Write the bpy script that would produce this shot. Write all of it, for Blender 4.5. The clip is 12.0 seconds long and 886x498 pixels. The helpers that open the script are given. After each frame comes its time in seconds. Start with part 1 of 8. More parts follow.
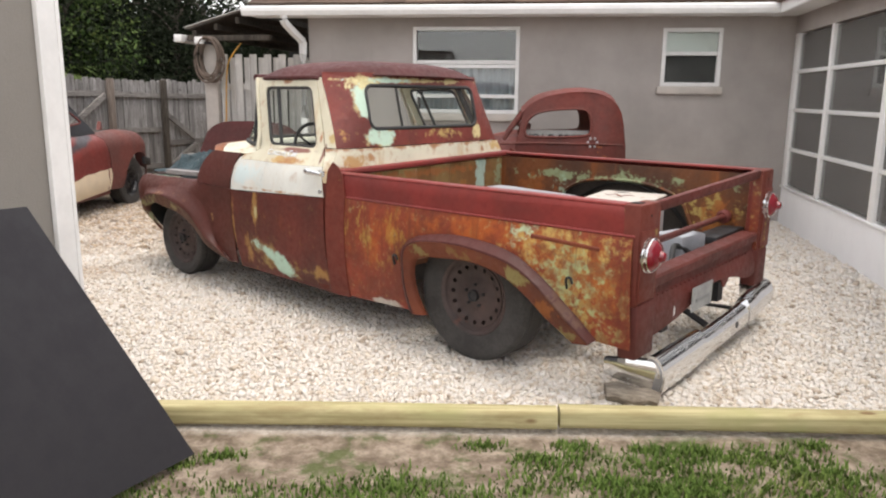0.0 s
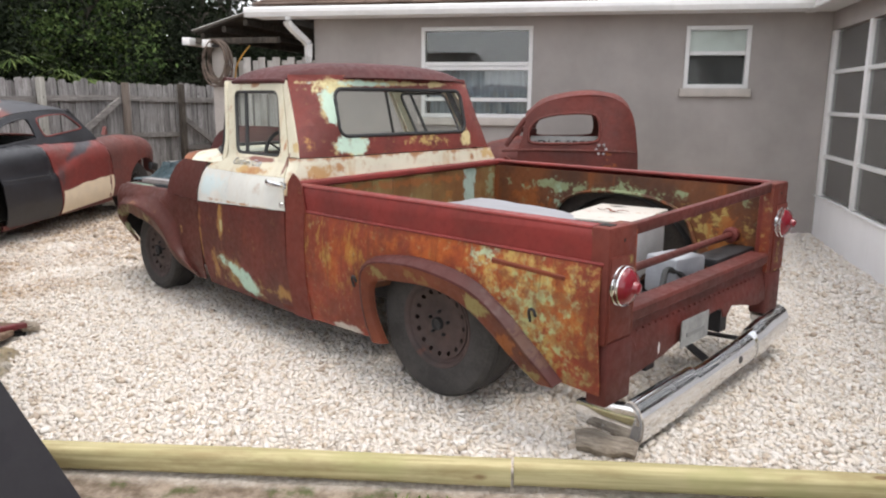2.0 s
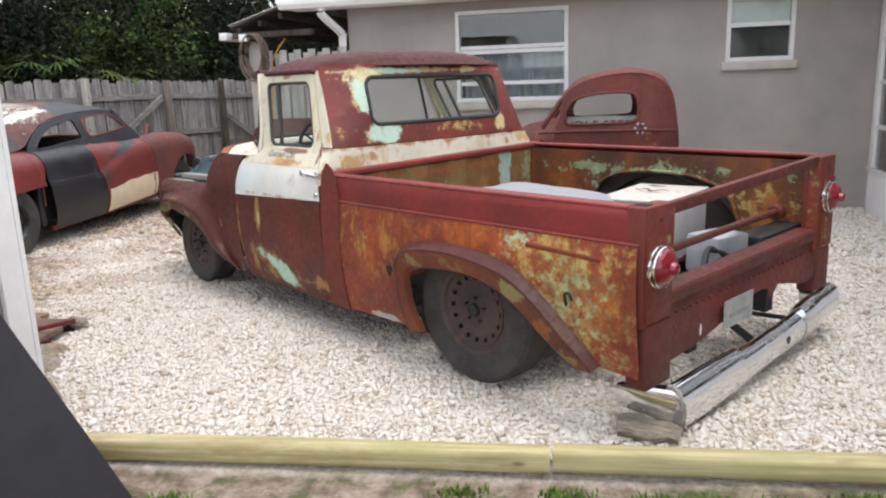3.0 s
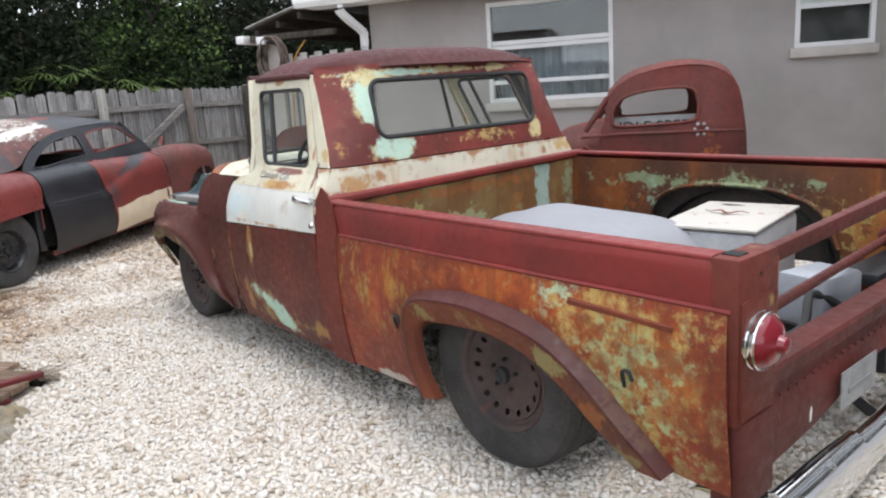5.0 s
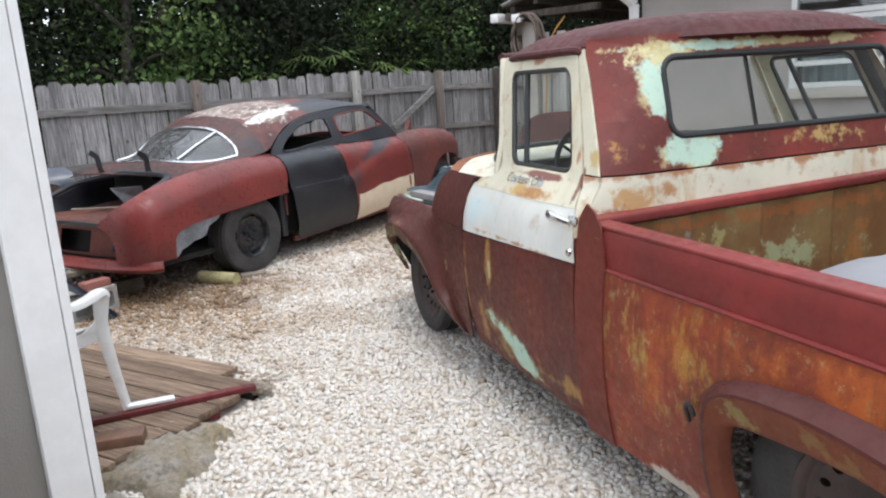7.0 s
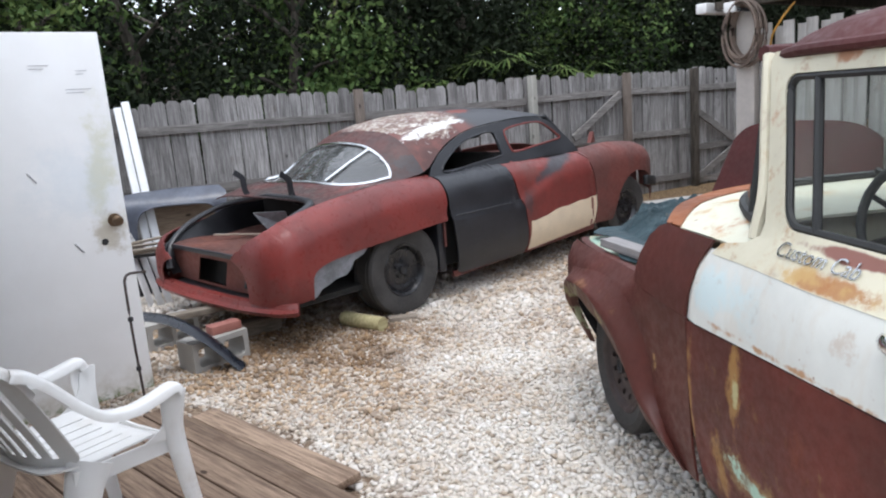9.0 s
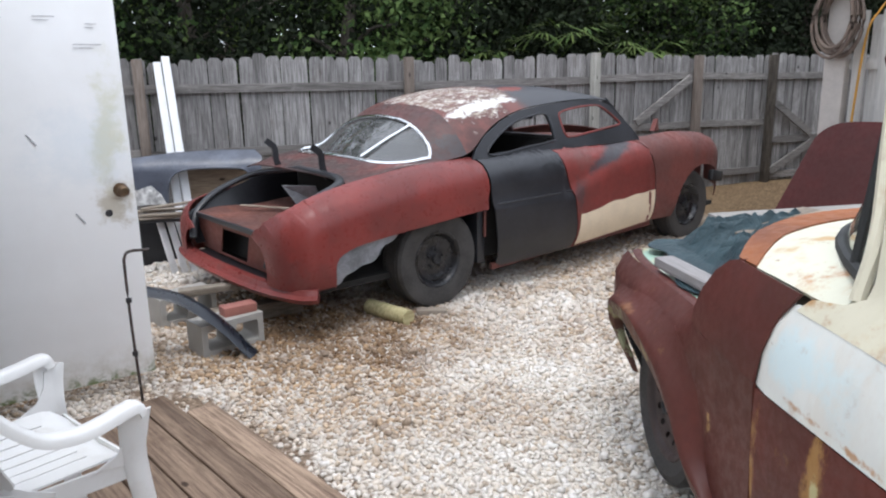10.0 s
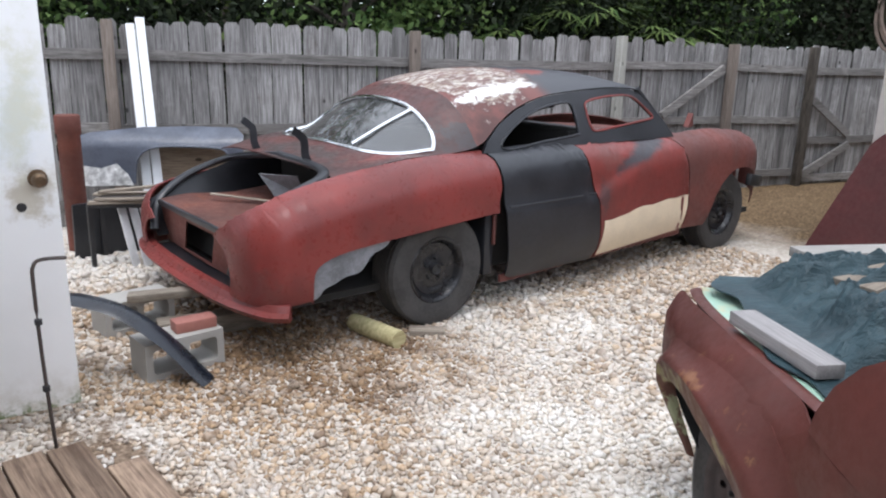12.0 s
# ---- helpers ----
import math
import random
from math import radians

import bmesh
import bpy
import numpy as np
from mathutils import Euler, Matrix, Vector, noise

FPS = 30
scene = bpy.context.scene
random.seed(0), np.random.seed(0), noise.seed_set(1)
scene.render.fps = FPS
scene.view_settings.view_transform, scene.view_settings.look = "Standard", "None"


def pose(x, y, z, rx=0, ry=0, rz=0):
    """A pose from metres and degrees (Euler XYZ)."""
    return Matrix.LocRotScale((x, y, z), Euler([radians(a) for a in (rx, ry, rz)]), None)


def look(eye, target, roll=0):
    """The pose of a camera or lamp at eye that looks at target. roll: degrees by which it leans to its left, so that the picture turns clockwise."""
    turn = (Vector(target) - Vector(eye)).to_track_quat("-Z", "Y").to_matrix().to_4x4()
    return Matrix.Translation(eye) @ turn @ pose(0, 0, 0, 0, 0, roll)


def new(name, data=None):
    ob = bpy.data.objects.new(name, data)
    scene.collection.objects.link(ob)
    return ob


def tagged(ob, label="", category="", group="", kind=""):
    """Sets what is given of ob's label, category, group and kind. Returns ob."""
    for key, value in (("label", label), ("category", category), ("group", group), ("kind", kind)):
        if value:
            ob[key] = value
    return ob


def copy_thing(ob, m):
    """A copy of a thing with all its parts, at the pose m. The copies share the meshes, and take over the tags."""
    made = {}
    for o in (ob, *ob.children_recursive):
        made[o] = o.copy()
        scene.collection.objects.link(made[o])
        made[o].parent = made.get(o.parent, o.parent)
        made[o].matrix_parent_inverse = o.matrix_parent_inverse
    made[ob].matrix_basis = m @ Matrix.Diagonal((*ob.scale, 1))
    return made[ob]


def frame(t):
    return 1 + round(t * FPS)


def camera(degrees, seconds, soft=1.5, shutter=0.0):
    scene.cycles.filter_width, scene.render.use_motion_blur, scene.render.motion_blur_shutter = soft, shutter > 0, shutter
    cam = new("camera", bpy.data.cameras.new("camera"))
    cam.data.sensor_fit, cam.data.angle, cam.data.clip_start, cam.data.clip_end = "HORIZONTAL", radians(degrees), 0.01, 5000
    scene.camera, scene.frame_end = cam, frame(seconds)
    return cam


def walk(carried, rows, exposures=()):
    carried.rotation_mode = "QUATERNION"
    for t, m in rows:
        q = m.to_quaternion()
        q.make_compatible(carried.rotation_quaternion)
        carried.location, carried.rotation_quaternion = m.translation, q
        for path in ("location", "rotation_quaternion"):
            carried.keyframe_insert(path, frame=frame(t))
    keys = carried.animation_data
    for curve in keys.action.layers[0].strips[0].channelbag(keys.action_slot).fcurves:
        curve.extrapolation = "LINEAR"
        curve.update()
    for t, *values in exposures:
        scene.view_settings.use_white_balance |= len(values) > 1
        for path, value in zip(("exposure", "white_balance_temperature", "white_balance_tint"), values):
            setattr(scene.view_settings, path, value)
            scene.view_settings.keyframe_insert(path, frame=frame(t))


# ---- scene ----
cam = camera(61.9, 12.0, soft=2.1)
METRES, EYE, TILT, LEAN, TURN = 4.918, 1.5, 0.0, 0.0, 0.0
ROWS = [
    (0.0, 0.0, 0.0, 0.0, 0.12, -11.71, -0.58),
    (0.5, 0.0227, 0.0318, 0.004, -4.17, -11.08, 1.76),
    (1.0, 0.0547, 0.0667, 0.0024, -0.45, -11.28, 1.63),
    (1.5, 0.0778, 0.0865, 0.0047, 4.02, -10.54, 0.66),
    (2.0, 0.0826, 0.0926, 0.0024, 3.45, -11.53, -0.39),
    (2.5, 0.0876, 0.0904, 0.0, 4.71, -12.55, 0.86),
    (3.0, 0.0918, 0.1, 0.0004, 6.44, -12.52, 1.94),
    (5.0, 0.0935, 0.2661, 0.0041, 9.5, -12.53, 3.72),
    (5.5, 0.0944, 0.305, 0.0036, 15.17, -13.45, 3.43),
    (6.0, 0.0725, 0.3567, 0.0024, 15.28, -11.89, 0.89),
    (6.5, 0.044, 0.3985, 0.007, 18.69, -10.79, 2.53),
    (7.0, 0.0151, 0.4398, 0.0033, 28.19, -12.56, 3.53),
    (9.0, -0.119, 0.6371, 0.0111, 41.56, -11.37, 4.42),
    (9.5, -0.1426, 0.6857, 0.0211, 48.28, -13.07, 2.52),
    (10.0, -0.1661, 0.7168, 0.0219, 46.33, -13.61, 1.03),
    (10.5, -0.2114, 0.7467, 0.0226, 42.21, -10.07, 0.39),
    (11.0, -0.2438, 0.7711, 0.0185, 44.14, -13.61, 1.35),
    (11.5, -0.2652, 0.8058, 0.0195, 48.03, -12.54, 0.28),
    (12.0, -0.2809, 0.8254, 0.0174, 47.05, -15.1, -1.47),
]
walk(cam, [(t, pose(0, 0, EYE, TILT, LEAN, TURN) @ pose(METRES * x, METRES * y, METRES * z, 90 + pitch, roll, yaw)) for t, x, y, z, yaw, pitch, roll in ROWS],
     exposures=((0.0, 0.52, 6900, 13), (3.0, 0.47, 6400, 12), (6.5, 0.44, 6150, 10), (9.5, 0.41, 6000, 10.5), (10.5, 0.43, 6050, 10.5), (12.0, 0.53, 6000, 11)))

# world, sun and exposure: a bright, hazy overcast sky
world = bpy.data.worlds.new("overcast_sky")
scene.world = world
world.use_nodes = True
wn = world.node_tree
sky = wn.nodes.new("ShaderNodeTexSky")
sky.sky_type = 'NISHITA'
sky.sun_disc = False
sky.sun_elevation = radians(77)
sky.sun_rotation = radians(138)
sky.air_density, sky.dust_density, sky.ozone_density = 1.0, 4.0, 1.0
wn.nodes["Background"].inputs[1].default_value = 0.15
cloud = wn.nodes.new("ShaderNodeMix")
cloud.data_type = 'RGBA'
cloud.inputs[0].default_value = 0.75
cloud.inputs[7].default_value = (9.9, 10.1, 10.4, 1)
wn.links.new(sky.outputs[0], cloud.inputs[6])
wn.links.new(cloud.outputs[2], wn.nodes["Background"].inputs[0])
sun_data = bpy.data.lights.new("sun", 'SUN')
sun_data.energy, sun_data.angle, sun_data.color = 1.0, radians(25), (1.0, 0.96, 0.9)
sun = new("sun", sun_data)
sun.matrix_world = look((0, 0, 10), (-0.9, 1.0, 3.8))

# ---- building tools ----
def part(name, bm, material, parent=None, label="", smooth=35, solid=0.0, bevel=0.0):
    """Links a bmesh as one mesh object, under a thing or a part."""
    me = bpy.data.meshes.new(name)
    bm.to_mesh(me)
    bm.free()
    me.materials.append(material)
    if smooth:
        me.shade_smooth()
        me.set_sharp_from_angle(angle=radians(smooth))
    ob = new(name, me)
    ob.parent = parent
    if solid:
        m = ob.modifiers.new("thickness", 'SOLIDIFY')
        m.thickness, m.offset = solid, 0.0
        if smooth:
            m = ob.modifiers.new("rims", 'EDGE_SPLIT')
            m.split_angle = radians(smooth)
    if bevel:
        m = ob.modifiers.new("edges", 'BEVEL')
        m.width, m.segments, m.limit_method = bevel, 2, 'ANGLE'
    if label:
        ob["label"] = label
    return ob


def thing(name, label, category, m=None, group="", kind=""):
    ob = new(name)
    ob.empty_display_size = 0.2
    if m is not None:
        ob.matrix_world = m
    return tagged(ob, label, category, group, kind)


def axes(o, ahead, up=(0, 0, 1)):
    """A frame at o whose x runs ahead, y to the left and z up."""
    x = Vector(ahead).normalized()
    z = Vector(up)
    y = z.cross(x).normalized()
    z = x.cross(y)
    m = Matrix((x, y, z)).transposed().to_4x4()
    m.translation = o
    return m


def mesh(verts, faces):
    bm = bmesh.new()
    vs = [bm.verts.new(v) for v in verts]
    for f in faces:
        try:
            bm.faces.new([vs[i] for i in f])
        except ValueError:
            pass
    return bm


def box(lo, hi, bm=None, m=None, bevel=0.0):
    """A box between two corners, added to bm."""
    bm = bm or bmesh.new()
    made = bmesh.ops.create_cube(bm, size=1.0)["verts"]
    size = Vector(hi) - Vector(lo)
    mid = (Vector(hi) + Vector(lo)) / 2
    t = (m or Matrix()) @ Matrix.Translation(mid) @ Matrix.Diagonal((*size, 1))
    bmesh.ops.transform(bm, matrix=t, verts=made)
    if bevel:
        es = list({e for v in made for e in v.link_edges})
        bmesh.ops.bevel(bm, geom=es, offset=bevel, segments=2, affect='EDGES', profile=0.5)
    return bm


def beam(a, b, wide, high, bm=None, bevel=0.0, up=(0, 0, 1)):
    """A bar of rectangular section from a to b."""
    a, b = Vector(a), Vector(b)
    d = b - a
    up = Vector(up)
    if abs(d.normalized().dot(up)) > 0.99:
        up = Vector((1, 0, 0))
    m = axes(a, d, (up - d.normalized() * up.dot(d.normalized())).normalized())
    return box((0, -wide / 2, -high / 2), (d.length, wide / 2, high / 2), bm, m, bevel)


def grid(fn, nu, nv, bm=None, wrap=False):
    """A sheet of nu x nv quads; fn takes (0..1, 0..1)."""
    bm = bm or bmesh.new()
    rows = [[bm.verts.new(fn(i / nu, j / nv)) for j in range(nv + (0 if wrap else 1))] for i in range(nu + 1)]
    n = len(rows[0])
    for i in range(nu):
        for j in range(nv):
            k = (j + 1) % n
            bm.faces.new((rows[i][j], rows[i + 1][j], rows[i + 1][k], rows[i][k]))
    return bm


def smoothline(pts, n=6, closed=False):
    """A Catmull-Rom line through pts."""
    p = [Vector(q) for q in pts]
    out = []
    c = len(p)
    for i in range(c if closed else c - 1):
        a, b = p[i], p[(i + 1) % c]
        z = p[(i - 1) % c] if closed or i else a * 2 - b
        d = p[(i + 2) % c] if closed or i + 2 < c else b * 2 - a
        for k in range(n):
            t = k / n
            out.append(0.5 * ((2 * a) + (b - z) * t + (2 * z - 5 * a + 4 * b - d) * t * t + (3 * a - z - 3 * b + d) * t ** 3))
    if not closed:
        out.append(p[-1])
    return out


def sweep(path, profile, bm=None, closed=False, up=(0, 0, 1), caps=True, scale=None):
    """Carries a closed profile of (side, up) pairs along a path."""
    bm = bm or bmesh.new()
    path = [Vector(p) for p in path]
    n = len(path)
    rings = []
    for i, p in enumerate(path):
        a = path[(i - 1) % n] if closed or i else p
        b = path[(i + 1) % n] if closed or i + 1 < n else p
        d = (b - a).normalized()
        u = Vector(up)
        s = d.cross(u)
        if s.length < 1e-4:
            s = d.cross(Vector((1, 0, 0)))
        s.normalize()
        u = s.cross(d)
        k = scale(i / (n - 1)) if scale else 1.0
        rings.append([bm.verts.new(p + s * (x * k) + u * (y * k)) for x, y in profile])
    m = len(profile)
    for i in range(n if closed else n - 1):
        q = rings[(i + 1) % n]
        for j in range(m):
            bm.faces.new((rings[i][j], rings[i][(j + 1) % m], q[(j + 1) % m], q[j]))
    if caps and not closed:
        bm.faces.new(rings[0][::-1])
        bm.faces.new(rings[-1])
    bmesh.ops.recalc_face_normals(bm, faces=bm.faces)
    return bm


def disc(r, n=10, ry=None):
    return [(r * math.cos(2 * math.pi * k / n), (ry or r) * math.sin(2 * math.pi * k / n)) for k in range(n)]


def tube(path, r, bm=None, n=10, closed=False):
    return sweep(path, disc(r, n), bm, closed)


def lathe(profile, n=40, bm=None, m=None):
    """Turns (radius, along) pairs round the y axis."""
    bm = bm or bmesh.new()
    m = m or Matrix()
    rows = []
    for k in range(n):
        a = 2 * math.pi * k / n
        rows.append([bm.verts.new(m @ Vector((r * math.cos(a), y, r * math.sin(a)))) for r, y in profile])
    for k in range(n):
        q = rows[(k + 1) % n]
        for j in range(len(profile) - 1):
            bm.faces.new((rows[k][j], q[j], q[j + 1], rows[k][j + 1]))
    bmesh.ops.remove_doubles(bm, verts=bm.verts, dist=1e-5)
    bmesh.ops.recalc_face_normals(bm, faces=bm.faces)
    return bm


def rrect(a0, b0, a1, b1, r, n=5):
    out = []
    for cx, cy, s in ((a1 - r, b1 - r, 0), (a0 + r, b1 - r, 90), (a0 + r, b0 + r, 180), (a1 - r, b0 + r, 270)):
        for k in range(n + 1):
            t = radians(s + 90 * k / n)
            out.append((cx + r * math.cos(t), cy + r * math.sin(t)))
    return out


def sheet(outline, holes, fn, step=0.08):
    """A plate with an outline and holes in (a, b), cut fine and laid on the surface fn(a, b)."""
    bm = bmesh.new()
    es = []
    for loop in (outline, *holes):
        vs = [bm.verts.new((p[0], p[1], 0)) for p in loop]
        es += [bm.edges.new((vs[i], vs[(i + 1) % len(vs)])) for i in range(len(vs))]
    bmesh.ops.triangle_fill(bm, use_beauty=True, edges=es, normal=(0, 0, 1))
    for ax in (0, 1):
        lo = min(p[ax] for p in outline)
        hi = max(p[ax] for p in outline)
        n = max(1, int((hi - lo) / step))
        for k in range(1, n):
            co = [0, 0, 0]
            co[ax] = lo + (hi - lo) * k / n
            no = [0, 0, 0]
            no[ax] = 1
            bmesh.ops.bisect_plane(bm, geom=[*bm.verts, *bm.edges, *bm.faces], plane_co=co, plane_no=no, dist=1e-5)
    for v in bm.verts:
        v.co = fn(v.co.x, v.co.y)
    bmesh.ops.recalc_face_normals(bm, faces=bm.faces)
    return bm


def ease_table(x, table):
    """The same with soft bends at the pairs."""
    pts = [p[0] for p in table]
    i = max(0, min(len(pts) - 2, sum(1 for p in pts if p <= x) - 1))
    x0, y0 = table[i]
    x1, y1 = table[i + 1]
    t = max(0.0, min(1.0, (x - x0) / (x1 - x0)))
    s0 = (y1 - table[i - 1][1]) / (x1 - table[i - 1][0]) if i else (y1 - y0) / (x1 - x0)
    s1 = (table[i + 2][1] - y0) / (table[i + 2][0] - x0) if i + 2 < len(pts) else (y1 - y0) / (x1 - x0)
    h = x1 - x0
    return (2 * t ** 3 - 3 * t * t + 1) * y0 + (t ** 3 - 2 * t * t + t) * h * s0 + (3 * t * t - 2 * t ** 3) * y1 + (t ** 3 - t * t) * h * s1


# ---- materials ----
class Nodes:
    """A node material under construction."""

    def __init__(self, name, rough=0.6, metal=0.0, spec=0.5):
        self.mat = bpy.data.materials.new(name)
        self.mat.use_nodes = True
        self.t = self.mat.node_tree
        self.b = self.t.nodes["Principled BSDF"]
        self.b.inputs["Roughness"].default_value = rough
        self.b.inputs["Metallic"].default_value = metal
        self.b.inputs["Specular IOR Level"].default_value = spec
        self.co = self.t.nodes.new("ShaderNodeTexCoord").outputs["Object"]

    def add(self, kind, operation="", feature=""):
        n = self.t.nodes.new("ShaderNode" + kind)
        if operation:
            n.operation = operation
        if feature:
            n.feature = feature
        return n

    def link(self, a, b):
        self.t.links.new(a, b)

    def put(self, socket, v):
        if isinstance(v, (int, float)):
            socket.default_value = v
        elif isinstance(v, tuple):
            socket.default_value = (*v, 1) if len(v) == 3 and socket.type == 'RGBA' else v
        else:
            self.link(v, socket)

    def noise(self, scale, detail=4.0, rough=0.6, stretch=(1, 1, 1), distort=0.0, at=None):
        m = self.add("Mapping")
        m.inputs["Scale"].default_value = stretch
        self.link(at or self.co, m.inputs[0])
        n = self.add("TexNoise")
        n.inputs["Scale"].default_value, n.inputs["Detail"].default_value = scale, detail
        n.inputs["Roughness"].default_value, n.inputs["Distortion"].default_value = rough, distort
        self.link(m.outputs[0], n.inputs["Vector"])
        return n.outputs["Fac"]

    def voronoi(self, scale, out="Color", feature='F1', stretch=(1, 1, 1), rand=1.0):
        m = self.add("Mapping")
        m.inputs["Scale"].default_value = stretch
        self.link(self.co, m.inputs[0])
        n = self.add("TexVoronoi", feature=feature)
        n.inputs["Scale"].default_value = scale
        n.inputs["Randomness"].default_value = rand
        self.link(m.outputs[0], n.inputs["Vector"])
        return n.outputs[out]

    def ramp(self, v, lo, hi, a=0.0, b=1.0):
        n = self.add("MapRange")
        n.interpolation_type = 'SMOOTHSTEP'
        self.put(n.inputs[0], v)
        for i, x in enumerate((lo, hi, a, b)):
            n.inputs[i + 1].default_value = x
        return n.outputs[0]

    def math(self, op, a, b=0.0):
        n = self.add("Math", operation=op)
        self.put(n.inputs[0], a)
        self.put(n.inputs[1], b)
        return n.outputs[0]

    def mix(self, f, a, b, blend='MIX'):
        n = self.add("Mix")
        n.data_type, n.blend_type = 'RGBA', blend
        self.put(n.inputs[0], f)
        self.put(n.inputs[6], a)
        self.put(n.inputs[7], b)
        return n.outputs[2]

    def axis(self, i):
        n = self.add("SeparateXYZ")
        self.link(self.co, n.inputs[0])
        return n.outputs[i]

    def patch(self, centre, size, ragged=0.5, scale=6.0, soft=0.25, stretch=(1, 1, 1), tilt=0.0):
        """A ragged-edged area round a centre: 1 inside, 0 outside."""
        m = self.add("VectorMath", operation='SUBTRACT')
        self.link(self.co, m.inputs[0])
        m.inputs[1].default_value = centre
        at = m.outputs[0]
        if tilt:
            turn = self.add("VectorRotate")
            turn.rotation_type = 'Y_AXIS'
            turn.inputs["Angle"].default_value = radians(tilt)
            self.link(at, turn.inputs["Vector"])
            at = turn.outputs[0]
        d = self.add("VectorMath", operation='DIVIDE')
        self.link(at, d.inputs[0])
        d.inputs[1].default_value = size
        ln = self.add("VectorMath", operation='LENGTH')
        self.link(d.outputs[0], ln.inputs[0])
        grit = self.ramp(self.noise(scale, 8, 0.72, stretch), 0.30, 0.70, -1.0, 1.0)
        wob = self.math('MULTIPLY', grit, ragged)
        return self.ramp(self.math('ADD', ln.outputs["Value"], wob), 1.0 - soft, 1.0 + soft, 1.0, 0.0)

    def bloom(self, c, centre, size, col, scale, cover=0.6, alpha=0.8, soft=0.10, stretch=(1, 1, 1)):
        """Lays a mottled stain over c: thick at the centre, breaking up outwards."""
        m = self.add("VectorMath", operation='SUBTRACT')
        self.link(self.co, m.inputs[0])
        m.inputs[1].default_value = centre
        d = self.add("VectorMath", operation='DIVIDE')
        self.link(m.outputs[0], d.inputs[0])
        d.inputs[1].default_value = size
        ln = self.add("VectorMath", operation='LENGTH')
        self.link(d.outputs[0], ln.inputs[0])
        fall = self.ramp(ln.outputs["Value"], 0.0, 1.25, cover, 0.0)
        a = self.ramp(self.noise(scale, 9, 0.68, stretch), 0.28, 0.72)
        return self.mix(self.math('MULTIPLY', self.ramp(self.math('ADD', a, fall), 1.0 - soft, 1.0 + soft * 1.6), alpha), c, col)

    def colour(self, c):
        self.put(self.b.inputs["Base Color"], c)
        return self

    def rough(self, r):
        self.put(self.b.inputs["Roughness"], r)
        return self

    def bump(self, h, dist=0.002, strength=0.6):
        n = self.add("Bump")
        n.inputs["Distance"].default_value, n.inputs["Strength"].default_value = dist, strength
        self.link(h, n.inputs["Height"])
        self.link(n.outputs[0], self.b.inputs["Normal"])
        return self

    def random(self):
        return self.add("ObjectInfo").outputs["Random"]

    def island(self):
        return self.add("NewGeometry").outputs["Random Per Island"]


def plain(name, c, rough=0.6, metal=0.0, vary=0.15, scale=8.0, bump=0.001):
    """One colour with fine and coarse variation."""
    n = Nodes(name, rough, metal)
    a = n.noise(scale, 5)
    b = n.noise(scale * 9, 3)
    dark = tuple(x * (1 - vary) for x in c)
    light = tuple(min(1, x * (1 + vary)) for x in c)
    n.colour(n.mix(n.ramp(n.math('ADD', n.math('MULTIPLY', a, 0.7), n.math('MULTIPLY', b, 0.3)), 0.35, 0.65), dark, light))
    n.rough(n.ramp(a, 0.3, 0.7, rough * 0.85, min(1, rough * 1.12)))
    if bump:
        n.bump(b, bump, 0.4)
    return n.mat


RED = (0.145, 0.030, 0.022)
BROWN = (0.075, 0.026, 0.018)
ORANGE = (0.33, 0.095, 0.018)
CREAM = (0.72, 0.69, 0.55)


def rusty(name, ground=RED, dark=BROWN, patches=(), streaks=0.0, rough=0.62, mottle=0.35):
    """Old rusted primer: two browns, orange bloom, and patches of old paint left on it.
    patches: (centre, size, colour, cover, scale)."""
    n = Nodes(name, rough, 0.0, 0.35)
    coarse = n.noise(2.2, 6, 0.62)
    fine = n.noise(26, 6, 0.7)
    run = n.noise(7, 5, 0.6, (1, 1, 0.16))
    c = n.mix(n.ramp(coarse, 0.36, 0.66), dark, ground)
    c = n.mix(n.math('MULTIPLY', n.ramp(run, 0.56, 0.72), streaks), c, ORANGE)
    for centre, size, col, cover, scale in patches:
        c = n.bloom(c, centre, size, col, scale, cover, 0.85)
    c = n.mix(n.math('MULTIPLY', n.ramp(fine, 0.45, 0.75), mottle), c, tuple(x * 0.62 for x in ground))
    n.colour(c)
    n.rough(n.ramp(fine, 0.3, 0.7, rough - 0.12, rough + 0.15))
    n.bump(fine, 0.0012, 0.5)
    return n.mat

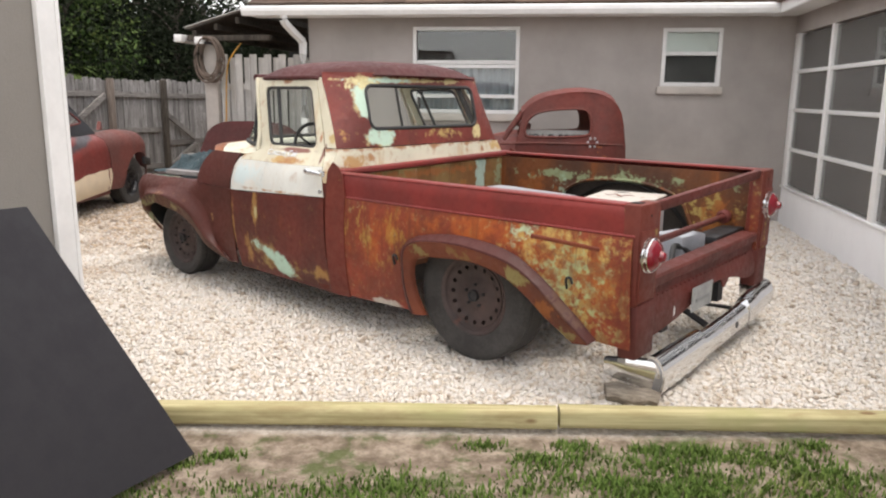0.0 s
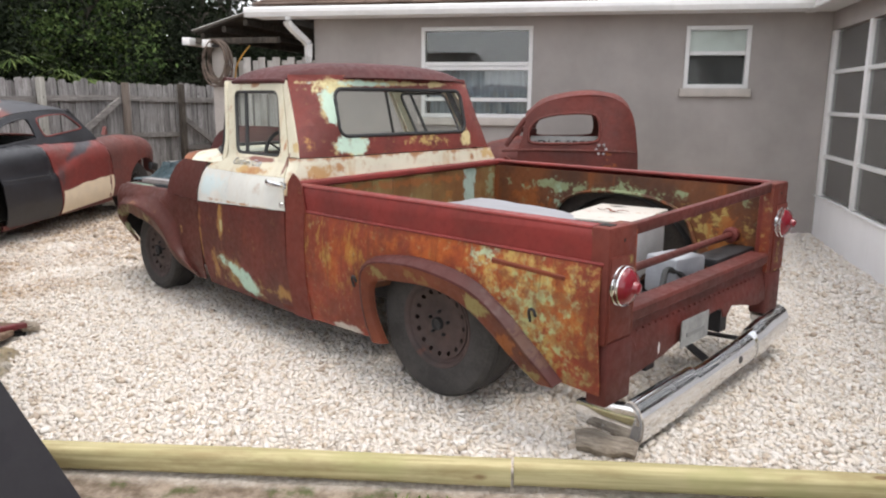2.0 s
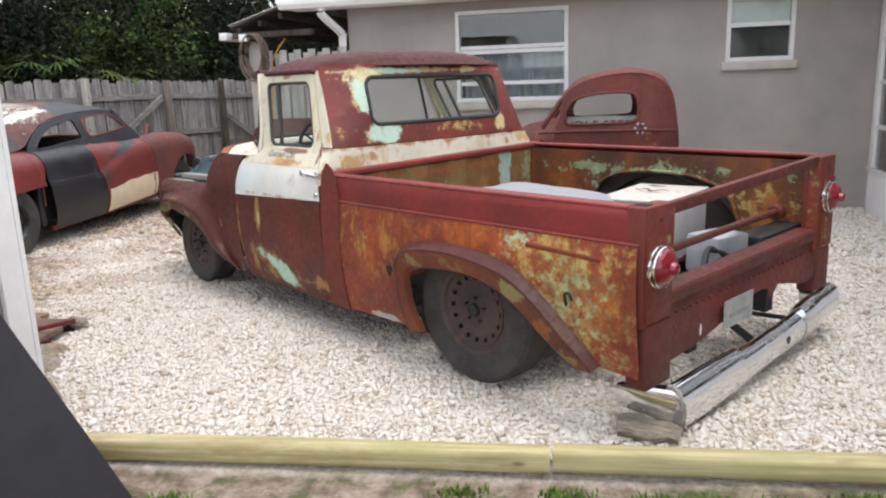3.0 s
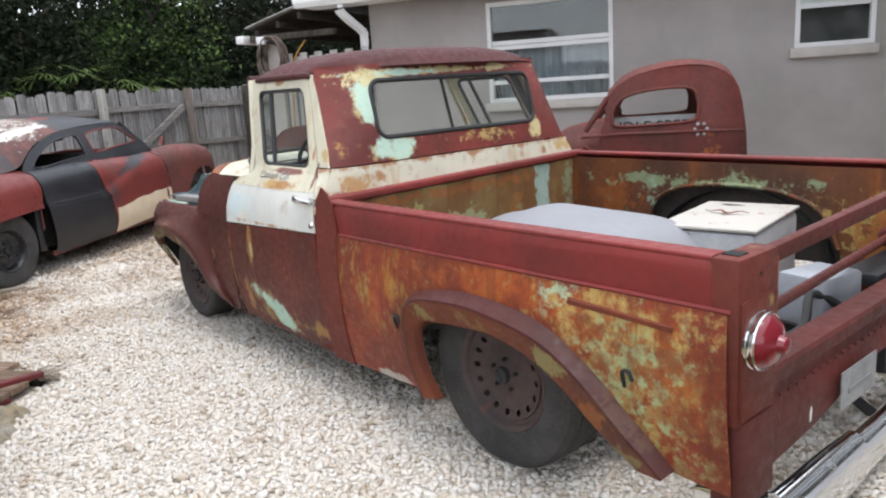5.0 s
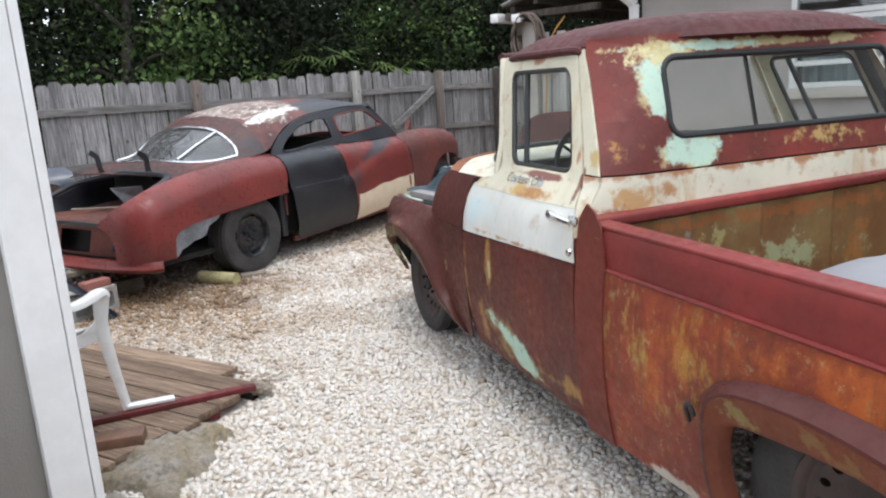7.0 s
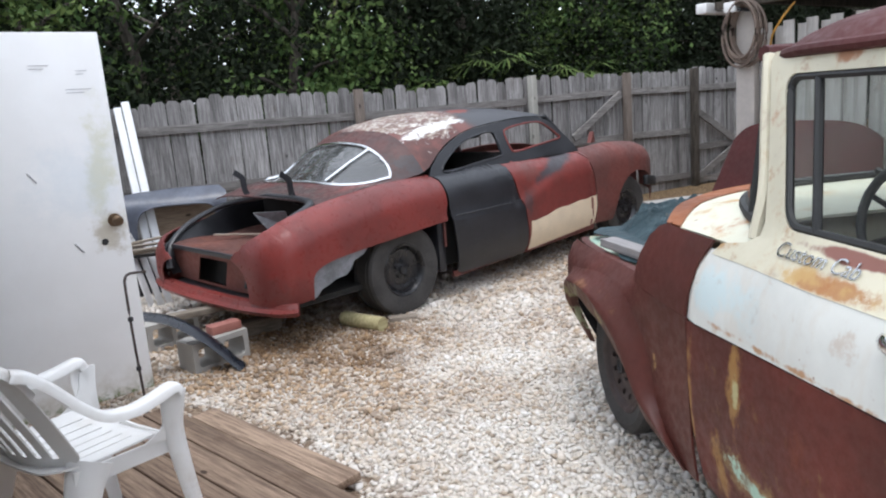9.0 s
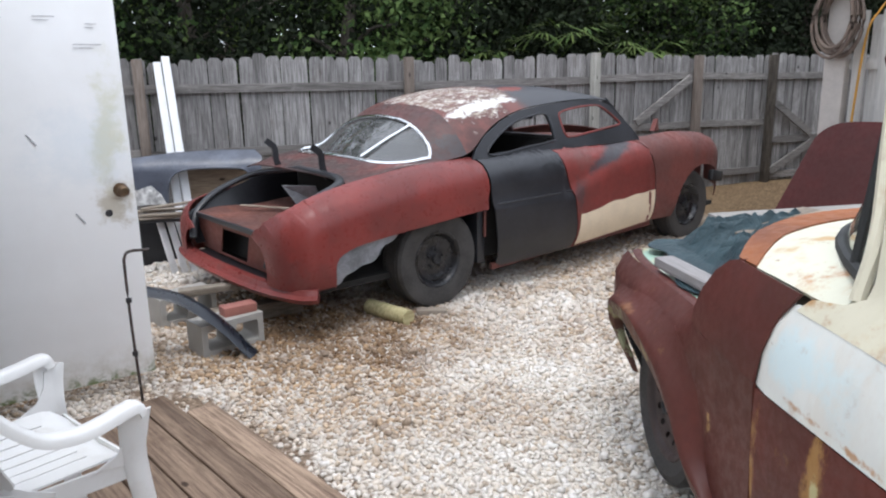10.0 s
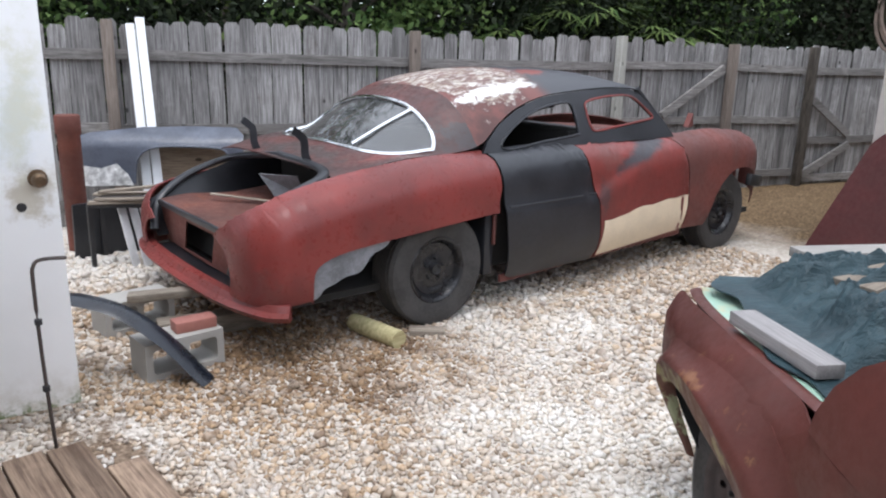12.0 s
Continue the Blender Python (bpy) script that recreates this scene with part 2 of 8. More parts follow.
# ---- surfaces of the yard ----
def ground_material():
    """Pale gravel bedding in the yard, sandy soil with moss outside, leaf litter by the gate."""
    n = Nodes("ground", 0.95, 0, 0.1)
    y, x = n.axis(1), n.axis(0)
    coarse, fine = n.noise(1.4, 6), n.noise(40, 5, 0.7)
    soil = n.mix(n.ramp(n.noise(9, 6, 0.7), 0.35, 0.7), (0.15, 0.115, 0.085), (0.38, 0.315, 0.25))
    soil = n.mix(n.math('MULTIPLY', n.ramp(n.noise(3.5, 6, 0.7), 0.5, 0.62), 0.8), soil, (0.07, 0.10, 0.03))
    bed = n.mix(n.ramp(fine, 0.3, 0.7), (0.50, 0.45, 0.39), (0.76, 0.72, 0.66))
    bed = n.mix(n.math('MULTIPLY', n.ramp(n.voronoi(34, 'Distance'), 0.3, 0.7), 0.3), bed, (0.36, 0.31, 0.26))
    litter = n.mix(n.ramp(fine, 0.35, 0.7), (0.07, 0.045, 0.025), (0.27, 0.19, 0.11))
    bed = n.mix(n.ramp(n.math('ADD', y, n.math('MULTIPLY', coarse, 2.0)), 10.6, 12.2), bed, litter)
    bed = n.mix(n.patch((-3.5, 4.86, 0), (1.05, 0.22, 3), 0.4, 5, 0.3), bed, n.mix(n.ramp(fine, 0.35, 0.7), (0.12, 0.085, 0.06), (0.34, 0.26, 0.19)))
    c = n.mix(n.ramp(n.math('ADD', y, n.math('MULTIPLY', n.noise(12, 3), 0.08)), 3.08, 3.16), soil, bed)
    n.colour(c)
    n.bump(n.math('ADD', fine, n.math('MULTIPLY', n.voronoi(34, "Distance"), 1.0)), 0.012, 0.7)
    return n.mat


def gravel_material():
    """River pebbles: each stone its own white, cream, tan or grey; browner where the soil comes through."""
    n = Nodes("gravel", 0.75, 0, 0.3)
    r = n.island()
    ramp = n.add("ValToRGB")
    cr = ramp.color_ramp
    cr.elements[0].color, cr.elements[1].color = (0.42, 0.35, 0.28, 1), (0.77, 0.745, 0.705, 1)
    for p, c in ((0.10, (0.62, 0.54, 0.44)), (0.25, (0.76, 0.70, 0.62)), (0.5, (0.70, 0.655, 0.59)), (0.8, (0.745, 0.71, 0.66))):
        cr.elements.new(p).color = (*c, 1)
    n.link(r, ramp.inputs[0])
    dirt = n.patch((-4.6, 5.55, 0), (1.5, 1.25, 3), 0.6, 1.3, 0.7)
    wet = n.patch((-4.75, 6.0, 0), (0.85, 0.55, 3), 0.7, 2.5, 0.6)
    dirt2 = n.patch((-3.4, 9.6, 0), (2.4, 2.3, 3), 0.6, 1.4, 0.5)
    d = n.math('MAXIMUM', dirt, n.math('MULTIPLY', dirt2, 0.8))
    tan = n.mix(n.math('FRACT', n.math('MULTIPLY', r, 17.0)), (0.15, 0.085, 0.04), (0.50, 0.34, 0.19))
    c = n.mix(n.math('MULTIPLY', d, n.ramp(n.math('FRACT', n.math('MULTIPLY', r, 7.0)), 0.15, 0.6, 0.35, 0.92)), ramp.outputs[0], tan)
    c = n.mix(n.math('MULTIPLY', wet, n.ramp(n.math('FRACT', n.math('MULTIPLY', r, 11.0)), 0.1, 0.5, 0.55, 0.95)), c, n.mix(n.math('FRACT', n.math('MULTIPLY', r, 23.0)), (0.085, 0.042, 0.018), (0.26, 0.155, 0.075)))
    c = n.mix(n.math('MULTIPLY', n.ramp(n.noise(60, 4), 0.5, 0.8), 0.3), c, (0.5, 0.42, 0.33))
    n.colour(c)
    n.bump(n.noise(120, 3), 0.002, 0.4)
    return n.mat


def weathered_wood(name, a, b, scale=1.0, along=(1, 1, 0.05), rough=0.85, tint=0.5):
    """Old grey boards: grain along the board, dark runs, every board its own tone."""
    n = Nodes(name, rough, 0, 0.2)
    r = n.random()
    shift = n.add("VectorMath", operation='ADD')
    n.link(n.co, shift.inputs[0])
    n.link(n.math('MULTIPLY', r, 61.0), shift.inputs[1])
    n.co = shift.outputs[0]
    grain = n.noise(70 * scale, 6, 0.7, along)
    big = n.noise(5 * scale, 5, 0.6, along)
    blot = n.noise(3.5 * scale, 6, 0.65)
    knot = n.voronoi(3.2 * scale, "Distance", stretch=tuple(1.6 if k > 0.5 else 0.8 for k in along))
    c = n.mix(n.ramp(grain, 0.3, 0.72), a, b)
    c = n.mix(n.math('MULTIPLY', n.ramp(big, 0.48, 0.72), 0.65), c, tuple(x * 0.36 for x in a))
    c = n.mix(n.math('MULTIPLY', n.ramp(blot, 0.55, 0.75), 0.40), c, tuple(min(1.0, x * 1.35) for x in b))
    c = n.mix(n.math('MULTIPLY', n.ramp(blot, 0.45, 0.28), 0.45), c, (a[0] * 0.75, a[1] * 0.62, a[2] * 0.50))
    c = n.mix(n.ramp(knot, 0.085, 0.05), c, tuple(x * 0.30 for x in a))
    c = n.mix(n.math('MULTIPLY', r, tint), c, tuple(x * 0.55 for x in a))
    n.colour(c)
    n.bump(grain, 0.003, 0.6)
    return n.mat


M_GROUND = ground_material()
M_GRAVEL = gravel_material()
M_FENCE = weathered_wood("weathered_fence", (0.150, 0.143, 0.138), (0.50, 0.485, 0.475), tint=0.5)
M_RAIL = weathered_wood("weathered_rail", (0.16, 0.15, 0.14), (0.38, 0.36, 0.345), along=(0.08, 0.08, 1))
M_POST = weathered_wood("fence_post", (0.16, 0.13, 0.11), (0.32, 0.27, 0.23))
M_POST_PALE = weathered_wood("fence_post_pale", (0.36, 0.35, 0.31), (0.55, 0.54, 0.49))
M_DECK = weathered_wood("deck_board", (0.14, 0.095, 0.070), (0.44, 0.325, 0.235), along=(0.05, 1, 1), tint=0.5)
M_PLANK = weathered_wood("loose_plank", (0.20, 0.165, 0.13), (0.46, 0.40, 0.33), along=(0.06, 1, 1))
M_BARK = weathered_wood("bark", (0.05, 0.042, 0.035), (0.16, 0.14, 0.115), scale=0.4, along=(1, 1, 0.2))


def timber_material():
    """Pressure-treated pine: yellow-green, long grain, knots."""
    n = Nodes("treated_pine", 0.7, 0, 0.3)
    grain = n.noise(45, 5, 0.6, (0.03, 1, 1))
    knot = n.voronoi(2.6, "Distance", stretch=(1, 2.2, 2.2))
    c = n.mix(n.ramp(grain, 0.3, 0.7), (0.35, 0.31, 0.155), (0.55, 0.49, 0.28))
    c = n.mix(n.ramp(n.noise(1.6, 4), 0.5, 0.7), c, (0.38, 0.36, 0.17))
    c = n.mix(n.ramp(knot, 0.12, 0.06), c, (0.17, 0.095, 0.045))
    c = n.mix(n.math('MULTIPLY', n.ramp(n.noise(4, 7, 0.7, (0.25, 1, 1)), 0.52, 0.68), 0.6), c, (0.24, 0.17, 0.075))
    n.colour(c)
    n.bump(grain, 0.002, 0.4)
    return n.mat


M_TIMBER = timber_material()


def stucco(name, c, lift=0.12):
    n = Nodes(name, 0.92, 0, 0.2)
    big, fine = n.noise(1.1, 6), n.noise(150, 4, 0.6)
    dk, lt = tuple(x * (1 - lift) for x in c), tuple(x * (1 + lift) for x in c)
    col = n.mix(n.ramp(big, 0.3, 0.7), dk, lt)
    col = n.mix(n.math('MULTIPLY', n.ramp(n.noise(6, 6, 0.7, (1, 1, 0.15)), 0.55, 0.8), 0.25), col, tuple(x * 0.7 for x in c))
    n.colour(col)
    n.bump(n.math('ADD', fine, n.math('MULTIPLY', n.noise(45, 3), 0.6)), 0.004, 0.6)
    return n.mat


M_WALL = stucco("greige_stucco", (0.350, 0.322, 0.304))
M_SHED = stucco("shed_siding", (0.26, 0.243, 0.222), 0.06)
M_WHITE = plain("white_trim", (0.80, 0.80, 0.79), 0.45, vary=0.05, scale=3)
M_WHITE_WALL = stucco("white_stucco", (0.82, 0.82, 0.83), 0.04)
M_ALU = plain("white_aluminium", (0.70, 0.70, 0.69), 0.4, 0.0, 0.06, 3)
M_SILL = plain("painted_sill", (0.48, 0.44, 0.40), 0.8, vary=0.08)
# near-black, mostly standing in for the shade of rooms, recesses and holes
M_DARK = plain("shade_black", (0.02, 0.019, 0.018), 0.9, vary=0.3)
M_CURTAIN = plain("curtain", (0.55, 0.60, 0.66), 0.9, vary=0.06)
M_BLIND = plain("white_blind", (0.78, 0.78, 0.75), 0.7, vary=0.05)
M_BLACK_IRON = plain("black_iron", (0.022, 0.022, 0.024), 0.55, vary=0.3)
M_RUBBER = plain("tyre_rubber", (0.050, 0.047, 0.045), 0.85, vary=0.4, scale=9, bump=0.002)
M_GRIME = plain("road_grime", (0.060, 0.050, 0.042), 0.9, vary=0.35, scale=6)
M_GASKET = plain("rubber_gasket", (0.02, 0.021, 0.021), 0.6, vary=0.25)


M_STEEL = plain("dull_steel", (0.42, 0.42, 0.43), 0.45, 0.7, 0.2)


def chrome_material():
    n = Nodes("chrome", 0.12, 1.0)
    n.colour(n.mix(n.ramp(n.noise(9, 6, 0.7), 0.6, 0.8), (0.78, 0.79, 0.80), (0.42, 0.38, 0.34)))
    n.rough(n.ramp(n.noise(14, 5, 0.7), 0.45, 0.8, 0.07, 0.42))
    return n.mat


def glass_material(name, tint=(0.92, 0.95, 0.94), gloss_ior=1.6, dust=0.06, film=0.0):
    """Thin sheet glass: clear or tinted, with a sharp reflection that grows towards grazing angles, and some dust."""
    n = Nodes(name, 0.5)
    n.colour((0.5, 0.5, 0.48))
    clear, gloss = n.add("BsdfTransparent"), n.add("BsdfGlossy")
    clear.inputs[0].default_value = (*tint, 1)
    gloss.inputs["Roughness"].default_value = 0.02
    fres = n.add("Fresnel")
    fres.inputs["IOR"].default_value = gloss_ior
    a, b = n.add("MixShader"), n.add("MixShader")
    n.link(fres.outputs[0], a.inputs[0])
    n.link(clear.outputs[0], a.inputs[1])
    n.link(gloss.outputs[0], a.inputs[2])
    n.put(b.inputs[0], n.ramp(n.noise(3, 6, 0.7), 0.4, 0.7, film, film + dust))
    n.link(a.outputs[0], b.inputs[1])
    n.link(n.b.outputs[0], b.inputs[2])
    n.link(b.outputs[0], n.t.nodes["Material Output"].inputs[0])
    return n.mat


M_CHROME = chrome_material()
M_GLASS = glass_material("window_glass", gloss_ior=1.75)
M_GLASS_CLEAR = glass_material("small_window_glass", gloss_ior=1.3)
M_GLASS_GREY = glass_material("grey_vinyl_glass", (0.45, 0.46, 0.47), 2.9, 0.06, 0.14)
M_CAR_GLASS = glass_material("car_glass", (0.92, 0.95, 0.93), 1.05, 0.07, 0.04)


def red_lens_material():
    n = Nodes("red_lens", 0.18)
    n.colour((0.20, 0.006, 0.016))
    n.b.inputs["Coat Weight"].default_value = 0.6
    return n.mat


M_LENS = red_lens_material()


def shingle_material():
    n = Nodes("roof_shingle", 0.95, 0, 0.15)
    r = n.island()
    g = n.noise(60, 4, 0.7)
    c = n.mix(r, (0.070, 0.048, 0.037), (0.165, 0.118, 0.093))
    c = n.mix(n.math('MULTIPLY', n.ramp(g, 0.4, 0.7), 0.5), c, (0.10, 0.08, 0.07))
    n.colour(c)
    n.bump(g, 0.003, 0.6)
    return n.mat


M_SHINGLE = shingle_material()


def leaf_material(name, a, b, c):
    n = Nodes(name, 0.8, 0, 0.12)
    r = n.island()
    col = n.mix(r, a, b)
    col = n.mix(n.math('MULTIPLY', n.ramp(n.noise(0.9, 5), 0.50, 0.72), n.ramp(r, 0.1, 0.9)), col, c)
    n.colour(col)
    n.b.inputs["Transmission Weight"].default_value = 0.0
    n.b.inputs["Subsurface Weight"].default_value = 0.0
    return n.mat


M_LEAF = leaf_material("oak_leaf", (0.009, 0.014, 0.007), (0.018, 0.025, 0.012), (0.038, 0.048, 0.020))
M_LEAF_LIGHT = leaf_material("shrub_leaf", (0.03, 0.06, 0.018), (0.11, 0.16, 0.05), (0.13, 0.15, 0.04))
M_PALM = leaf_material("palmetto_leaf", (0.04, 0.075, 0.02), (0.13, 0.17, 0.05), (0.15, 0.15, 0.05))
M_GRASS = leaf_material("grass_blade", (0.055, 0.10, 0.020), (0.14, 0.21, 0.05), (0.20, 0.22, 0.07))

# ---- ground ----
YARD_Z = 0.035


def ground_height(x, y):
    t = max(0.0, min(1.0, (y - 3.06) / 0.12))
    z = YARD_Z * t + 0.010 * noise.noise((x * 0.9, y * 0.9, 3.0)) + 0.006 * noise.noise((x * 4, y * 4, 1.0))
    far = max(0.0, math.hypot(x, y - 6) - 25)
    return z - 0.0008 * far


def ground_lines():
    near = [-9 + 0.12 * k for k in range(146)]
    near_y = [-3 + 0.12 * k for k in range(138)]
    out = [14, 22, 40, 90, 300, 900]
    return [-o for o in out[::-1]] + near + out, [-o for o in out[::-1]] + near_y + [16, 22, 40, 90, 300, 900]


gx, gy = ground_lines()
bm = bmesh.new()
vs = [[bm.verts.new((x, y, ground_height(x, y))) for y in gy] for x in gx]
for i in range(len(gx) - 1):
    for j in range(len(gy) - 1):
        bm.faces.new((vs[i][j], vs[i + 1][j], vs[i + 1][j + 1], vs[i][j + 1]))
tagged(part("ground", bm, M_GROUND), "sandy soil with moss giving way to a pale gravel yard", "ground", kind="structure")

# ---- house ----
HX = Vector((0.990, -0.1406, 0))
H = axes((0, 9.425, 0), HX)          # x along the wall to the east, y into the house
WALL_W, WALL_E, EAVE = -1.74, 4.19, 2.62
BIG = (-0.40, 1.29, 0.915, 2.33)
SMALL = (2.60, 1.64, 3.28, 2.31)
house = thing("house", "single-storey greige stucco house with a brown shingle roof", "house", H, kind="structure")
holes = [[(BIG[0], BIG[1]), (BIG[2], BIG[1]), (BIG[2], BIG[3]), (BIG[0], BIG[3])],
         [(SMALL[0], SMALL[1]), (SMALL[2], SMALL[1]), (SMALL[2], SMALL[3]), (SMALL[0], SMALL[3])]]
part("wall", sheet([(WALL_W, -0.05), (WALL_E, -0.05), (WALL_E, EAVE), (WALL_W, EAVE)], holes, lambda a, b: Vector((a, 0.1, b)), 0.5),
     M_WALL, house, smooth=0, solid=0.2)
bm = bmesh.new()
box((WALL_W, 0.2, -0.05), (WALL_W + 0.2, 7.0, EAVE), bm)
box((WALL_W, 6.8, -0.05), (9.0, 7.0, EAVE), bm)
box((WALL_W + 0.2, 0.2, 2.45), (9.0, 6.8, 2.5), bm)
part("rear_wall", bm, M_WALL, house, smooth=0)
# near-black panel added behind the windows; the unlit room is in its colour
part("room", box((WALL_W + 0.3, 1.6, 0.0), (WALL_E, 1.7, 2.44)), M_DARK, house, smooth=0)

# roof in courses
SLOPE = 0.33


def roof_courses(x0, x1, y0, z0, count, step, hip):
    bm = bmesh.new()
    rng = random.Random(4)
    for k in range(count):
        y = y0 + k * step
        a, b = x0 + hip * k * step, x1
        x = a - rng.random() * 0.3
        while x < b:
            wd = rng.uniform(0.26, 0.36)
            lo, hi = max(a, x), min(b, x + wd - 0.008)
            if hi - lo > 0.02:
                z = z0 + (y - y0) * SLOPE
                t = rng.uniform(0.010, 0.017)
                v = [(lo, y, z + t), (hi, y, z + t), (hi, y + step * 1.3, z + step * 1.3 * SLOPE + 0.002), (lo, y + step * 1.3, z + step * 1.3 * SLOPE + 0.002), (lo, y, z - 0.004), (hi, y, z - 0.004)]
                q = [bm.verts.new(p) for p in v]
                bm.faces.new((q[0], q[1], q[2], q[3]))
                bm.faces.new((q[4], q[5], q[1], q[0]))
            x += wd
    return bm


roof = part("roof", box((-2.36, -0.34, 2.545), (9.0, 7.3, 2.56)), M_SHINGLE, house, smooth=0)
for v in roof.data.vertices:
    if v.co.y > 0:
        v.co.z += 7.64 * SLOPE
        v.co.x += 2.2 if v.co.x < 0 else 0
tagged(part("shingles", roof_courses(-2.38, 9.0, -0.38, 2.57, 30, 0.145, 0.3), M_SHINGLE, house, smooth=0), kind="stuff")
bm = box((-2.40, -0.30, 2.44), (3.9, 0.0, 2.46))
part("soffit", bm, M_WHITE, house, smooth=0)
gut = [(-0.0, 0.0), (0.10, 0.0), (0.125, 0.05), (0.125, 0.095), (0.11, 0.11), (0.10, 0.10), (0.105, 0.05), (0.095, 0.018), (0.012, 0.018), (0.012, 0.115), (0.0, 0.115)]
part("gutter", sweep([(-2.45, -0.30, 2.435), (3.78, -0.30, 2.435)], gut), M_WHITE, house, smooth=0)
part("downspout", sweep(smoothline([(-1.93, -0.35, 2.44), (-1.93, -0.34, 2.36), (-1.86, -0.18, 2.24), (-1.80, -0.06, 2.14), (-1.80, -0.055, 2.0), (-1.80, -0.055, 0.2)], 4),
     [(-0.04, -0.032), (0.04, -0.032), (0.04, 0.032), (-0.04, 0.032)]), M_WHITE, house, smooth=30)
part("vent_pipe", lathe([(0.0, 0.35), (0.045, 0.35), (0.045, 0.0)], 14, m=pose(-1.25, 0.45, 2.78, 90)), M_WHITE, house)


def sash_window(name, r, rails, label, glass=M_GLASS):
    """A single-hung window in the wall: frame, sill, meeting rail and two panes."""
    x0, z0, x1, z1 = r
    w = thing(name, label, "window", H, kind="structure")
    f = 0.045
    bm = bmesh.new()
    box((x0, -0.015, z0), (x0 + f, 0.09, z1), bm)
    box((x1 - f, -0.015, z0), (x1, 0.09, z1), bm)
    box((x0 + f, -0.015, z1 - f), (x1 - f, 0.09, z1), bm)
    box((x0 + f, -0.015, z0), (x1 - f, 0.09, z0 + f), bm)
    part("window_frame", bm, M_ALU, w, smooth=0, bevel=0.004)
    bm = bmesh.new()
    for z, d in rails:
        box((x0 + f, 0.005, z - 0.022), (x1 - f, 0.07, z + 0.022), bm)
    part("meeting_rail", bm, M_ALU, w, smooth=0, bevel=0.004)
    part("window_sill", box((x0 - 0.04, -0.055, z0 - 0.09), (x1 + 0.03, 0.02, z0 - 0.002), bevel=0.008), M_SILL, w)
    cut = rails[0][0]
    for lo, hi, y in ((z0 + f, cut - 0.022, 0.05), (cut + 0.022, z1 - f, 0.03)):
        p = part("pane", box((x0 + f, y, lo), (x1 - f, y + 0.005, hi)), glass, w, smooth=0)
        p.visible_shadow = False
    return w


win = sash_window("window_1", BIG, ((1.86, 0), (1.50, 0), (1.91, 0)), "wide single-hung window with white frame and pale curtains")
part("curtain", grid(lambda a, b: Vector((-0.34 + 1.2 * a, 0.2 + 0.022 * math.sin(a * 75) + 0.012 * math.sin(a * 31 + 1), 1.3 + 0.56 * b)), 150, 2), M_CURTAIN, win)
win = sash_window("window_2", SMALL, ((2.02, 0),), "small single-hung window with a white blind in its upper half", M_GLASS_CLEAR)
part("blind", box((2.64, 0.06, 2.03), (3.24, 0.065, 2.27)), M_BLIND, win, smooth=0)
# solid near-black backing that keeps the lower pane dark
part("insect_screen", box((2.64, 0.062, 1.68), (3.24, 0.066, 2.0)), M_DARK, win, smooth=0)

# ---- screened porch wing ----
PX = Vector((-0.1713, -0.985, 0))
PORCH = axes((4.054, 8.848, 0), PX)      # x runs out of the corner, y to the east
porch = thing("porch", "enclosed porch with white knee wall and grey vinyl panes", "porch", PORCH, kind="structure")
part("knee_wall", box((-0.1, 0.0, -0.05), (9.0, 0.16, 0.47)), M_WHITE_WALL, porch, smooth=0)
part("porch_ledge", box((-0.1, -0.02, 0.472), (9.0, 0.16, 0.50), bevel=0.006), M_WHITE, porch)
part("porch_beam", box((-0.1, -0.01, 2.24), (9.0, 0.14, 2.5)), M_WALL, porch, smooth=0)
part("porch_gutter", sweep([(-0.25, -0.3, 2.43), (9.0, -0.3, 2.43)], [(-x, y) for x, y in gut][::-1]), M_WHITE, porch, smooth=0)
part("porch_soffit", box((-0.1, -0.31, 2.44), (9.0, 0.0, 2.455)), M_WHITE, porch, smooth=0)
# floor coloured near-black so that the porch looks unlit inside
part("porch_floor", box((-0.1, 0.16, 0.05), (9.0, 3.2, 0.10)), M_DARK, porch, smooth=0)
part("porch_back", box((-0.1, 3.2, 0.0), (9.0, 3.3, 2.5)), M_WALL, porch, smooth=0)
part("porch_roof", box((-0.2, -0.36, 2.545), (9.0, 3.6, 2.60)), M_SHINGLE, porch, smooth=0)
posts = [0.02, 1.27, 2.72, 4.1, 5.5, 6.9, 8.3]
for a, wide in zip(posts, (0.14, 0.07, 0.11, 0.07, 0.11, 0.07, 0.11)):
    part("post", box((a, -0.015, 0.50), (a + wide, 0.09, 2.24), bevel=0.006), M_WHITE, porch)
levels = (0.50, 0.93, 1.38, 1.81, 2.24)
for a, b, wide in zip(posts, posts[1:], (0.14, 0.07, 0.11, 0.07, 0.11, 0.07)):
    for lo, hi in zip(levels, levels[1:]):
        if lo > 0.6:
            part("glazing_bar", box((a + wide, -0.005, lo - 0.02), (b, 0.05, lo + 0.02), bevel=0.004), M_ALU, porch)
        p = part("pane", box((a + wide, 0.02, lo + 0.02), (b, 0.026, hi - 0.02)), M_GLASS_GREY, porch, smooth=0)

# ---- lean-to and its board screen beside the house ----
LX = Vector((0.985, -0.17, 0))
LEAN = axes((-3.40, 10.75, 0), LX)
lean = thing("lean_to", "low lean-to with corrugated roof panels on a timber post", "lean-to", LEAN, kind="structure")
part("post", box((0.015, -0.05, 0.0), (0.205, 0.05, 2.22), bevel=0.008), M_SILL, lean)
part("gutter_end", box((-0.36, -0.16, 2.20), (-0.24, 0.45, 2.30), bevel=0.012), M_WHITE, lean)
part("beam_end", box((-0.02, -0.22, 2.17), (0.10, -0.052, 2.265), bevel=0.008), M_WHITE, lean)
part("beam", box((-0.22, -0.045, 2.225), (1.0, 0.05, 2.30), bevel=0.006), M_BARK, lean)
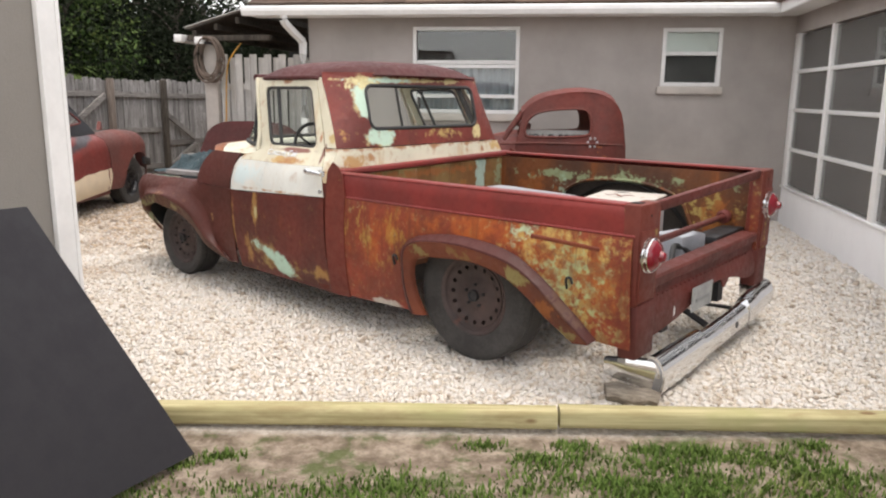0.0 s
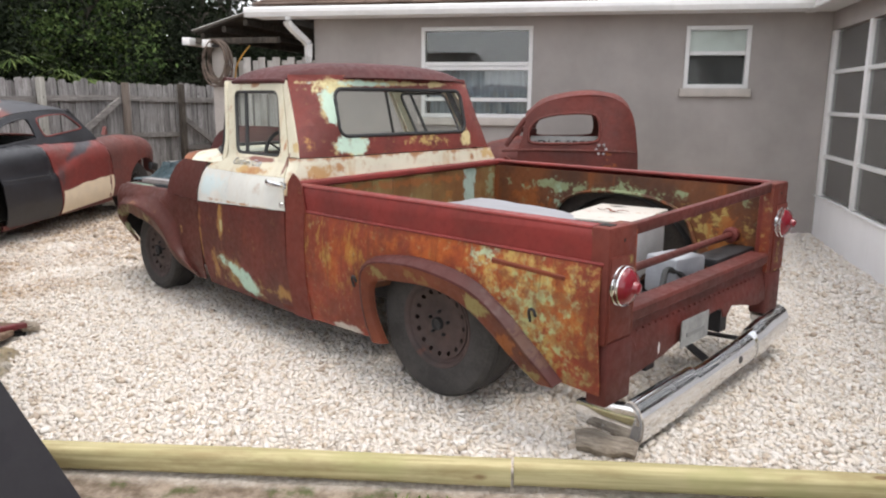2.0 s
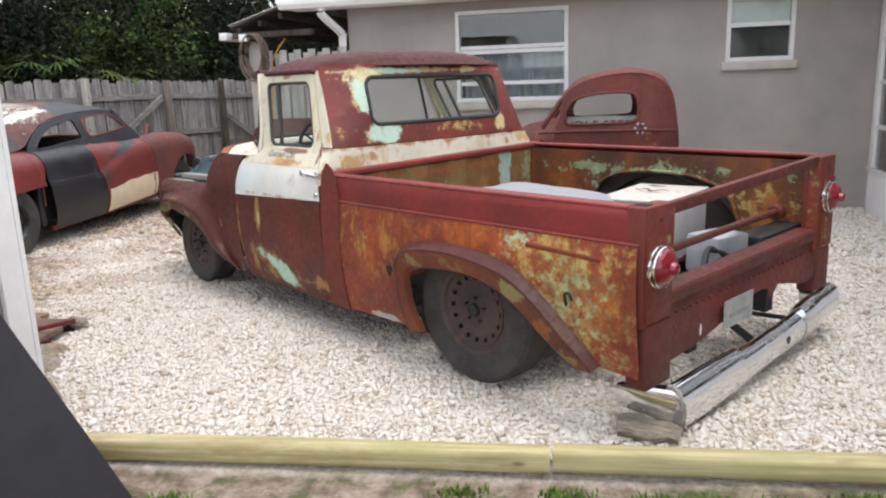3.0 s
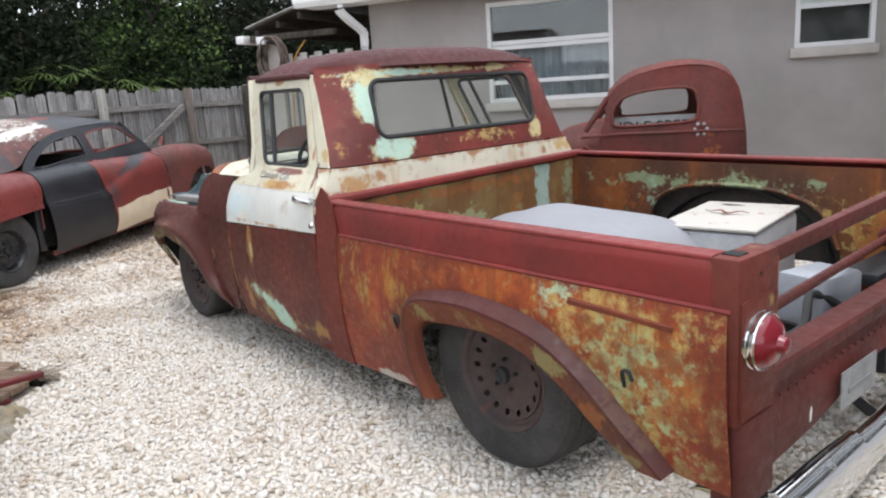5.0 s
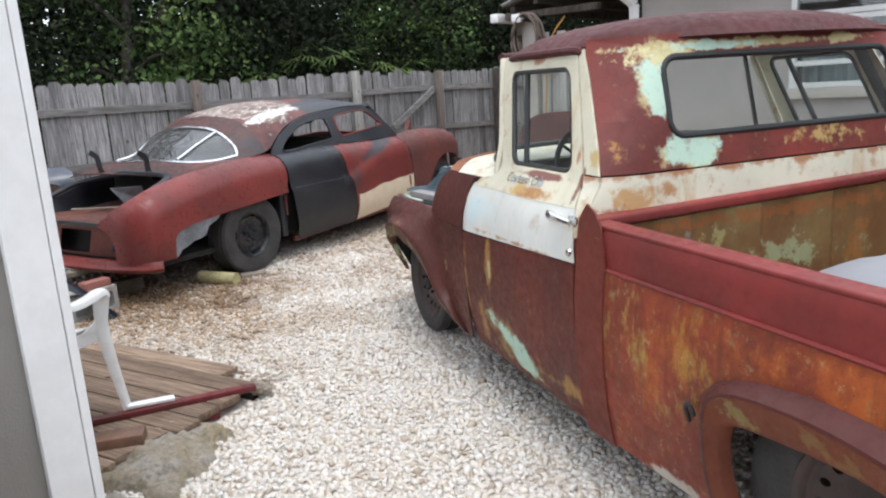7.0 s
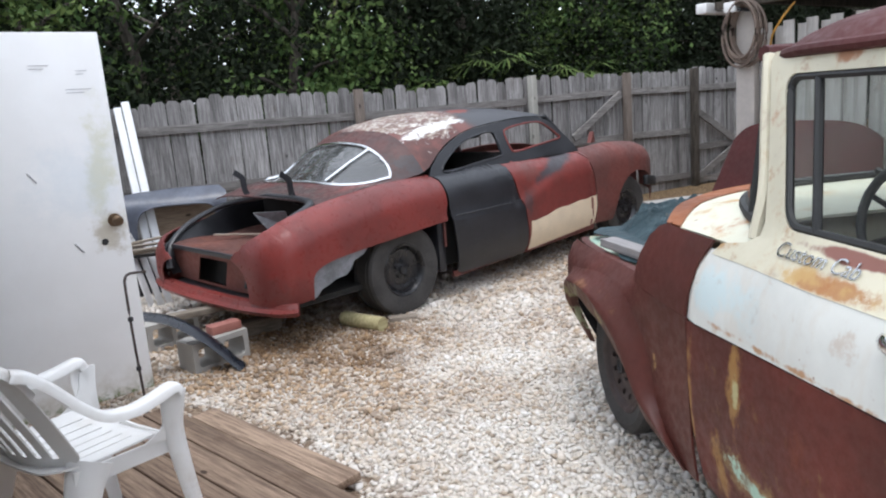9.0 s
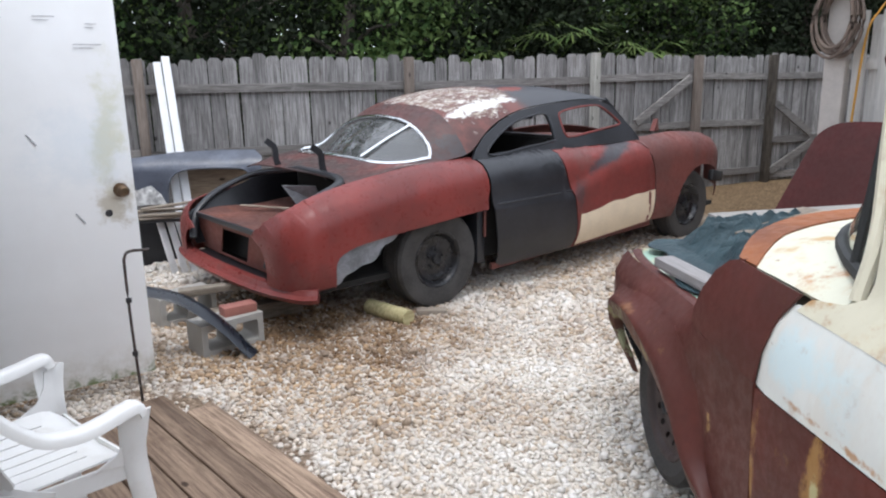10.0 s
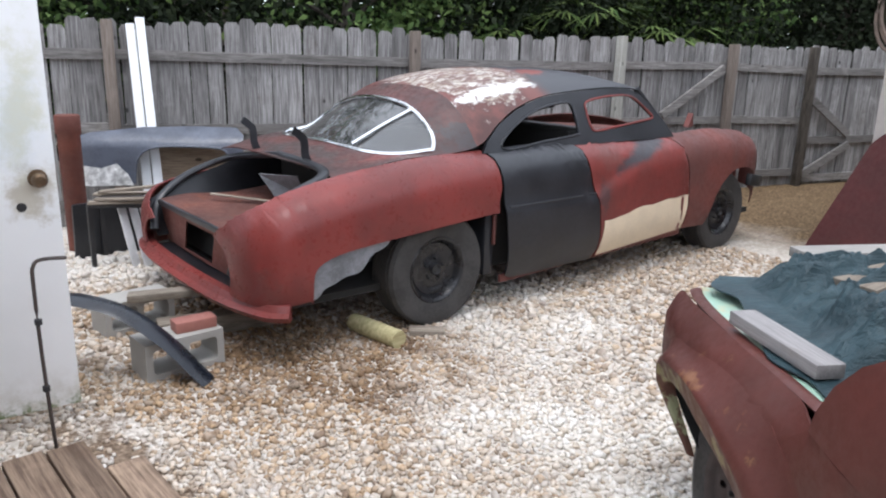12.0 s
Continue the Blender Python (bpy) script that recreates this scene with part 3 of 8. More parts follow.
bm = bmesh.new()
for k in range(4):
    box((-0.1 + 0.32 * k, -0.1, 2.28 + 0.085 * k), (-0.05 + 0.32 * k, 4.0, 2.36 + 0.085 * k), bm)
part("rafter", bm, M_BARK, lean, smooth=0)
part("corrugated_roof", grid(lambda a, b: Vector((-0.20 + 1.3 * a, -0.17 + 4.2 * b, 2.385 + 0.36 * a + 0.012 * math.sin(b * 350))), 2, 330), plain("old_roof_panel", (0.36, 0.35, 0.33), 0.6, vary=0.3, scale=3), lean, smooth=60, solid=0.004)
# dark layer added below the panels: the underside's shade is in its colour
part("roof_boards", grid(lambda a, b: Vector((-0.17 + 1.24 * a, -0.12 + 4.1 * b, 2.362 + 0.36 * a)), 2, 8), M_BARK, lean, "dark boards added to shade the underside of the roof panels", smooth=0, solid=0.012)
# near-black panel added to stand for the unlit depth of the lean-to
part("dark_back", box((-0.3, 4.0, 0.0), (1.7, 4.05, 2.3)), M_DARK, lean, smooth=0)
screen = thing("board_screen", "pale painted shadow-box fence panel beside the house", "fence", LEAN, kind="structure")
M_SCREEN = weathered_wood("painted_board", (0.46, 0.44, 0.41), (0.62, 0.60, 0.57), tint=0.2)
for k in range(12):
    back = k % 2
    part("board", box((0.245 + 0.108 * k, 0.0 if not back else 0.06, 0.05), (0.245 + 0.108 * k + 0.104, 0.018 if not back else 0.078, 2.04 if not back else 2.0)), M_SCREEN, screen, smooth=0)
for z in (0.45, 1.55):
    part("rail", box((0.206, 0.019, z), (1.55, 0.058, z + 0.09)), M_SCREEN, screen, smooth=0)

# ---- shed ----
SX = Vector((-0.971, 0.238, 0))
SHED = axes((-1.67, 3.29, 0), SX, (0, 0, 1))    # x runs west along the door wall, y south into the shed
shed = thing("shed", "greige shed with white corner boards", "shed", SHED, kind="structure")
D0, D1, DH = 2.08, 2.97, 2.16
bm = bmesh.new()
box((0.012, 0.012, 0.0), (D0, 0.10, 2.36), bm)
box((D1, 0.012, 0.0), (4.2, 0.10, 2.36), bm)
box((D0, 0.012, DH), (D1, 0.10, 2.36), bm)
box((0.012, 0.10, 0.0), (0.10, 4.6, 2.36), bm)
box((0.10, 4.5, 0.0), (4.2, 4.6, 2.36), bm)
box((4.1, 0.10, 0.0), (4.2, 4.5, 2.36), bm)
part("wall", bm, M_SHED, shed, smooth=0)
part("shed_floor", box((0.10, 0.10, 0.0), (4.1, 4.5, 0.09)), M_DARK, shed, smooth=0)
part("roof", box((-0.02, -0.02, 2.362), (4.25, 4.65, 2.42)), M_SHINGLE, shed, smooth=0)
bm = box((-0.014, -0.014, 0.0), (0.095, 0.010, 2.36))
part("corner_board", bm, M_WHITE, shed, smooth=0, bevel=0.003)
bm = box((-0.014, 0.0125, 0.0), (0.010, 0.115, 2.36))
part("corner_board", bm, M_WHITE, shed, smooth=0, bevel=0.003)
bm = bmesh.new()
box((D1 - 0.0, -0.012, 0.09), (D1 + 0.07, 0.011, DH + 0.07), bm)
box((D0 - 0.07, -0.012, 0.09), (D0, 0.011, DH + 0.07), bm)
box((D0, -0.012, DH), (D1, 0.011, DH + 0.07), bm)
part("door_trim", bm, M_SHED, shed, smooth=0, bevel=0.004)

# ---- fence ----
FX = Vector((0.3496, 0.9369, 0))
FENCE = axes((-10.27, 0.0, 0.0), FX)     # x runs north along the fence, y away from the yard
fence = thing("fence", "weathered grey dog-ear picket fence with posts and rails", "fence", FENCE, kind="structure")


def picket(wide, high, seed):
    """A dog-eared board with a slightly warped top."""
    rng = random.Random(seed)
    e = 0.035
    w = wide / 2
    lean_ = rng.uniform(-0.004, 0.004)
    out = [(-w, 0.02), (w, 0.02), (w + lean_, high - e), (w - e * 0.75 + lean_, high), (-w + e * 0.75 + lean_, high + rng.uniform(-0.01, 0.008)), (-w + lean_, high - e)]
    vs = [(x, y, z) for y in (0.0, 0.018) for x, z in out]
    n = len(out)
    fs = [tuple(range(n))[::-1], tuple(range(n, 2 * n))] + [(i, (i + 1) % n, n + (i + 1) % n, n + i) for i in range(n)]
    return mesh(vs, fs)


def fence_top(s):
    return 1.745 - 0.004 * (s - 9) + 0.012 * math.sin(s * 1.7)


def y2s(y):
    return y / 0.9369


kinds = [part("picket", picket(0.132, 1.72 + 0.012 * k, k), M_FENCE, fence, smooth=0) for k in range(6)]
rng = random.Random(11)
s = y2s(2.6)
n = 0
while s < y2s(17.0):
    if n < 6:
        ob = kinds[n]
    else:
        ob = new("picket", kinds[rng.randrange(6)].data)
        ob.parent = fence
    ob.matrix_basis = pose(s, rng.uniform(0.0, 0.006), fence_top(s) - 1.75 + rng.uniform(-0.012, 0.012), 0, rng.uniform(-0.5, 0.5), 0)
    s += 0.1385 + rng.uniform(-0.002, 0.004)
    n += 1
stations = [y2s(y) for y in (3.6, 6.35, 8.85, 11.05, 12.5, 13.68)]
for k, a in enumerate(stations):
    pale = k == 3
    part("post", box((a - 0.045, -0.135, 0.0), (a + 0.045, -0.045, fence_top(a) + (0.03 if pale else 0.01)), bevel=0.006), M_POST_PALE if pale else (M_BARK if k == 5 else M_POST), fence)
for a, b in zip(stations, stations[1:]):
    for z, h in ((1.47, 0.085), (0.86, 0.085), (0.22, 0.085)):
        part("rail", beam((a + 0.046, -0.021, z + rng.uniform(-0.02, 0.02)), (b - 0.046, -0.021, z + rng.uniform(-0.02, 0.02)), 0.038, h), M_RAIL, fence, smooth=0)
gate = [y2s(13.75), y2s(15.4)]
for z in (1.45, 0.60, 0.12):
    part("rail", beam((gate[0], -0.022, z), (gate[1], -0.022, z), 0.04, 0.09), M_RAIL, fence, smooth=0)
for a, za, b, zb in ((y2s(11.65), 0.93, y2s(12.42), 1.46), (y2s(13.76), 1.12, y2s(14.45), 0.66), (y2s(13.78), 0.17, y2s(14.48), 0.54)):
    part("brace", beam((a, -0.06, za), (b, -0.06, zb), 0.035, 0.09), M_RAIL, fence, smooth=0)

# ---- timber edging ----
prof = rrect(-0.045, -0.045, 0.045, 0.045, 0.022, 3)
prof = [(x * 1.05, y) for x, y in prof]
for a, b in (((-1.62, 3.145, 0.078), (0.520, 3.118, 0.082)), ((0.532, 3.122, 0.088), (3.05, 3.075, 0.080))):
    tagged(part("landscape_timber", sweep([a, ((a[0] + b[0]) / 2, (a[1] + b[1]) / 2 + 0.004, 0.083), b], prof), M_TIMBER), "yellow-green treated pine edging timber at the gravel's edge", "timber", "edging timbers")

# ---- pickup truck: x ahead from the rear axle, y to the left, z up ----
TRUCK = axes((0.735, 4.604, 0.0), (-0.767, 0.642, 0))
truck = thing("pickup_truck", "lowered rust-patinated pickup with cream and mint paint remnants, no tailgate", "pickup truck", TRUCK)

YELLOW = (0.42, 0.31, 0.095)
DULL = (0.25, 0.20, 0.075)


def bed_paint():
    """Red-brown rust on the flank: orange runs high up, yellow and mint paint breaking through towards the tail."""
    n = Nodes("rusted_bed_side", 0.55, 0, 0.4)
    big, fine = n.noise(2.6, 7, 0.62), n.noise(30, 6, 0.7)
    c = n.mix(n.ramp(big, 0.34, 0.66), (0.150, 0.032, 0.018), (0.285, 0.050, 0.024))
    c = n.bloom(c, (0.66, 0.95, 0.70), (0.50, 9, 0.26), (0.44, 0.115, 0.02), 7, 0.60, 0.75, 0.28, (1, 1, 0.45))
    c = n.bloom(c, (-0.20, 0.95, 0.82), (0.80, 9, 0.13), (0.46, 0.11, 0.022), 6, 0.85, 0.85, 0.3)
    c = n.bloom(c, (0.80, 0.95, 0.66), (0.26, 9, 0.30), (0.46, 0.30, 0.07), 11, 0.52, 0.8, 0.16, (1, 1, 0.4))
    c = n.bloom(c, (0.50, 0.95, 0.72), (0.20, 9, 0.20), (0.46, 0.26, 0.05), 10, 0.46, 0.7, 0.16, (1, 1, 0.5))
    c = n.bloom(c, (-0.66, 0.95, 0.66), (0.42, 9, 0.36), (0.42, 0.13, 0.028), 8, 0.8, 0.8, 0.3)
    c = n.bloom(c, (-0.62, 0.95, 0.80), (0.46, 9, 0.18), (0.58, 0.42, 0.13), 17, 0.70, 0.85, 0.24)
    c = n.bloom(c, (-0.68, 0.95, 0.56), (0.34, 9, 0.30), (0.50, 0.38, 0.12), 22, 0.58, 0.85, 0.24)
    c = n.bloom(c, (-0.66, 0.95, 0.62), (0.34, 9, 0.32), (0.42, 0.52, 0.26), 24, 0.52, 0.85, 0.20)
    c = n.bloom(c, (-0.36, 0.95, 0.83), (0.15, 9, 0.09), (0.50, 0.64, 0.42), 22, 0.66, 0.85, 0.18)
    c = n.bloom(c, (-0.80, 0.95, 0.38), (0.25, 9, 0.09), (0.34, 0.30, 0.12), 12, 0.75, 0.8, 0.18)
    c = n.bloom(c, (-0.62, 0.95, 0.63), (0.50, 9, 0.42), (0.22, 0.046, 0.018), 11, 0.50, 0.85, 0.22)
    c = n.mix(n.math('MULTIPLY', n.ramp(n.noise(16, 6, 0.7, (1, 1, 0.10)), 0.50, 0.66), 0.50), c, (0.125, 0.036, 0.018))
    c = n.mix(n.math('MULTIPLY', n.ramp(n.noise(5, 7, 0.7, (1, 1, 0.6)), 0.53, 0.66), 0.55), c, (0.155, 0.030, 0.020))
    c = n.mix(n.patch((0.62, 0.95, 0.282), (0.12, 9, 0.022), 0.6, 12, 0.3), c, (0.46, 0.42, 0.37))
    c = n.mix(n.math('MULTIPLY', n.ramp(fine, 0.48, 0.74), 0.36), c, (0.14, 0.038, 0.018))
    c = n.mix(n.ramp(n.noise(55, 4, 0.6), 0.68, 0.76), c, (0.06, 0.022, 0.014))
    n.colour(c)
    n.rough(n.ramp(fine, 0.3, 0.7, 0.40, 0.70))
    n.bump(fine, 0.0012, 0.5)
    return n.mat


M_BED = bed_paint()
M_STREAK = rusty("rust_streak", (0.23, 0.055, 0.022), (0.15, 0.036, 0.020), mottle=0.4)
M_FLARE = rusty("rusted_wheel_lip", (0.190, 0.050, 0.022), (0.110, 0.032, 0.018), (
    ((0.29, 0.95, 0.66), (0.09, 9, 0.07), DULL, 0.75, 12), ((0.0, 0.95, 0.68), (0.16, 9, 0.06), (0.22, 0.12, 0.04), 0.6, 12), ((-0.35, 0.95, 0.60), (0.13, 9, 0.10), (0.30, 0.26, 0.10), 0.75, 12),
    ((-0.52, 0.95, 0.46), (0.16, 9, 0.13), (0.30, 0.10, 0.025), 0.7, 9), ((-0.64, 0.95, 0.37), (0.10, 9, 0.06), DULL, 0.8, 14)), mottle=0.3)
M_LIP = rusty("maroon_wheel_lip", (0.086, 0.022, 0.018), (0.060, 0.019, 0.016), (((-0.62, 0.95, 0.50), (0.20, 9, 0.16), (0.10, 0.045, 0.028), 0.6, 10),), mottle=0.3, rough=0.5)
M_BAND = rusty("maroon_primer", (0.245, 0.036, 0.031), (0.165, 0.031, 0.027), streaks=0.06, mottle=0.3, rough=0.5)
M_MAROON = rusty("dark_maroon_rust", (0.135, 0.030, 0.024), (0.090, 0.025, 0.020), mottle=0.3)
M_POSTL = rusty("corner_post_rust", (0.175, 0.036, 0.024), (0.120, 0.029, 0.020), (((-0.99, 0.80, 0.78), (0.2, 0.05, 0.16), DULL, 0.5, 14), ((-0.99, 0.78, 0.98), (0.2, 0.03, 0.08), YELLOW, 0.5, 14), ((-0.99, -0.86, 0.62), (0.2, 0.08, 0.2), YELLOW, 0.5, 14)), mottle=0.3)
M_INNER = rusty("rusted_bed_inside", (0.17, 0.060, 0.022), (0.075, 0.034, 0.020), (
    ((1.05, -0.66, 0.85), (0.5, 0.16, 0.35), (0.34, 0.50, 0.44), 0.85, 7), ((0.75, -0.86, 0.85), (0.28, 9, 0.22), (0.26, 0.085, 0.022), 0.7, 6), ((0.2, -0.9, 0.93), (1.2, 9, 0.07), (0.27, 0.34, 0.19), 0.6, 8),
    ((-0.6, -0.9, 0.8), (0.35, 9, 0.2), YELLOW, 0.6, 11), ((-0.70, -0.9, 0.72), (0.2, 9, 0.2), (0.33, 0.11, 0.025), 0.7, 9), ((0.50, -0.9, 0.86), (0.14, 9, 0.12), (0.32, 0.46, 0.34), 0.5, 10), ((1.05, 0.1, 0.82), (0.5, 0.7, 0.12), (0.28, 0.25, 0.09), 0.55, 9), ((1.05, 0.2, 0.9), (0.5, 0.6, 0.2), (0.29, 0.10, 0.025), 0.6, 6)), streaks=0.6)

M_BULKHEAD = rusty("rusted_bulkhead", (0.24, 0.17, 0.065), (0.17, 0.075, 0.028), (
    ((1.05, -0.56, 0.85), (0.5, 0.10, 0.35), (0.40, 0.55, 0.48), 1.1, 7), ((1.05, 0.15, 0.78), (0.5, 0.60, 0.14), (0.34, 0.36, 0.20), 0.65, 12), ((1.05, 0.45, 0.84), (0.5, 0.20, 0.16), (0.42, 0.36, 0.15), 0.6, 10),
    ((1.05, -0.78, 0.85), (0.5, 0.08, 0.3), (0.26, 0.30, 0.18), 0.8, 9), ((1.05, 0.1, 0.97), (0.5, 0.9, 0.05), (0.28, 0.10, 0.030), 0.8, 8), ((1.05, -0.25, 0.80), (0.5, 0.14, 0.2), (0.30, 0.12, 0.03), 0.6, 9)), streaks=0.5)


def door_rust():
    """Maroon rust with one mint splash running down to the rear, and yellow runs below the trim line."""
    n = Nodes("rusted_door", 0.55, 0, 0.4)
    big, fine = n.noise(2.2, 6, 0.62), n.noise(26, 6, 0.7)
    c = n.mix(n.ramp(big, 0.36, 0.66), (0.088, 0.023, 0.017), (0.150, 0.030, 0.021))
    c = n.bloom(c, (1.56, 0.95, 0.35), (0.48, 9, 0.08), (0.34, 0.24, 0.07), 11, 0.62, 0.8, 0.2)
    c = n.bloom(c, (1.50, 0.95, 0.66), (0.22, 9, 0.14), (0.22, 0.06, 0.02), 9, 0.36, 0.6, 0.25, (1, 1, 0.4))
    for x, z, w, h in ((1.86, 0.68, 0.022, 0.15), (2.12, 0.50, 0.014, 0.15), (1.96, 0.42, 0.03, 0.09), (1.22, 0.36, 0.07, 0.03)):
        c = n.mix(n.math('MULTIPLY', n.patch((x, 0.95, z), (w, 9, h), 1.0, 14, 0.7, (1, 1, 0.5)), 0.75), c, (0.43, 0.24, 0.07))
    c = n.mix(n.patch((1.855, 0.95, 0.70), (0.012, 9, 0.03), 0.8, 14, 0.4), c, (0.50, 0.46, 0.24))
    halo = n.patch((1.72, 0.95, 0.42), (0.22, 9, 0.060), 0.6, 9, 0.4, tilt=24)
    c = n.mix(n.math('MULTIPLY', halo, 0.6), c, (0.42, 0.30, 0.11))
    c = n.mix(n.patch((1.72, 0.95, 0.418), (0.20, 9, 0.038), 0.55, 9, 0.22, tilt=24), c, (0.46, 0.66, 0.54))
    c = n.mix(n.patch((1.605, 0.95, 0.362), (0.11, 9, 0.062), 0.4, 8, 0.25, tilt=24), c, (0.46, 0.66, 0.54))
    c = n.mix(n.math('MULTIPLY', n.ramp(fine, 0.45, 0.75), 0.3), c, (0.075, 0.022, 0.016))
    n.colour(c)
    n.rough(n.ramp(fine, 0.3, 0.7, 0.42, 0.68))
    n.bump(fine, 0.0012, 0.5)
    return n.mat


M_DOOR = door_rust()


def worn_cream(name, patches, ground=CREAM, run=0.6):
    """Chalky cream paint going to rust at its edges and chips."""
    n = Nodes(name, 0.5, 0, 0.4)
    c = n.mix(n.ramp(n.noise(3, 5), 0.35, 0.7), ground, tuple(x * 0.86 for x in ground))
    c = n.mix(n.math('MULTIPLY', n.ramp(n.noise(7, 6, 0.7, (1, 1, 0.25)), 0.53, 0.7), run), c, (0.52, 0.34, 0.15))
    c = n.mix(n.math('MULTIPLY', n.ramp(n.noise(19, 7, 0.75, (1, 1, 0.5)), 0.58, 0.70), 0.8 * run), c, (0.42, 0.22, 0.08))
    for centre, size, col, cover, scale in patches:
        c = n.bloom(c, centre, size, col, scale, cover, 0.85, 0.2)
    c = n.mix(n.ramp(n.noise(34, 5, 0.7), 0.68, 0.74), c, (0.25, 0.10, 0.035))
    n.colour(c)
    n.bump(n.noise(60, 4), 0.0008, 0.4)
    return n.mat


RUST = (0.30, 0.10, 0.03)
M_CREAM_DOOR = worn_cream("cream_door", (((1.20, 0.84, 1.22), (0.05, 9, 0.06), (0.56, 0.40, 0.16), 0.8, 9), ((1.243, 0.88, 1.13), (0.022, 9, 0.085), (0.17, 0.035, 0.025), 1.4, 9), ((2.02, 0.9, 1.09), (0.10, 9, 0.03), (0.42, 0.22, 0.07), 0.7, 10), ((1.57, 0.9, 1.070), (0.21, 9, 0.032), (0.40, 0.16, 0.035), 1.15, 9), ((1.60, 0.9, 1.075), (0.26, 9, 0.045), (0.55, 0.36, 0.14), 0.7, 7), ((1.52, 0.84, 1.138), (0.23, 9, 0.022), (0.20, 0.035, 0.03), 1.6, 6),
    ((1.74, 0.74, 1.588), (0.075, 9, 0.04), (0.34, 0.12, 0.04), 1.2, 8), ((1.30, 0.8, 1.22), (0.02, 9, 0.06), (0.42, 0.16, 0.05), 0.7, 8)), (0.70, 0.66, 0.51), 0.5)
M_STRIP = worn_cream("white_door_strip", (((2.0, 0.9, 0.95), (0.25, 9, 0.1), (0.66, 0.79, 0.80), 0.8, 3), ((1.6, 0.9, 0.862), (0.6, 9, 0.012), (0.42, 0.20, 0.06), 0.6, 12)), (0.78, 0.79, 0.74), 0.12)
M_CREAM_REAR = worn_cream("cream_rear_band", (((1.1, 0.0, 1.160), (9, 9, 0.030), (0.36, 0.13, 0.04), 0.62, 8), ((1.1, 0.0, 1.02), (9, 9, 0.025), (0.46, 0.26, 0.09), 0.62, 9), ((1.1, 0.62, 1.10), (9, 0.10, 0.05), (0.40, 0.17, 0.05), 0.85, 9), ((1.1, -0.62, 1.10), (9, 0.03, 0.04), (0.34, 0.14, 0.05), 0.7, 12), ((1.1, 0.74, 1.07), (9, 0.14, 0.09), (0.46, 0.25, 0.08), 1.0, 7), ((1.1, 0.80, 1.02), (9, 0.12, 0.08), (0.30, 0.08, 0.03), 0.8, 8), ((1.1, 0.2, 1.0), (9, 0.7, 0.05), (0.60, 0.47, 0.25), 0.5, 6), ((1.1, -0.80, 1.12), (9, 0.15, 0.06), (0.55, 0.36, 0.12), 1.0, 8)))
M_COWL = worn_cream("cream_cowl", (((2.12, 0.80, 1.13), (0.14, 0.10, 0.2), (0.44, 0.18, 0.05), 0.62, 9), ((2.30, 0.72, 1.12), (0.06, 0.08, 0.2), RUST, 0.4, 10), ((2.35, 0.65, 1.1), (0.05, 0.2, 0.2), (0.50, 0.30, 0.1), 0.9, 8)), (0.66, 0.65, 0.52))


def cab_back_paint():
    """Maroon rust; yellow and mint paint bared round the rear window."""
    n = Nodes("rusted_cab_back", 0.55, 0, 0.4)
    big, fine = n.noise(2.4, 6, 0.62), n.noise(26, 6, 0.7)
    c = n.mix(n.ramp(big, 0.36, 0.66), (0.120, 0.028, 0.022), (0.205, 0.038, 0.028))
    bare, pale = (0.50, 0.40, 0.20), (0.50, 0.66, 0.54)
    for y, z, w, h, rag in ((0.575, 1.48, 0.056, 0.11, 0.5), (0.52, 1.580, 0.09, 0.026, 0.6), (0.44, 1.225, 0.135, 0.060, 0.6), (0.10, 1.603, 0.50, 0.015, 0.9)):
        c = n.mix(n.patch((1.2, y, z), (9, w, h), rag, 8, 0.25), c, bare)
    for y, z, w, h, rag in ((0.575, 1.47, 0.054, 0.10, 0.4), (0.50, 1.568, 0.08, 0.026, 0.6), (0.44, 1.225, 0.125, 0.058, 0.5), (0.30, 1.598, 0.22, 0.014, 0.9)):
        c = n.mix(n.patch((1.2, y, z), (9, w, h), rag, 10, 0.2), c, pale)
    c = n.mix(n.patch((1.2, 0.53, 1.57), (9, 0.10, 0.03), 0.9, 12, 0.3), c, (0.62, 0.56, 0.30))
    c = n.bloom(c, (1.2, -0.18, 1.235), (9, 0.34, 0.07), (0.50, 0.36, 0.13), 14, 0.66, 0.85, 0.15)
    c = n.mix(n.patch((1.2, -0.585, 1.24), (9, 0.035, 0.05), 0.8, 10, 0.3), c, (0.60, 0.50, 0.26))
    c = n.bloom(c, (1.2, 0.76, 1.25), (9, 0.05, 0.08), (0.48, 0.26, 0.08), 13, 0.62, 0.8, 0.15)
    c = n.mix(n.math('MULTIPLY', n.ramp(fine, 0.48, 0.75), 0.3), c, (0.085, 0.024, 0.018))
    n.colour(c)
    n.rough(n.ramp(fine, 0.3, 0.7, 0.42, 0.68))
    n.bump(fine, 0.0012, 0.5)
    return n.mat


M_CAB_BACK = cab_back_paint()
M_ROOF = rusty("maroon_roof", (0.082, 0.021, 0.020), (0.062, 0.019, 0.018), mottle=0.2, rough=0.68)
M_ORANGE = rusty("orange_rust", (0.30, 0.10, 0.03), (0.17, 0.06, 0.03), mottle=0.25)
M_MINT = worn_cream("mint_inner", (((3.2, 0.6, 0.84), (0.3, 9, 0.3), (0.56, 0.58, 0.46), 0.8, 6),), (0.34, 0.50, 0.40))
M_FENDER = rusty("rusted_front_fender", (0.110, 0.029, 0.022), (0.082, 0.026, 0.020), (
    ((2.40, 0.95, 0.60), (0.035, 9, 0.10), (0.46, 0.30, 0.12), 0.8, 8), ((3.0, 0.9, 0.72), (0.5, 9, 0.03), (0.22, 0.10, 0.05), 0.5, 9)), mottle=0.28, rough=0.48)
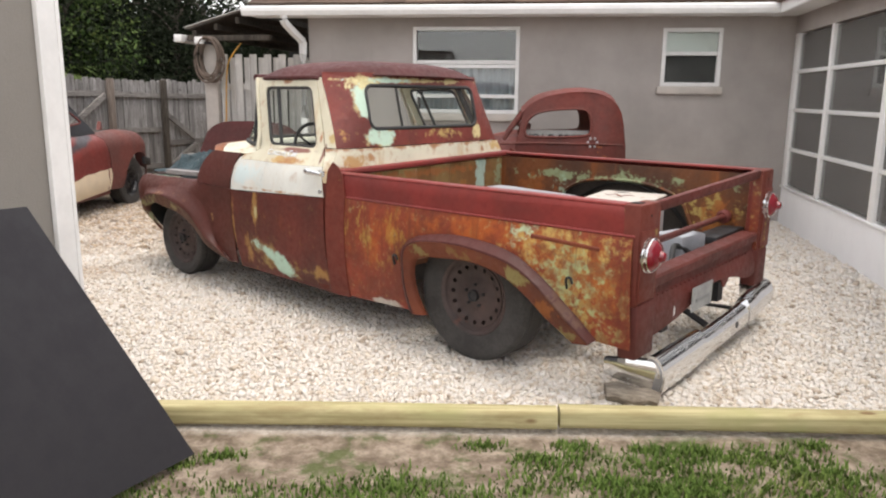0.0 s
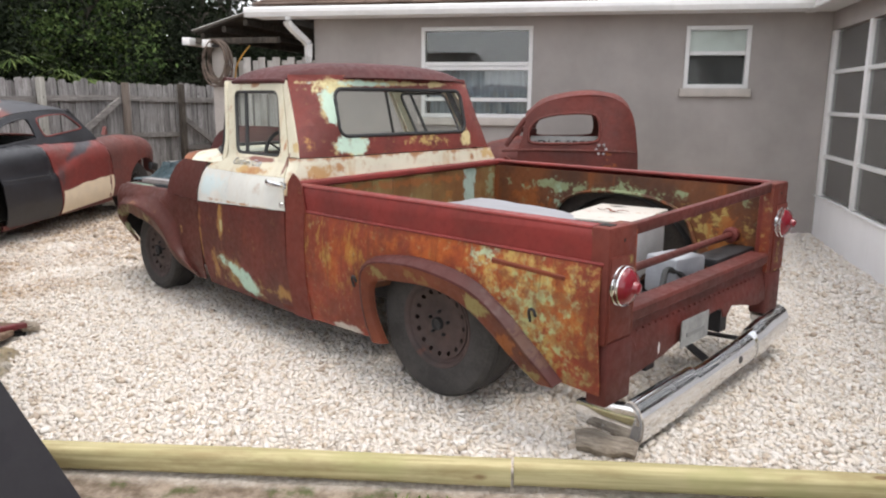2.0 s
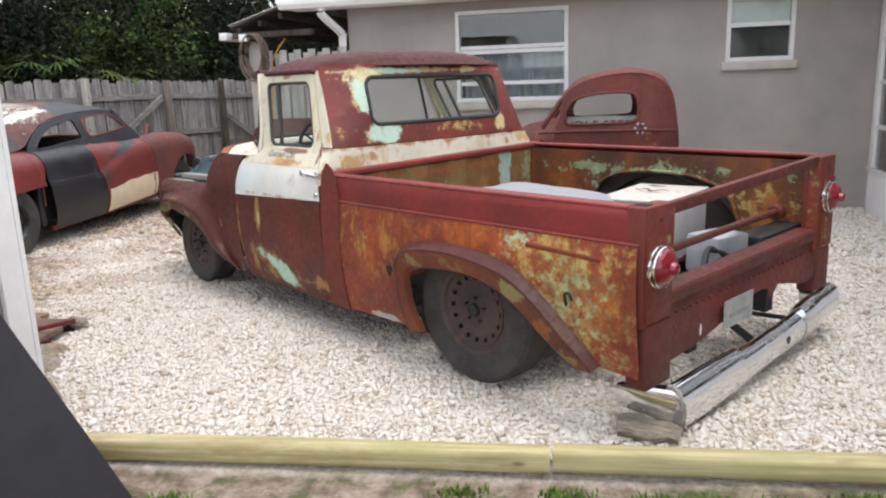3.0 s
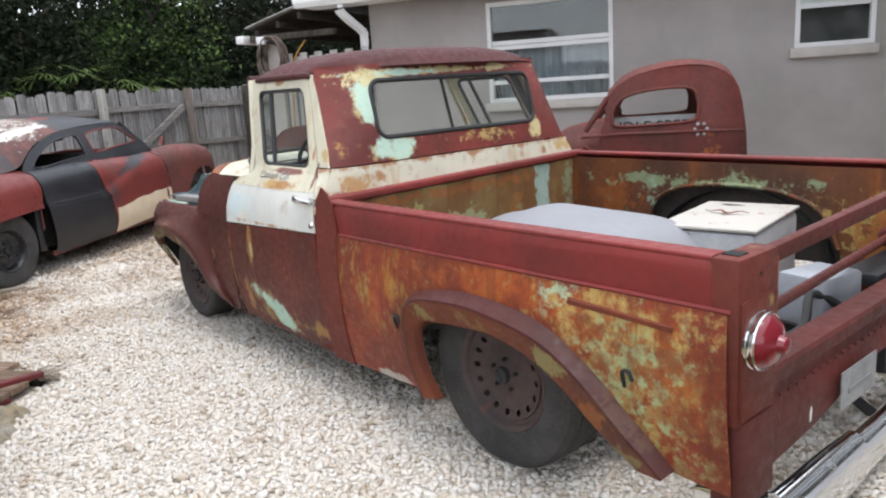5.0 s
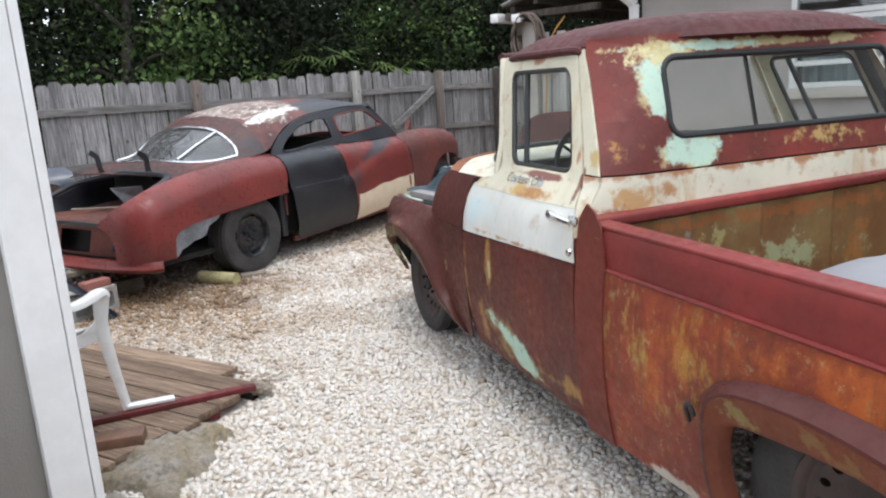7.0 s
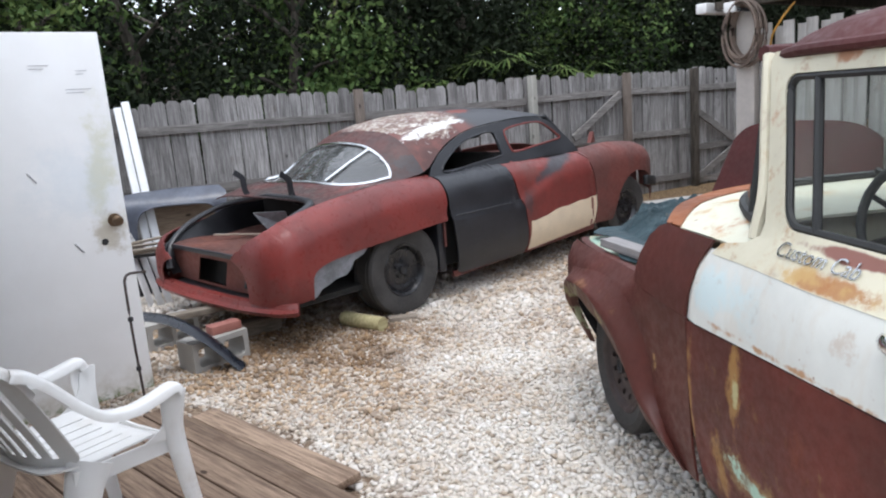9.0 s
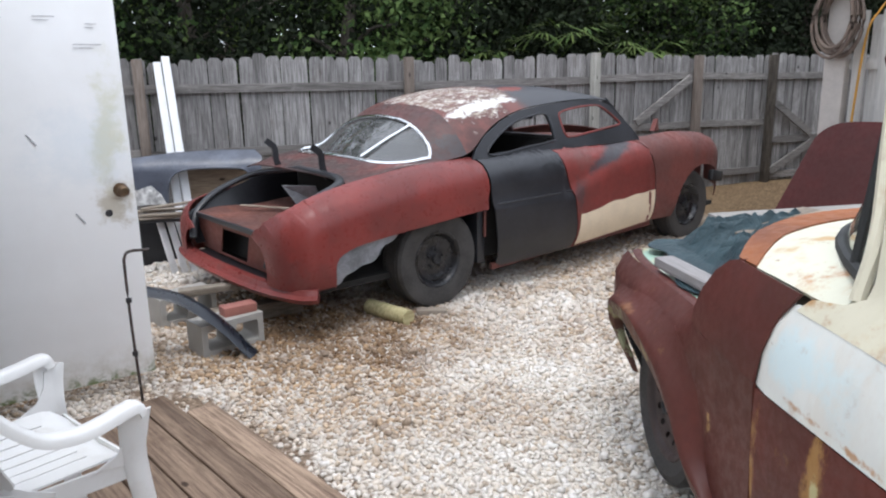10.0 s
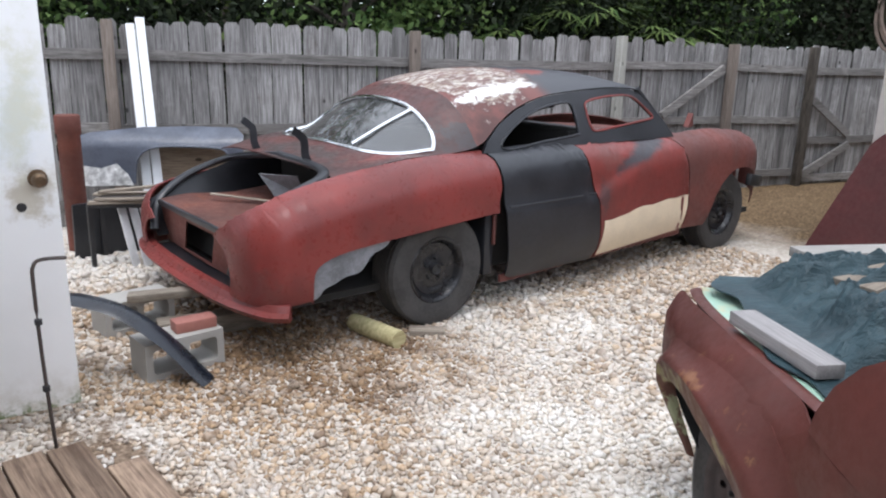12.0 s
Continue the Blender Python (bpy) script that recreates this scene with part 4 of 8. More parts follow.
M_FLIP = rusty("worn_arch_lip", (0.125, 0.055, 0.032), (0.085, 0.034, 0.024), (((3.30, 0.95, 0.60), (0.22, 9, 0.14), (0.22, 0.20, 0.09), 0.75, 12), ((3.36, 0.95, 0.46), (0.10, 9, 0.14), (0.28, 0.29, 0.16), 0.6, 16), ((2.85, 0.95, 0.62), (0.25, 9, 0.06), (0.27, 0.22, 0.10), 0.7, 12)), mottle=0.35)



def bed_w(z):
    return ease_table(z, ((0.25, 0.925), (0.40, 0.955), (0.60, 0.972), (0.80, 0.970), (0.870, 0.962), (0.895, 0.955), (1.03, 0.953)))


def mirror(fn, side):
    def f(a, b):
        p = fn(a, b)
        return Vector((p.x, p.y * side, p.z))
    return f


ARCH_OUT = ((0.430, 0.275), (0.452, 0.42), (0.458, 0.56), (0.436, 0.660), (0.364, 0.714), (0.249, 0.749), (0.044, 0.771), (-0.179, 0.756), (-0.339, 0.717), (-0.446, 0.659), (-0.536, 0.600), (-0.623, 0.526), (-0.708, 0.454), (-0.795, 0.368))
ARCH_MID = ((0.352, 0.270), (0.386, 0.428), (0.396, 0.568), (0.382, 0.648), (0.318, 0.698), (0.202, 0.720), (0.002, 0.727), (-0.208, 0.703), (-0.353, 0.668), (-0.476, 0.602), (-0.581, 0.518), (-0.658, 0.448), (-0.718, 0.400), (-0.778, 0.348))
ARCH_IN = ((0.312, 0.264), (0.362, 0.404), (0.374, 0.504), (0.364, 0.576), (0.318, 0.612), (0.185, 0.632), (-0.042, 0.646), (-0.196, 0.624), (-0.310, 0.584), (-0.420, 0.516), (-0.512, 0.441), (-0.575, 0.396), (-0.627, 0.360), (-0.675, 0.326))


def flare(rails, outs, side, wide, taper=0.0):
    """A flared lip: rails of (x, z) points and how far each one stands off the panel, less towards the ends."""
    lines = [smoothline([(p[0], 0, p[1]) for p in r], 4) for r in rails]
    rows = []
    bm = bmesh.new()
    for k in range(len(lines[0])):
        less = 1.0 - taper * max(0.0, (k / (len(lines[0]) - 1) - 0.72) / 0.28) - taper * max(0.0, 1.0 - k / (len(lines[0]) - 1) / 0.12)
        rows.append([bm.verts.new((q[k].x, side * (wide(q[k].x, q[k].z) + o * less), q[k].z)) for q, o in zip(lines, outs)])
    for r0, r1 in zip(rows, rows[1:]):
        for j in range(len(r0) - 1):
            bm.faces.new((r0[j], r1[j], r1[j + 1], r0[j + 1]))
    bmesh.ops.recalc_face_normals(bm, faces=bm.faces)
    return bm


def between_rails(a, b, t):
    return [(p[0] + (q[0] - p[0]) * t, p[1] + (q[1] - p[1]) * t) for p, q in zip(a, b)]


RISE = {1: 0.0, -1: 0.036}      # the far side of the bed sits a little higher
for side in (1, -1):
    up = RISE[side]

    def raised(fn):
        f_ = mirror(fn, side)
        return lambda a, b: f_(a, b) + Vector((0, 0, up))
    cut = between_rails(ARCH_OUT, ARCH_MID, 0.35)
    body = [(1.085, 0.888), (1.085, 0.262), (0.45, 0.272), *cut, (-0.965, 0.352), (-0.970, 0.40), (-0.955, 0.888)]
    part("bed_side", sheet(body, (), raised(lambda a, b: Vector((a, bed_w(b), b))), 0.07), M_BED, truck, "rust-streaked side panel with mint and yellow paint showing", smooth=50, solid=0.006)
    part("bed_upper_band", sheet([(1.085, 0.892), (-0.965, 0.892), (-0.965, 1.022), (1.085, 1.022)], (), raised(lambda a, b: Vector((a, 0.953 - 0.012 * max(0.0, (b - 0.99) / 0.032) ** 2, b))), 0.03), M_BAND, truck, smooth=50, solid=0.006)
    rail = sweep([(1.10, side * 0.908, 1.024 + up), (-0.90, side * 0.908, 1.024 + up)], rrect(-0.040, -0.009, 0.040, 0.009, 0.008, 4))
    part("bed_rail", rail, M_BAND, truck)
    part("bed_bead", tube([(1.0, side * 0.958, 0.889 + up), (-0.965, side * 0.958, 0.889 + up)], 0.008, n=6), M_BAND, truck)
    wide = lambda x, z: bed_w(z)
    part("wheel_lip", flare((ARCH_OUT, between_rails(ARCH_OUT, ARCH_MID, 0.25), between_rails(ARCH_OUT, ARCH_MID, 0.8), ARCH_MID), (0.000, 0.022, 0.051, 0.053), side, wide), M_LIP, truck, "maroon raised wheel arch lip", smooth=28, solid=0.004)
    lip_edge = [(p[0] * 0.985, p[1] - 0.004) for p in ARCH_IN]
    part("lip_face", flare((ARCH_MID, between_rails(ARCH_MID, ARCH_IN, 0.12), between_rails(ARCH_MID, ARCH_IN, 0.85), ARCH_IN, lip_edge), (0.053, 0.048, 0.026, 0.022, -0.014), side, wide), M_FLARE, truck, "rusted lip face with dull yellow paint", smooth=75, solid=0.004)
    # inner side with the dark wheel house
    hole = smoothline([(0.50, 0.62), (0.46, 0.78), (0.25, 0.875), (-0.15, 0.885), (-0.42, 0.80), (-0.52, 0.62)], 5)
    part("bed_inner_side", sheet([(1.06, 0.50), (0.52, 0.50), *hole, (-0.54, 0.50), (-0.94, 0.50), (-0.94, 1.0), (1.06, 1.0)], (), raised(lambda a, b: Vector((a, 0.842, b))), 0.2), M_INNER, truck, smooth=0, solid=0.005)
    lip = [Vector((p[0], side * 0.830, p[1] + up)) for p in hole]
    part("wheelhouse_lip", tube(lip, 0.012, n=6), M_INNER, truck)
    # wheel house in near-black: the recess's shade is put into its colour
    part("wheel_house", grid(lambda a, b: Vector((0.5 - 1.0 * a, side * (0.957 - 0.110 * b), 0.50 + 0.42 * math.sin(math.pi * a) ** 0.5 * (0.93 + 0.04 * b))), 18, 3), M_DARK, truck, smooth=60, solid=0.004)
    if side < 0:
        part("wheelhouse_liner", sheet([(-0.56, 0.52), (0.56, 0.52), (0.56, 0.89), (-0.56, 0.89)], (), raised(lambda a, b: Vector((a, 0.925, b))), 0.4), M_GRIME, truck, smooth=0)
    # rear corner post with tail lamp
    inn = 0.012 if side < 0 else 0.0
    y0, y1 = side * 0.745, side * (0.958 - inn)
    lo, hi = min(y0, y1), max(y0, y1)
    part("corner_post", box((-0.985, lo, 0.56), (-0.90, hi, 1.034 + up), bevel=0.012), M_POSTL, truck)
    part("post_foot", box((-0.992, max(lo, -0.932) - 0.002, 0.30 + up), (-0.895, min(hi, 0.936) + 0.002, 0.572), bevel=0.014), M_MAROON, truck)
    part("post_flange", box((-0.981, min(side * 0.736, side * 0.747), 0.58), (-0.93, max(side * 0.736, side * 0.747), 1.005 + up), bevel=0.003), M_BED, truck)
    part("lamp_plate", box((-0.994, min(side * 0.772, side * (0.948 - inn)), 0.578), (-0.984, max(side * 0.772, side * (0.948 - inn)), 0.918 + up), bevel=0.008), M_POSTL, truck)
    ly, lz = (0.868, 0.798) if side > 0 else (-0.842, 0.852)
    at = pose(-0.994, ly, lz, 0, 0, 90)
    lamp = part("tail_lamp", lathe([(0.0, 0.024), (0.076, 0.024), (0.079, 0.027), (0.082, 0.023), (0.081, 0.018), (0.079, 0.014), (0.079, 0.006), (0.082, 0.003), (0.082, -0.004)], 40, m=at), M_CHROME, truck, "round chrome tail lamp with a red glass lens")
    part("lens", lathe([(0.0, 0.084), (0.012, 0.083), (0.021, 0.078), (0.024, 0.068), (0.027, 0.061), (0.045, 0.055), (0.060, 0.046), (0.071, 0.034), (0.0755, 0.0245)], 40, m=at), M_LENS, lamp, "red glass lens with a raised centre")
    # near-black disc laid on the post for the dark inside of a bolt hole
    part("bolt_hole", lathe([(0.0, 0.0012), (0.007, 0.001), (0.0075, -0.001)], 10, m=pose(-0.9855, side * 0.845, 0.975 + up, 0, 0, 90)), M_DARK, truck)

# floor, bulkhead, rear sill and bars
bm = box((-0.42, -0.60, 0.50), (0.52, 0.60, 0.53))
box((0.52, -0.835, 0.50), (1.06, 0.835, 0.53), bm)
part("bed_floor", bm, M_INNER, truck, smooth=0)
part("bulkhead", sheet([(-0.86, 0.50), (0.86, 0.50), (0.86, 1.0), (-0.86, 1.03)], (), lambda a, b: Vector((1.065 - 0.012 * (1 if int((a + 2) * 6) % 2 else 0), a, b)), 0.03), M_BULKHEAD, truck, smooth=0, solid=0.005)
part("bulkhead_rail", sweep([(1.075, 0.93, 1.022), (1.075, -0.93, 1.056)], rrect(-0.035, -0.02, 0.035, 0.02, 0.012, 3)), M_BAND, truck)
part("rear_sill", sweep([(-0.93, 0.742, 0.60), (-0.93, -0.742, 0.612)], [(-0.05, -0.13), (-0.046, -0.115), (0.030, -0.035), (0.030, 0.005), (0.048, 0.018), (0.052, 0.062), (0.044, 0.074), (-0.045, 0.074), (-0.05, 0.062)][::-1]), M_MAROON, truck, "folded rusty rear sill", smooth=20)
for k in range(24):
    y = 0.66 - 0.055 * k
    part("sill_slot", box((-0.004, -0.013, -0.004), (0.004, 0.013, 0.006), m=pose(-0.966 + 0.0, y, 0.564 + 0.004 * k / 12, 0, 42, 0), bevel=0.002), M_MAROON, truck, smooth=0)
part("rear_apron", sheet([(0.752, 0.375), (0.62, 0.385), (0.45, 0.402), (0.25, 0.44), (0.10, 0.475), (-0.02, 0.492), (-0.12, 0.495), (-0.165, 0.485), (-0.19, 0.44), (-0.225, 0.432), (-0.25, 0.455), (-0.285, 0.482), (-0.40, 0.462), (-0.55, 0.428), (-0.65, 0.415), (-0.752, 0.43), (-0.752, 0.585), (0.752, 0.575)], (),
     lambda a, b: Vector((-0.980 + 0.30 * max(0.0, b - 0.50), a, b)), 0.05), M_MAROON, truck, "ragged rusted rear apron", smooth=0, solid=0.006)
part("apron_chip", sheet([(0.500, 0.42), (0.488, 0.425), (0.485, 0.46), (0.495, 0.475), (0.503, 0.45)], (), lambda a, b: Vector((-0.9825, a, b)), 0.2), M_WHITE, truck, smooth=0, solid=0.002)
part("top_bar", beam((-0.95, 0.75, 1.000), (-0.95, -0.75, 1.048), 0.035, 0.050, bevel=0.006), M_MAROON, truck)
part("middle_bar", tube([(-0.935, 0.75, 0.826), (-0.745, -0.815, 0.752)], 0.018, n=10), M_MAROON, truck)
part("bar_collar", lathe([(0.0, 0.03), (0.032, 0.03), (0.045, 0.02), (0.045, -0.02), (0.0, -0.02)], 20, m=pose(-0.748, -0.79, 0.753)), M_MAROON, truck)
part("cross_shelf", beam((-0.80, -0.83, 0.672), (-0.80, -0.33, 0.672), 0.14, 0.045, bevel=0.006), M_BLACK_IRON, truck)
M_GREYPLATE = plain("plate_grey", (0.25, 0.26, 0.26), 0.6)
plate = part("licence_plate", box((-0.988, 0.05, 0.33), (-0.984, 0.33, 0.46), m=pose(-0.02, 0, 0.075)), plain("plate_paint", (0.30, 0.31, 0.31), 0.5, vary=0.25), truck, "pale number plate")
part("plate_mark", box((-0.992, 0.10, 0.375), (-0.9885, 0.28, 0.395), m=pose(-0.02, 0, 0.075)), M_GREYPLATE, plate, "grey bar")
# near-black plate on the rail stands in for the stake pocket's shaded inside
part("stake_pocket", box((-0.965, 0.875, 1.0345), (-0.915, 0.925, 1.0375)), M_DARK, truck, smooth=0)
for x, z in ((0.49, 0.575), (-0.655, 0.632)):
    part("hook", tube(smoothline([(x + 0.018, 0.974, z - 0.035), (x + 0.016, 0.990, z + 0.010), (x + 0.004, 0.995, z + 0.026), (x - 0.012, 0.995, z + 0.024), (x - 0.020, 0.990, z - 0.002)], 3), 0.0065, n=7), M_BLACK_IRON, truck, "small bent iron hook")
part("side_trim", sweep([(-0.42, 0.971, 0.828), (-0.60, 0.972, 0.822), (-0.80, 0.972, 0.812)], [(-0.003, -0.014), (0.003, -0.010), (0.003, 0.004), (-0.003, 0.012)]), M_STREAK, truck)


# ---- cab ----
def cab_w(z):
    return ease_table(z, ((0.24, 0.90), (0.40, 0.938), (0.62, 0.955), (0.86, 0.948), (1.00, 0.922), (1.08, 0.885), (1.13, 0.848), (1.35, 0.785), (1.62, 0.722)))


for side in (1, -1):
    # cab corner and post ahead of the bed
    part("cab_corner", sheet([(1.10, 0.26), (1.26, 0.26), (1.26, 0.95), (1.20, 0.97), (1.10, 0.97)], (), mirror(lambda a, b: Vector((a, cab_w(b) - 0.004 - 0.05 * max(0, (1.17 - a) / 0.07) ** 2, b)), side), 0.06), M_POSTL, truck, smooth=60, solid=0.006)
    part("bed_front_post", sheet([(0.93, 0.255), (1.10, 0.255), (1.10, 0.94), (1.09, 1.04), (1.05, 1.095), (1.00, 1.07), (0.96, 1.03), (0.93, 0.9)], (), mirror(lambda a, b: Vector((a, min(0.978, bed_w(min(b, 0.88)) + 0.006) - 0.12 * max(0, b - 0.98), b)), side), 0.08), M_POSTL, truck, smooth=60, solid=0.008)
    door = part("door", sheet([(1.125, 0.29), (2.095, 0.31), (2.128, 0.60), (2.145, 0.826), (1.6, 0.846), (1.150, 0.862)], (), mirror(lambda a, b: Vector((a, cab_w(b), b)), side), 0.07), M_DOOR, truck, "door of dark rust with a mint splash low down", smooth=60, solid=0.008)
    part("door_strip", sheet([(1.152, 0.868), (1.6, 0.852), (2.158, 0.832), (2.156, 0.91), (2.135, 1.00), (2.095, 1.060), (2.05, 1.066), (1.90, 1.054), (1.60, 1.050), (1.206, 1.054)], (), mirror(lambda a, b: Vector((a, cab_w(b) + 0.003 - 0.010 * max(0.0, (a - 2.10) / 0.05), b)), side), 0.07), M_STRIP, door, "white lower band of the door", smooth=60, solid=0.008)
    lean = lambda pts: [(p[0] + 0.39 * (p[1] - 1.158), p[1]) for p in pts]      # the window leans forward as it rises
    wind = lean(rrect(1.322, 1.158, 1.820, 1.552, 0.05))
    upper = [(1.204, 1.048), (1.60, 1.043), (1.90, 1.048), (2.072, 1.048), (2.045, 1.082), (1.945, 1.10), (1.905, 1.125), (1.902, 1.16), (2.040, 1.55), (2.052, 1.592), (2.040, 1.614), (1.470, 1.614), (1.442, 1.600), (1.425, 1.560), (1.252, 1.160), (1.226, 1.10)]
    part("door_frame", sheet(upper, [wind], mirror(lambda a, b: Vector((a, cab_w(b) + 0.001, b)), side), 0.06), M_CREAM_DOOR, door, "chalky cream door top and window frame", smooth=60, solid=0.014)
    part("window_gasket", tube([Vector((p[0], side * (cab_w(p[1]) - 0.004), p[1])) for p in lean(rrect(1.330, 1.166, 1.812, 1.544, 0.045))], 0.011, n=6, closed=True), M_GASKET, door)
    part("vent_bar", tube([(1.700, side * (cab_w(1.16) - 0.006), 1.16), (1.845, side * (cab_w(1.55) - 0.006), 1.55)], 0.012, n=8), M_GASKET, door)
    # dark joint behind the door, the cream post and the cream corner below it
    joint = [(1.150, 0.868), (1.206, 1.05), (1.228, 1.10), (1.253, 1.16), (1.340, 1.36), (1.427, 1.56), (1.446, 1.605)]
    part("door_joint", sheet([(p[0] + 0.03, p[1]) for p in joint] + [(p[0] - 0.03, p[1]) for p in joint[::-1]], (), mirror(lambda a, b: Vector((a, cab_w(b) - 0.016, b)), side), 0.08), M_DARK, truck, smooth=60)
    gl = part("door_glass", sheet(lean(rrect(1.327, 1.163, 1.815, 1.547, 0.04)), (), mirror(lambda a, b: Vector((a, cab_w(b) - 0.012, b)), side), 0.2), M_CAR_GLASS, door)
    gl.visible_shadow = False
    # handle
    hx, hz = 1.235, 1.015
    w = cab_w(hz)
    bm = sweep(smoothline([(hx + 0.10, side * (w + 0.002), hz), (hx + 0.09, side * (w + 0.030), hz + 0.006), (hx + 0.04, side * (w + 0.045), hz + 0.006), (hx - 0.065, side * (w + 0.034), hz - 0.006)], 3), disc(0.010, 10, 0.015), scale=lambda t: 0.8 + 0.5 * math.sin(math.pi * t))
    part("handle_plate", box((hx - 0.075, min(side * w, side * (w + 0.012)), hz - 0.036), (hx - 0.015, max(side * w, side * (w + 0.012)), hz + 0.016), bevel=0.005), M_CHROME, door)
    part("door_handle", bm, M_CHROME, door, "chrome pull handle")
    part("lock", lathe([(0.0, 0.008), (0.014, 0.007), (0.016, 0.0)], 16, m=pose(1.18, side * (cab_w(0.90) + 0.006), 0.90, 0, 0, 0 if side > 0 else 180)), M_CHROME, door)
    # rear quarter of the cab, behind the door window
    part("cab_quarter", sheet([(1.243, 1.166), (1.330, 1.36), (1.418, 1.56), (1.434, 1.605), (1.405, 1.612), (1.340, 1.50), (1.222, 1.30), (1.150, 1.166)], (), mirror(lambda a, b: Vector((a, cab_w(b) + 0.002, b)), side), 0.05), M_CREAM_DOOR, truck, "cream post behind the door", smooth=60, solid=0.008)
    part("quarter_band", sheet([(1.168, 0.955), (1.197, 1.05), (1.219, 1.10), (1.243, 1.160), (1.146, 1.160), (1.138, 1.05), (1.130, 0.955)], (), mirror(lambda a, b: Vector((a, cab_w(b) + 0.001 - 0.03 * max(0.0, (1.16 - a) / 0.03) ** 2, b)), side), 0.04), M_CREAM_REAR, truck, "rust-bled cream cab corner", smooth=60, solid=0.008)
    # sill under the door
    part("rocker", sheet([(1.08, 0.235), (2.12, 0.27), (2.12, 0.315), (2.04, 0.305), (1.08, 0.285)], (), mirror(lambda a, b: Vector((a, cab_w(b) - 0.012, b)), side), 0.1), M_DOOR, truck, smooth=60, solid=0.008)
    # A-post and wrap-round windscreen side
    part("windscreen_post", tube(smoothline([(1.945, side * 0.850, 1.11), (1.968, side * 0.806, 1.25), (2.034, side * 0.760, 1.45), (2.085, side * 0.722, 1.61)], 4), 0.018, n=8), M_CREAM_DOOR, truck)
    # block of the fender behind the wheel, up to the cowl
    def flank(a, b):
        front = max(0.0, (a - 2.30) / 0.3)
        return Vector((a, cab_w(min(b, 1.0)) - 0.022 * front * front - 0.026 * max(0, (b - 0.97) / 0.12) ** 2 + 0.004, b))
    nose = [(2.602, 0.846), (2.590, 0.90), (2.560, 0.965), (2.505, 1.030), (2.44, 1.075), (2.38, 1.092)]
    part("fender_rear", sheet([(2.156, 0.838)] + nose + [(2.07, 1.090), (2.125, 1.01), (2.152, 0.915)], (), mirror(flank, side), 0.05), M_FENDER, truck, "dark maroon flank between door and engine bay", smooth=60, solid=0.008)
    rim = [flank(*p) for p in nose]
    part("fender_return", grid(lambda a, b: Vector((rim[round(a * 5)].x + 0.015 * math.sin(1.5 * b), side * (rim[round(a * 5)].y - 0.13 * b), rim[round(a * 5)].z)), 5, 4), M_FENDER, truck, smooth=60, solid=0.006)

# rear wall of the cab, in two coats
def back_x(y, z):
    start = ease_table(z, ((1.16, 0.62), (1.62, 0.44)))
    e = max(0.0, (abs(y) - start) / (cab_w(z) - start))
    return ease_table(z, ((0.95, 1.10), (1.15, 1.115), (1.35, 1.15), (1.62, 1.205))) + ease_table(z, ((0.95, 0.04), (1.16, 0.04), (1.36, 0.110), (1.62, 0.205))) * (1.0 if y > 0 else 0.3) * e ** 2.6


def back(a, b):
    return Vector((back_x(a, b), a, b))


win_r = rrect(-0.600, 1.278, 0.542, 1.566, 0.06)
edge = [(z, cab_w(z) - 0.004) for z in (1.165, 1.22, 1.35, 1.5, 1.645)]
part("cab_back", sheet([(w, z) for z, w in edge] + [(-w, z) for z, w in edge[::-1]], [win_r], back, 0.06), M_CAB_BACK, truck, "rusted cab back with bare mint and yellow patches round the window", smooth=60, solid=0.008)
edge = [(z, cab_w(z) - 0.004) for z in (0.96, 1.05, 1.10, 1.135, 1.16)]
part("cab_back_band", sheet([(w, z) for z, w in edge] + [(-w, z) for z, w in edge[::-1]], (), lambda a, b: back(a, b) - Vector((0.012, 0, 0)), 0.06), M_CREAM_REAR, truck, "cream band across the cab back", smooth=60, solid=0.02)
part("rear_gasket", tube([back(p[0], p[1]) for p in rrect(-0.597, 1.281, 0.539, 1.563, 0.06)], 0.013, n=8, closed=True), M_GASKET, truck)
gl = part("rear_glass", sheet(rrect(-0.595, 1.283, 0.537, 1.561, 0.06), (), back, 0.15), M_CAR_GLASS, truck)
gl.visible_shadow = False


def roof_surface(a, b):
    # a: rear to front, b: right to left
    s = 2 * b - 1
    x = 1.204 + 0.880 * a
    half = 0.732 - 0.055 * abs(2 * a - 1) ** 6
    end = (1 - abs(2 * a - 1) ** 5 * 0.97) ** 0.6
    side_ = (1 - abs(s) ** 3.2) ** 0.62
    z = 1.606 + (0.104 + 0.012 * math.sin(math.pi * a)) * side_ * end + (0.012 - 0.05 * max(0, a - 0.8))
    bend = 0.05 * (1 - abs(s) ** 2) * (a - 0.5) * 2 + (0.17 if s > 0 else 0.03) * abs(s) ** 5 * (1 - a) ** 2
    return Vector((x + bend, half * s, z))


part("roof", grid(roof_surface, 24, 30), M_ROOF, truck, "domed maroon cab roof", smooth=70, solid=0.01)
bm = bmesh.new()
drip = [roof_surface(0.06 + 0.92 * a / 14, 1.0) + Vector((0, 0.006, -0.006 - 0.02 * (max(0.0, 0.14 - a / 14) / 0.14) ** 2)) for a in range(15)]
part("drip_rail", tube(drip, 0.017, n=8), M_ROOF, truck)
part("drip_rail", tube([Vector((p.x, -p.y, p.z)) for p in drip], 0.017, n=8), M_ROOF, truck)
part("headliner", grid(lambda a, b: roof_surface(0.12 + 0.76 * a, 0.10 + 0.80 * b) - Vector((0, 0, 0.035)), 10, 12), M_SILL, truck, smooth=60)


